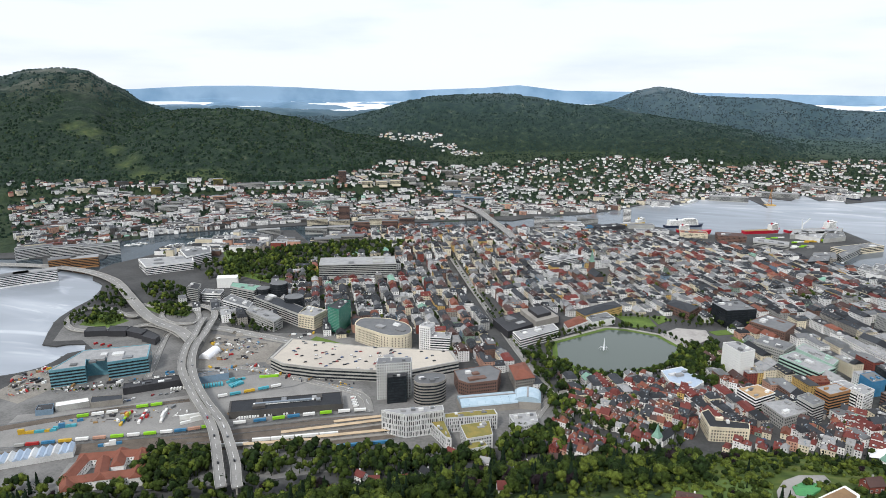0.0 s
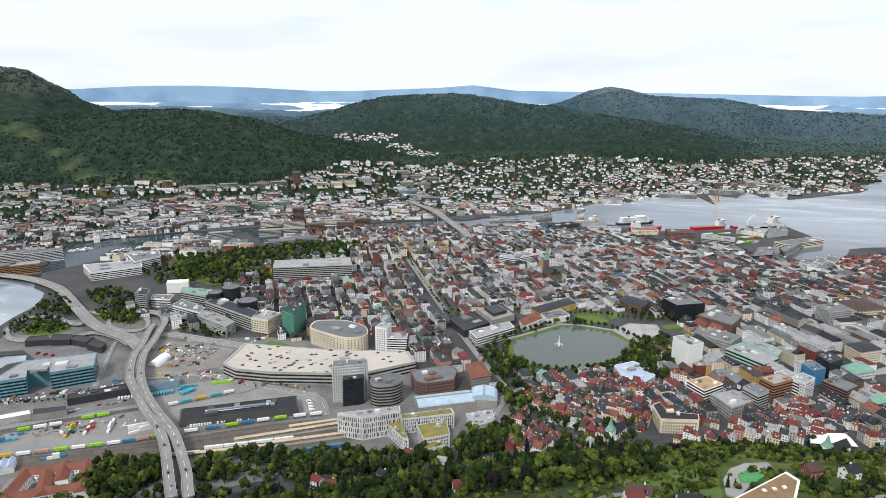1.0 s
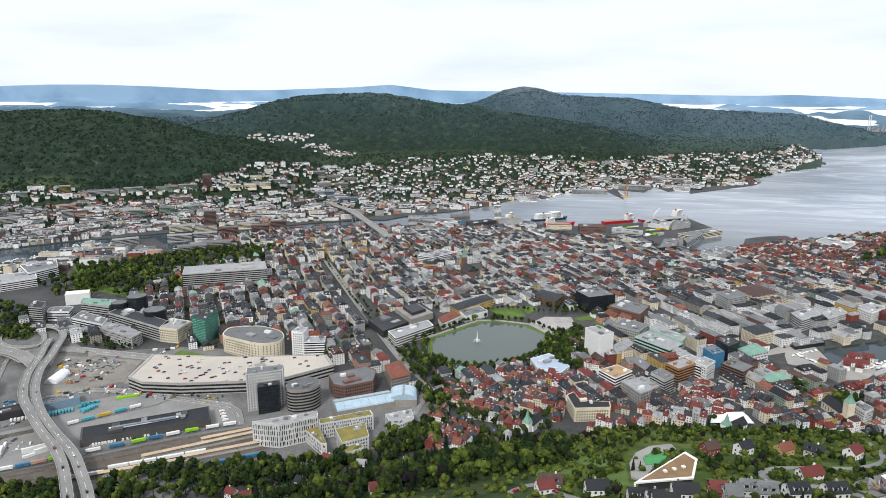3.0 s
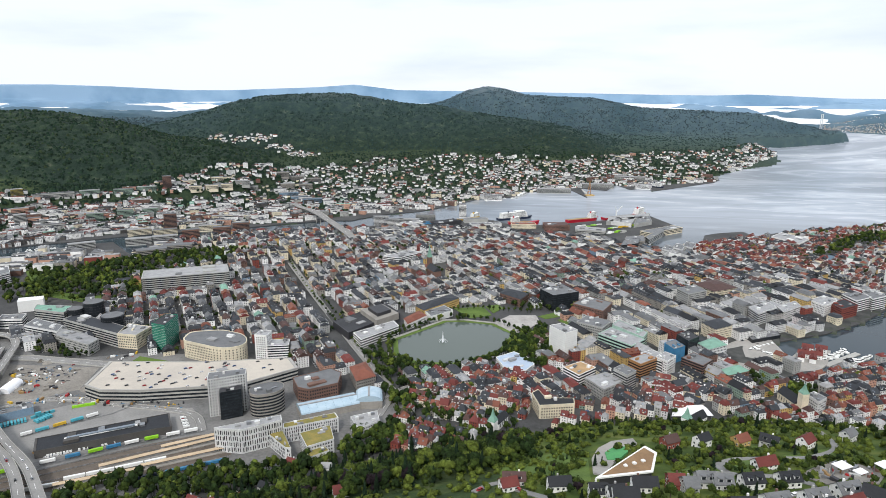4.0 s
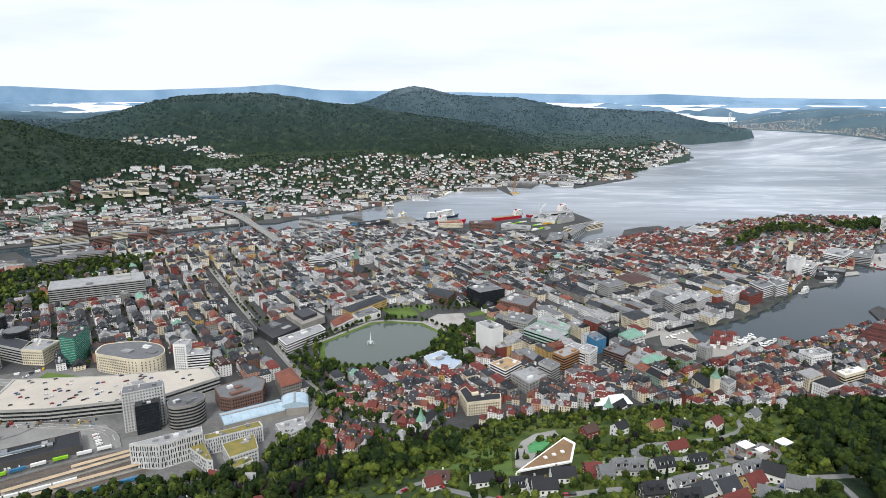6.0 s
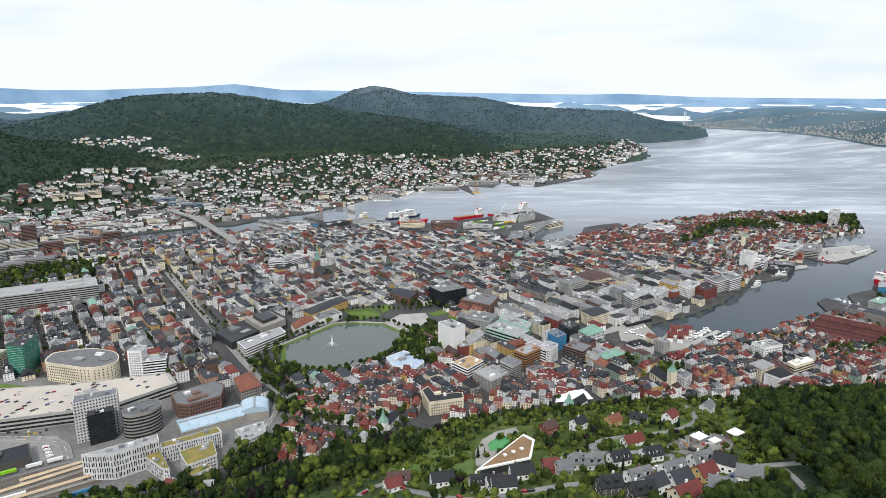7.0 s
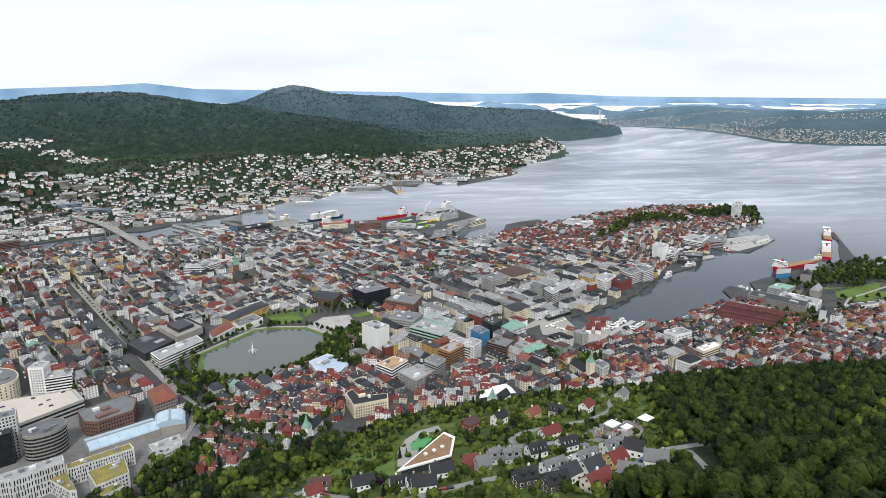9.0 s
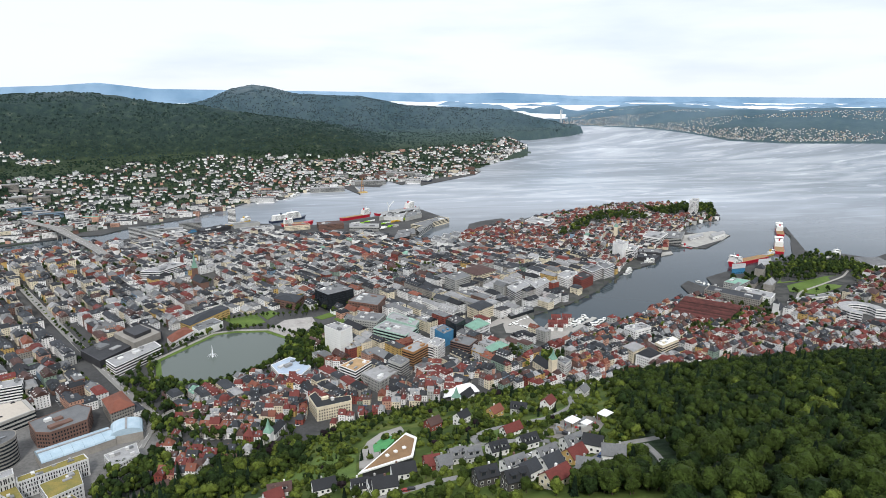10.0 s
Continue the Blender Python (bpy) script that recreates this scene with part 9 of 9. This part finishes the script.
FARLEAF.append(mat("far_wood_deep_haze", (0.04, 0.062, 0.072), None, 0.95, 0.01, 0.08, spread=0.25, island=True, spec=0.1))
FARLEAF.append(mat("far_wood_thin_haze", (0.026, 0.047, 0.041), None, 0.95, 0.01, 0.08, spread=0.3, island=True, spec=0.1))
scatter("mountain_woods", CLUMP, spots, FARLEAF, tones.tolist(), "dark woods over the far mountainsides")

# gardens among the homes across the sound
b, u = rs.uniform(-52, 24, 14000), rs.uniform(0, 1, 14000)
c0, c1 = np.interp(b, COAST_B, COAST_D), np.interp(b, COAST_B, HIGHFOOT_D)
d = c0 + 60 + (c1 - c0) * u
x, y = d * np.sin(np.radians(b)), d * np.cos(np.radians(b))
z = height(x, y)
ok = inside(x, y, FARSIDE) & (z > 2)
fx, fy, fz = fold(x, y, z)
k = fy / y
spots = [(float(p), float(q), float(r) - 0.5, float(s) * rs.uniform(0.6, 1.2), rs.uniform(0, 6.28)) for p, q, r, s in zip(fx[ok], fy[ok], fz[ok], k[ok])]
scatter("suburb_trees", CLUMP, spots, FARLEAF, rs.choice(2, len(spots)).tolist(), "garden trees among the homes across the sound")

# far island homes
walls, roofs, wins = Acc(), Acc(), Acc()
IR = random.Random(41)
for _ in range(3600):
    b = IR.uniform(27, 54)
    d = float(np.interp(b, ISLE_B, ISLE_SHORE)) + 60 + 1900 * IR.random() ** 1.6
    x, y = d * math.sin(radians(b)), d * math.cos(radians(b))
    if math.sin(x / 260) + math.sin(y / 210 + x / 500) < -0.3 + 0.4 * IR.random():
        continue
    z = ground(x, y)
    p = [float(v) for v in fold(np.array(x), np.array(y), np.array(z))]
    k = p[1] / y
    house_geo(walls, roofs, wins, p[0], p[1], p[2], IR.uniform(0, 3), 7 * k, 6 * k, 4.4 * k, "gable", 2.2 * k, IR.choice((WALLS[0], WALLS[5], WALLS[3], WALLS[1])), IR.choice((ROOFS[1], ROOFS[0], ROOFS[2])), IR, False, 2)
t = thing("island_homes", "scattered white houses on the far island shore", "houses", kind="stuff")
part("walls", walls, t, kind="stuff")
part("roofs", roofs, t, kind="stuff")
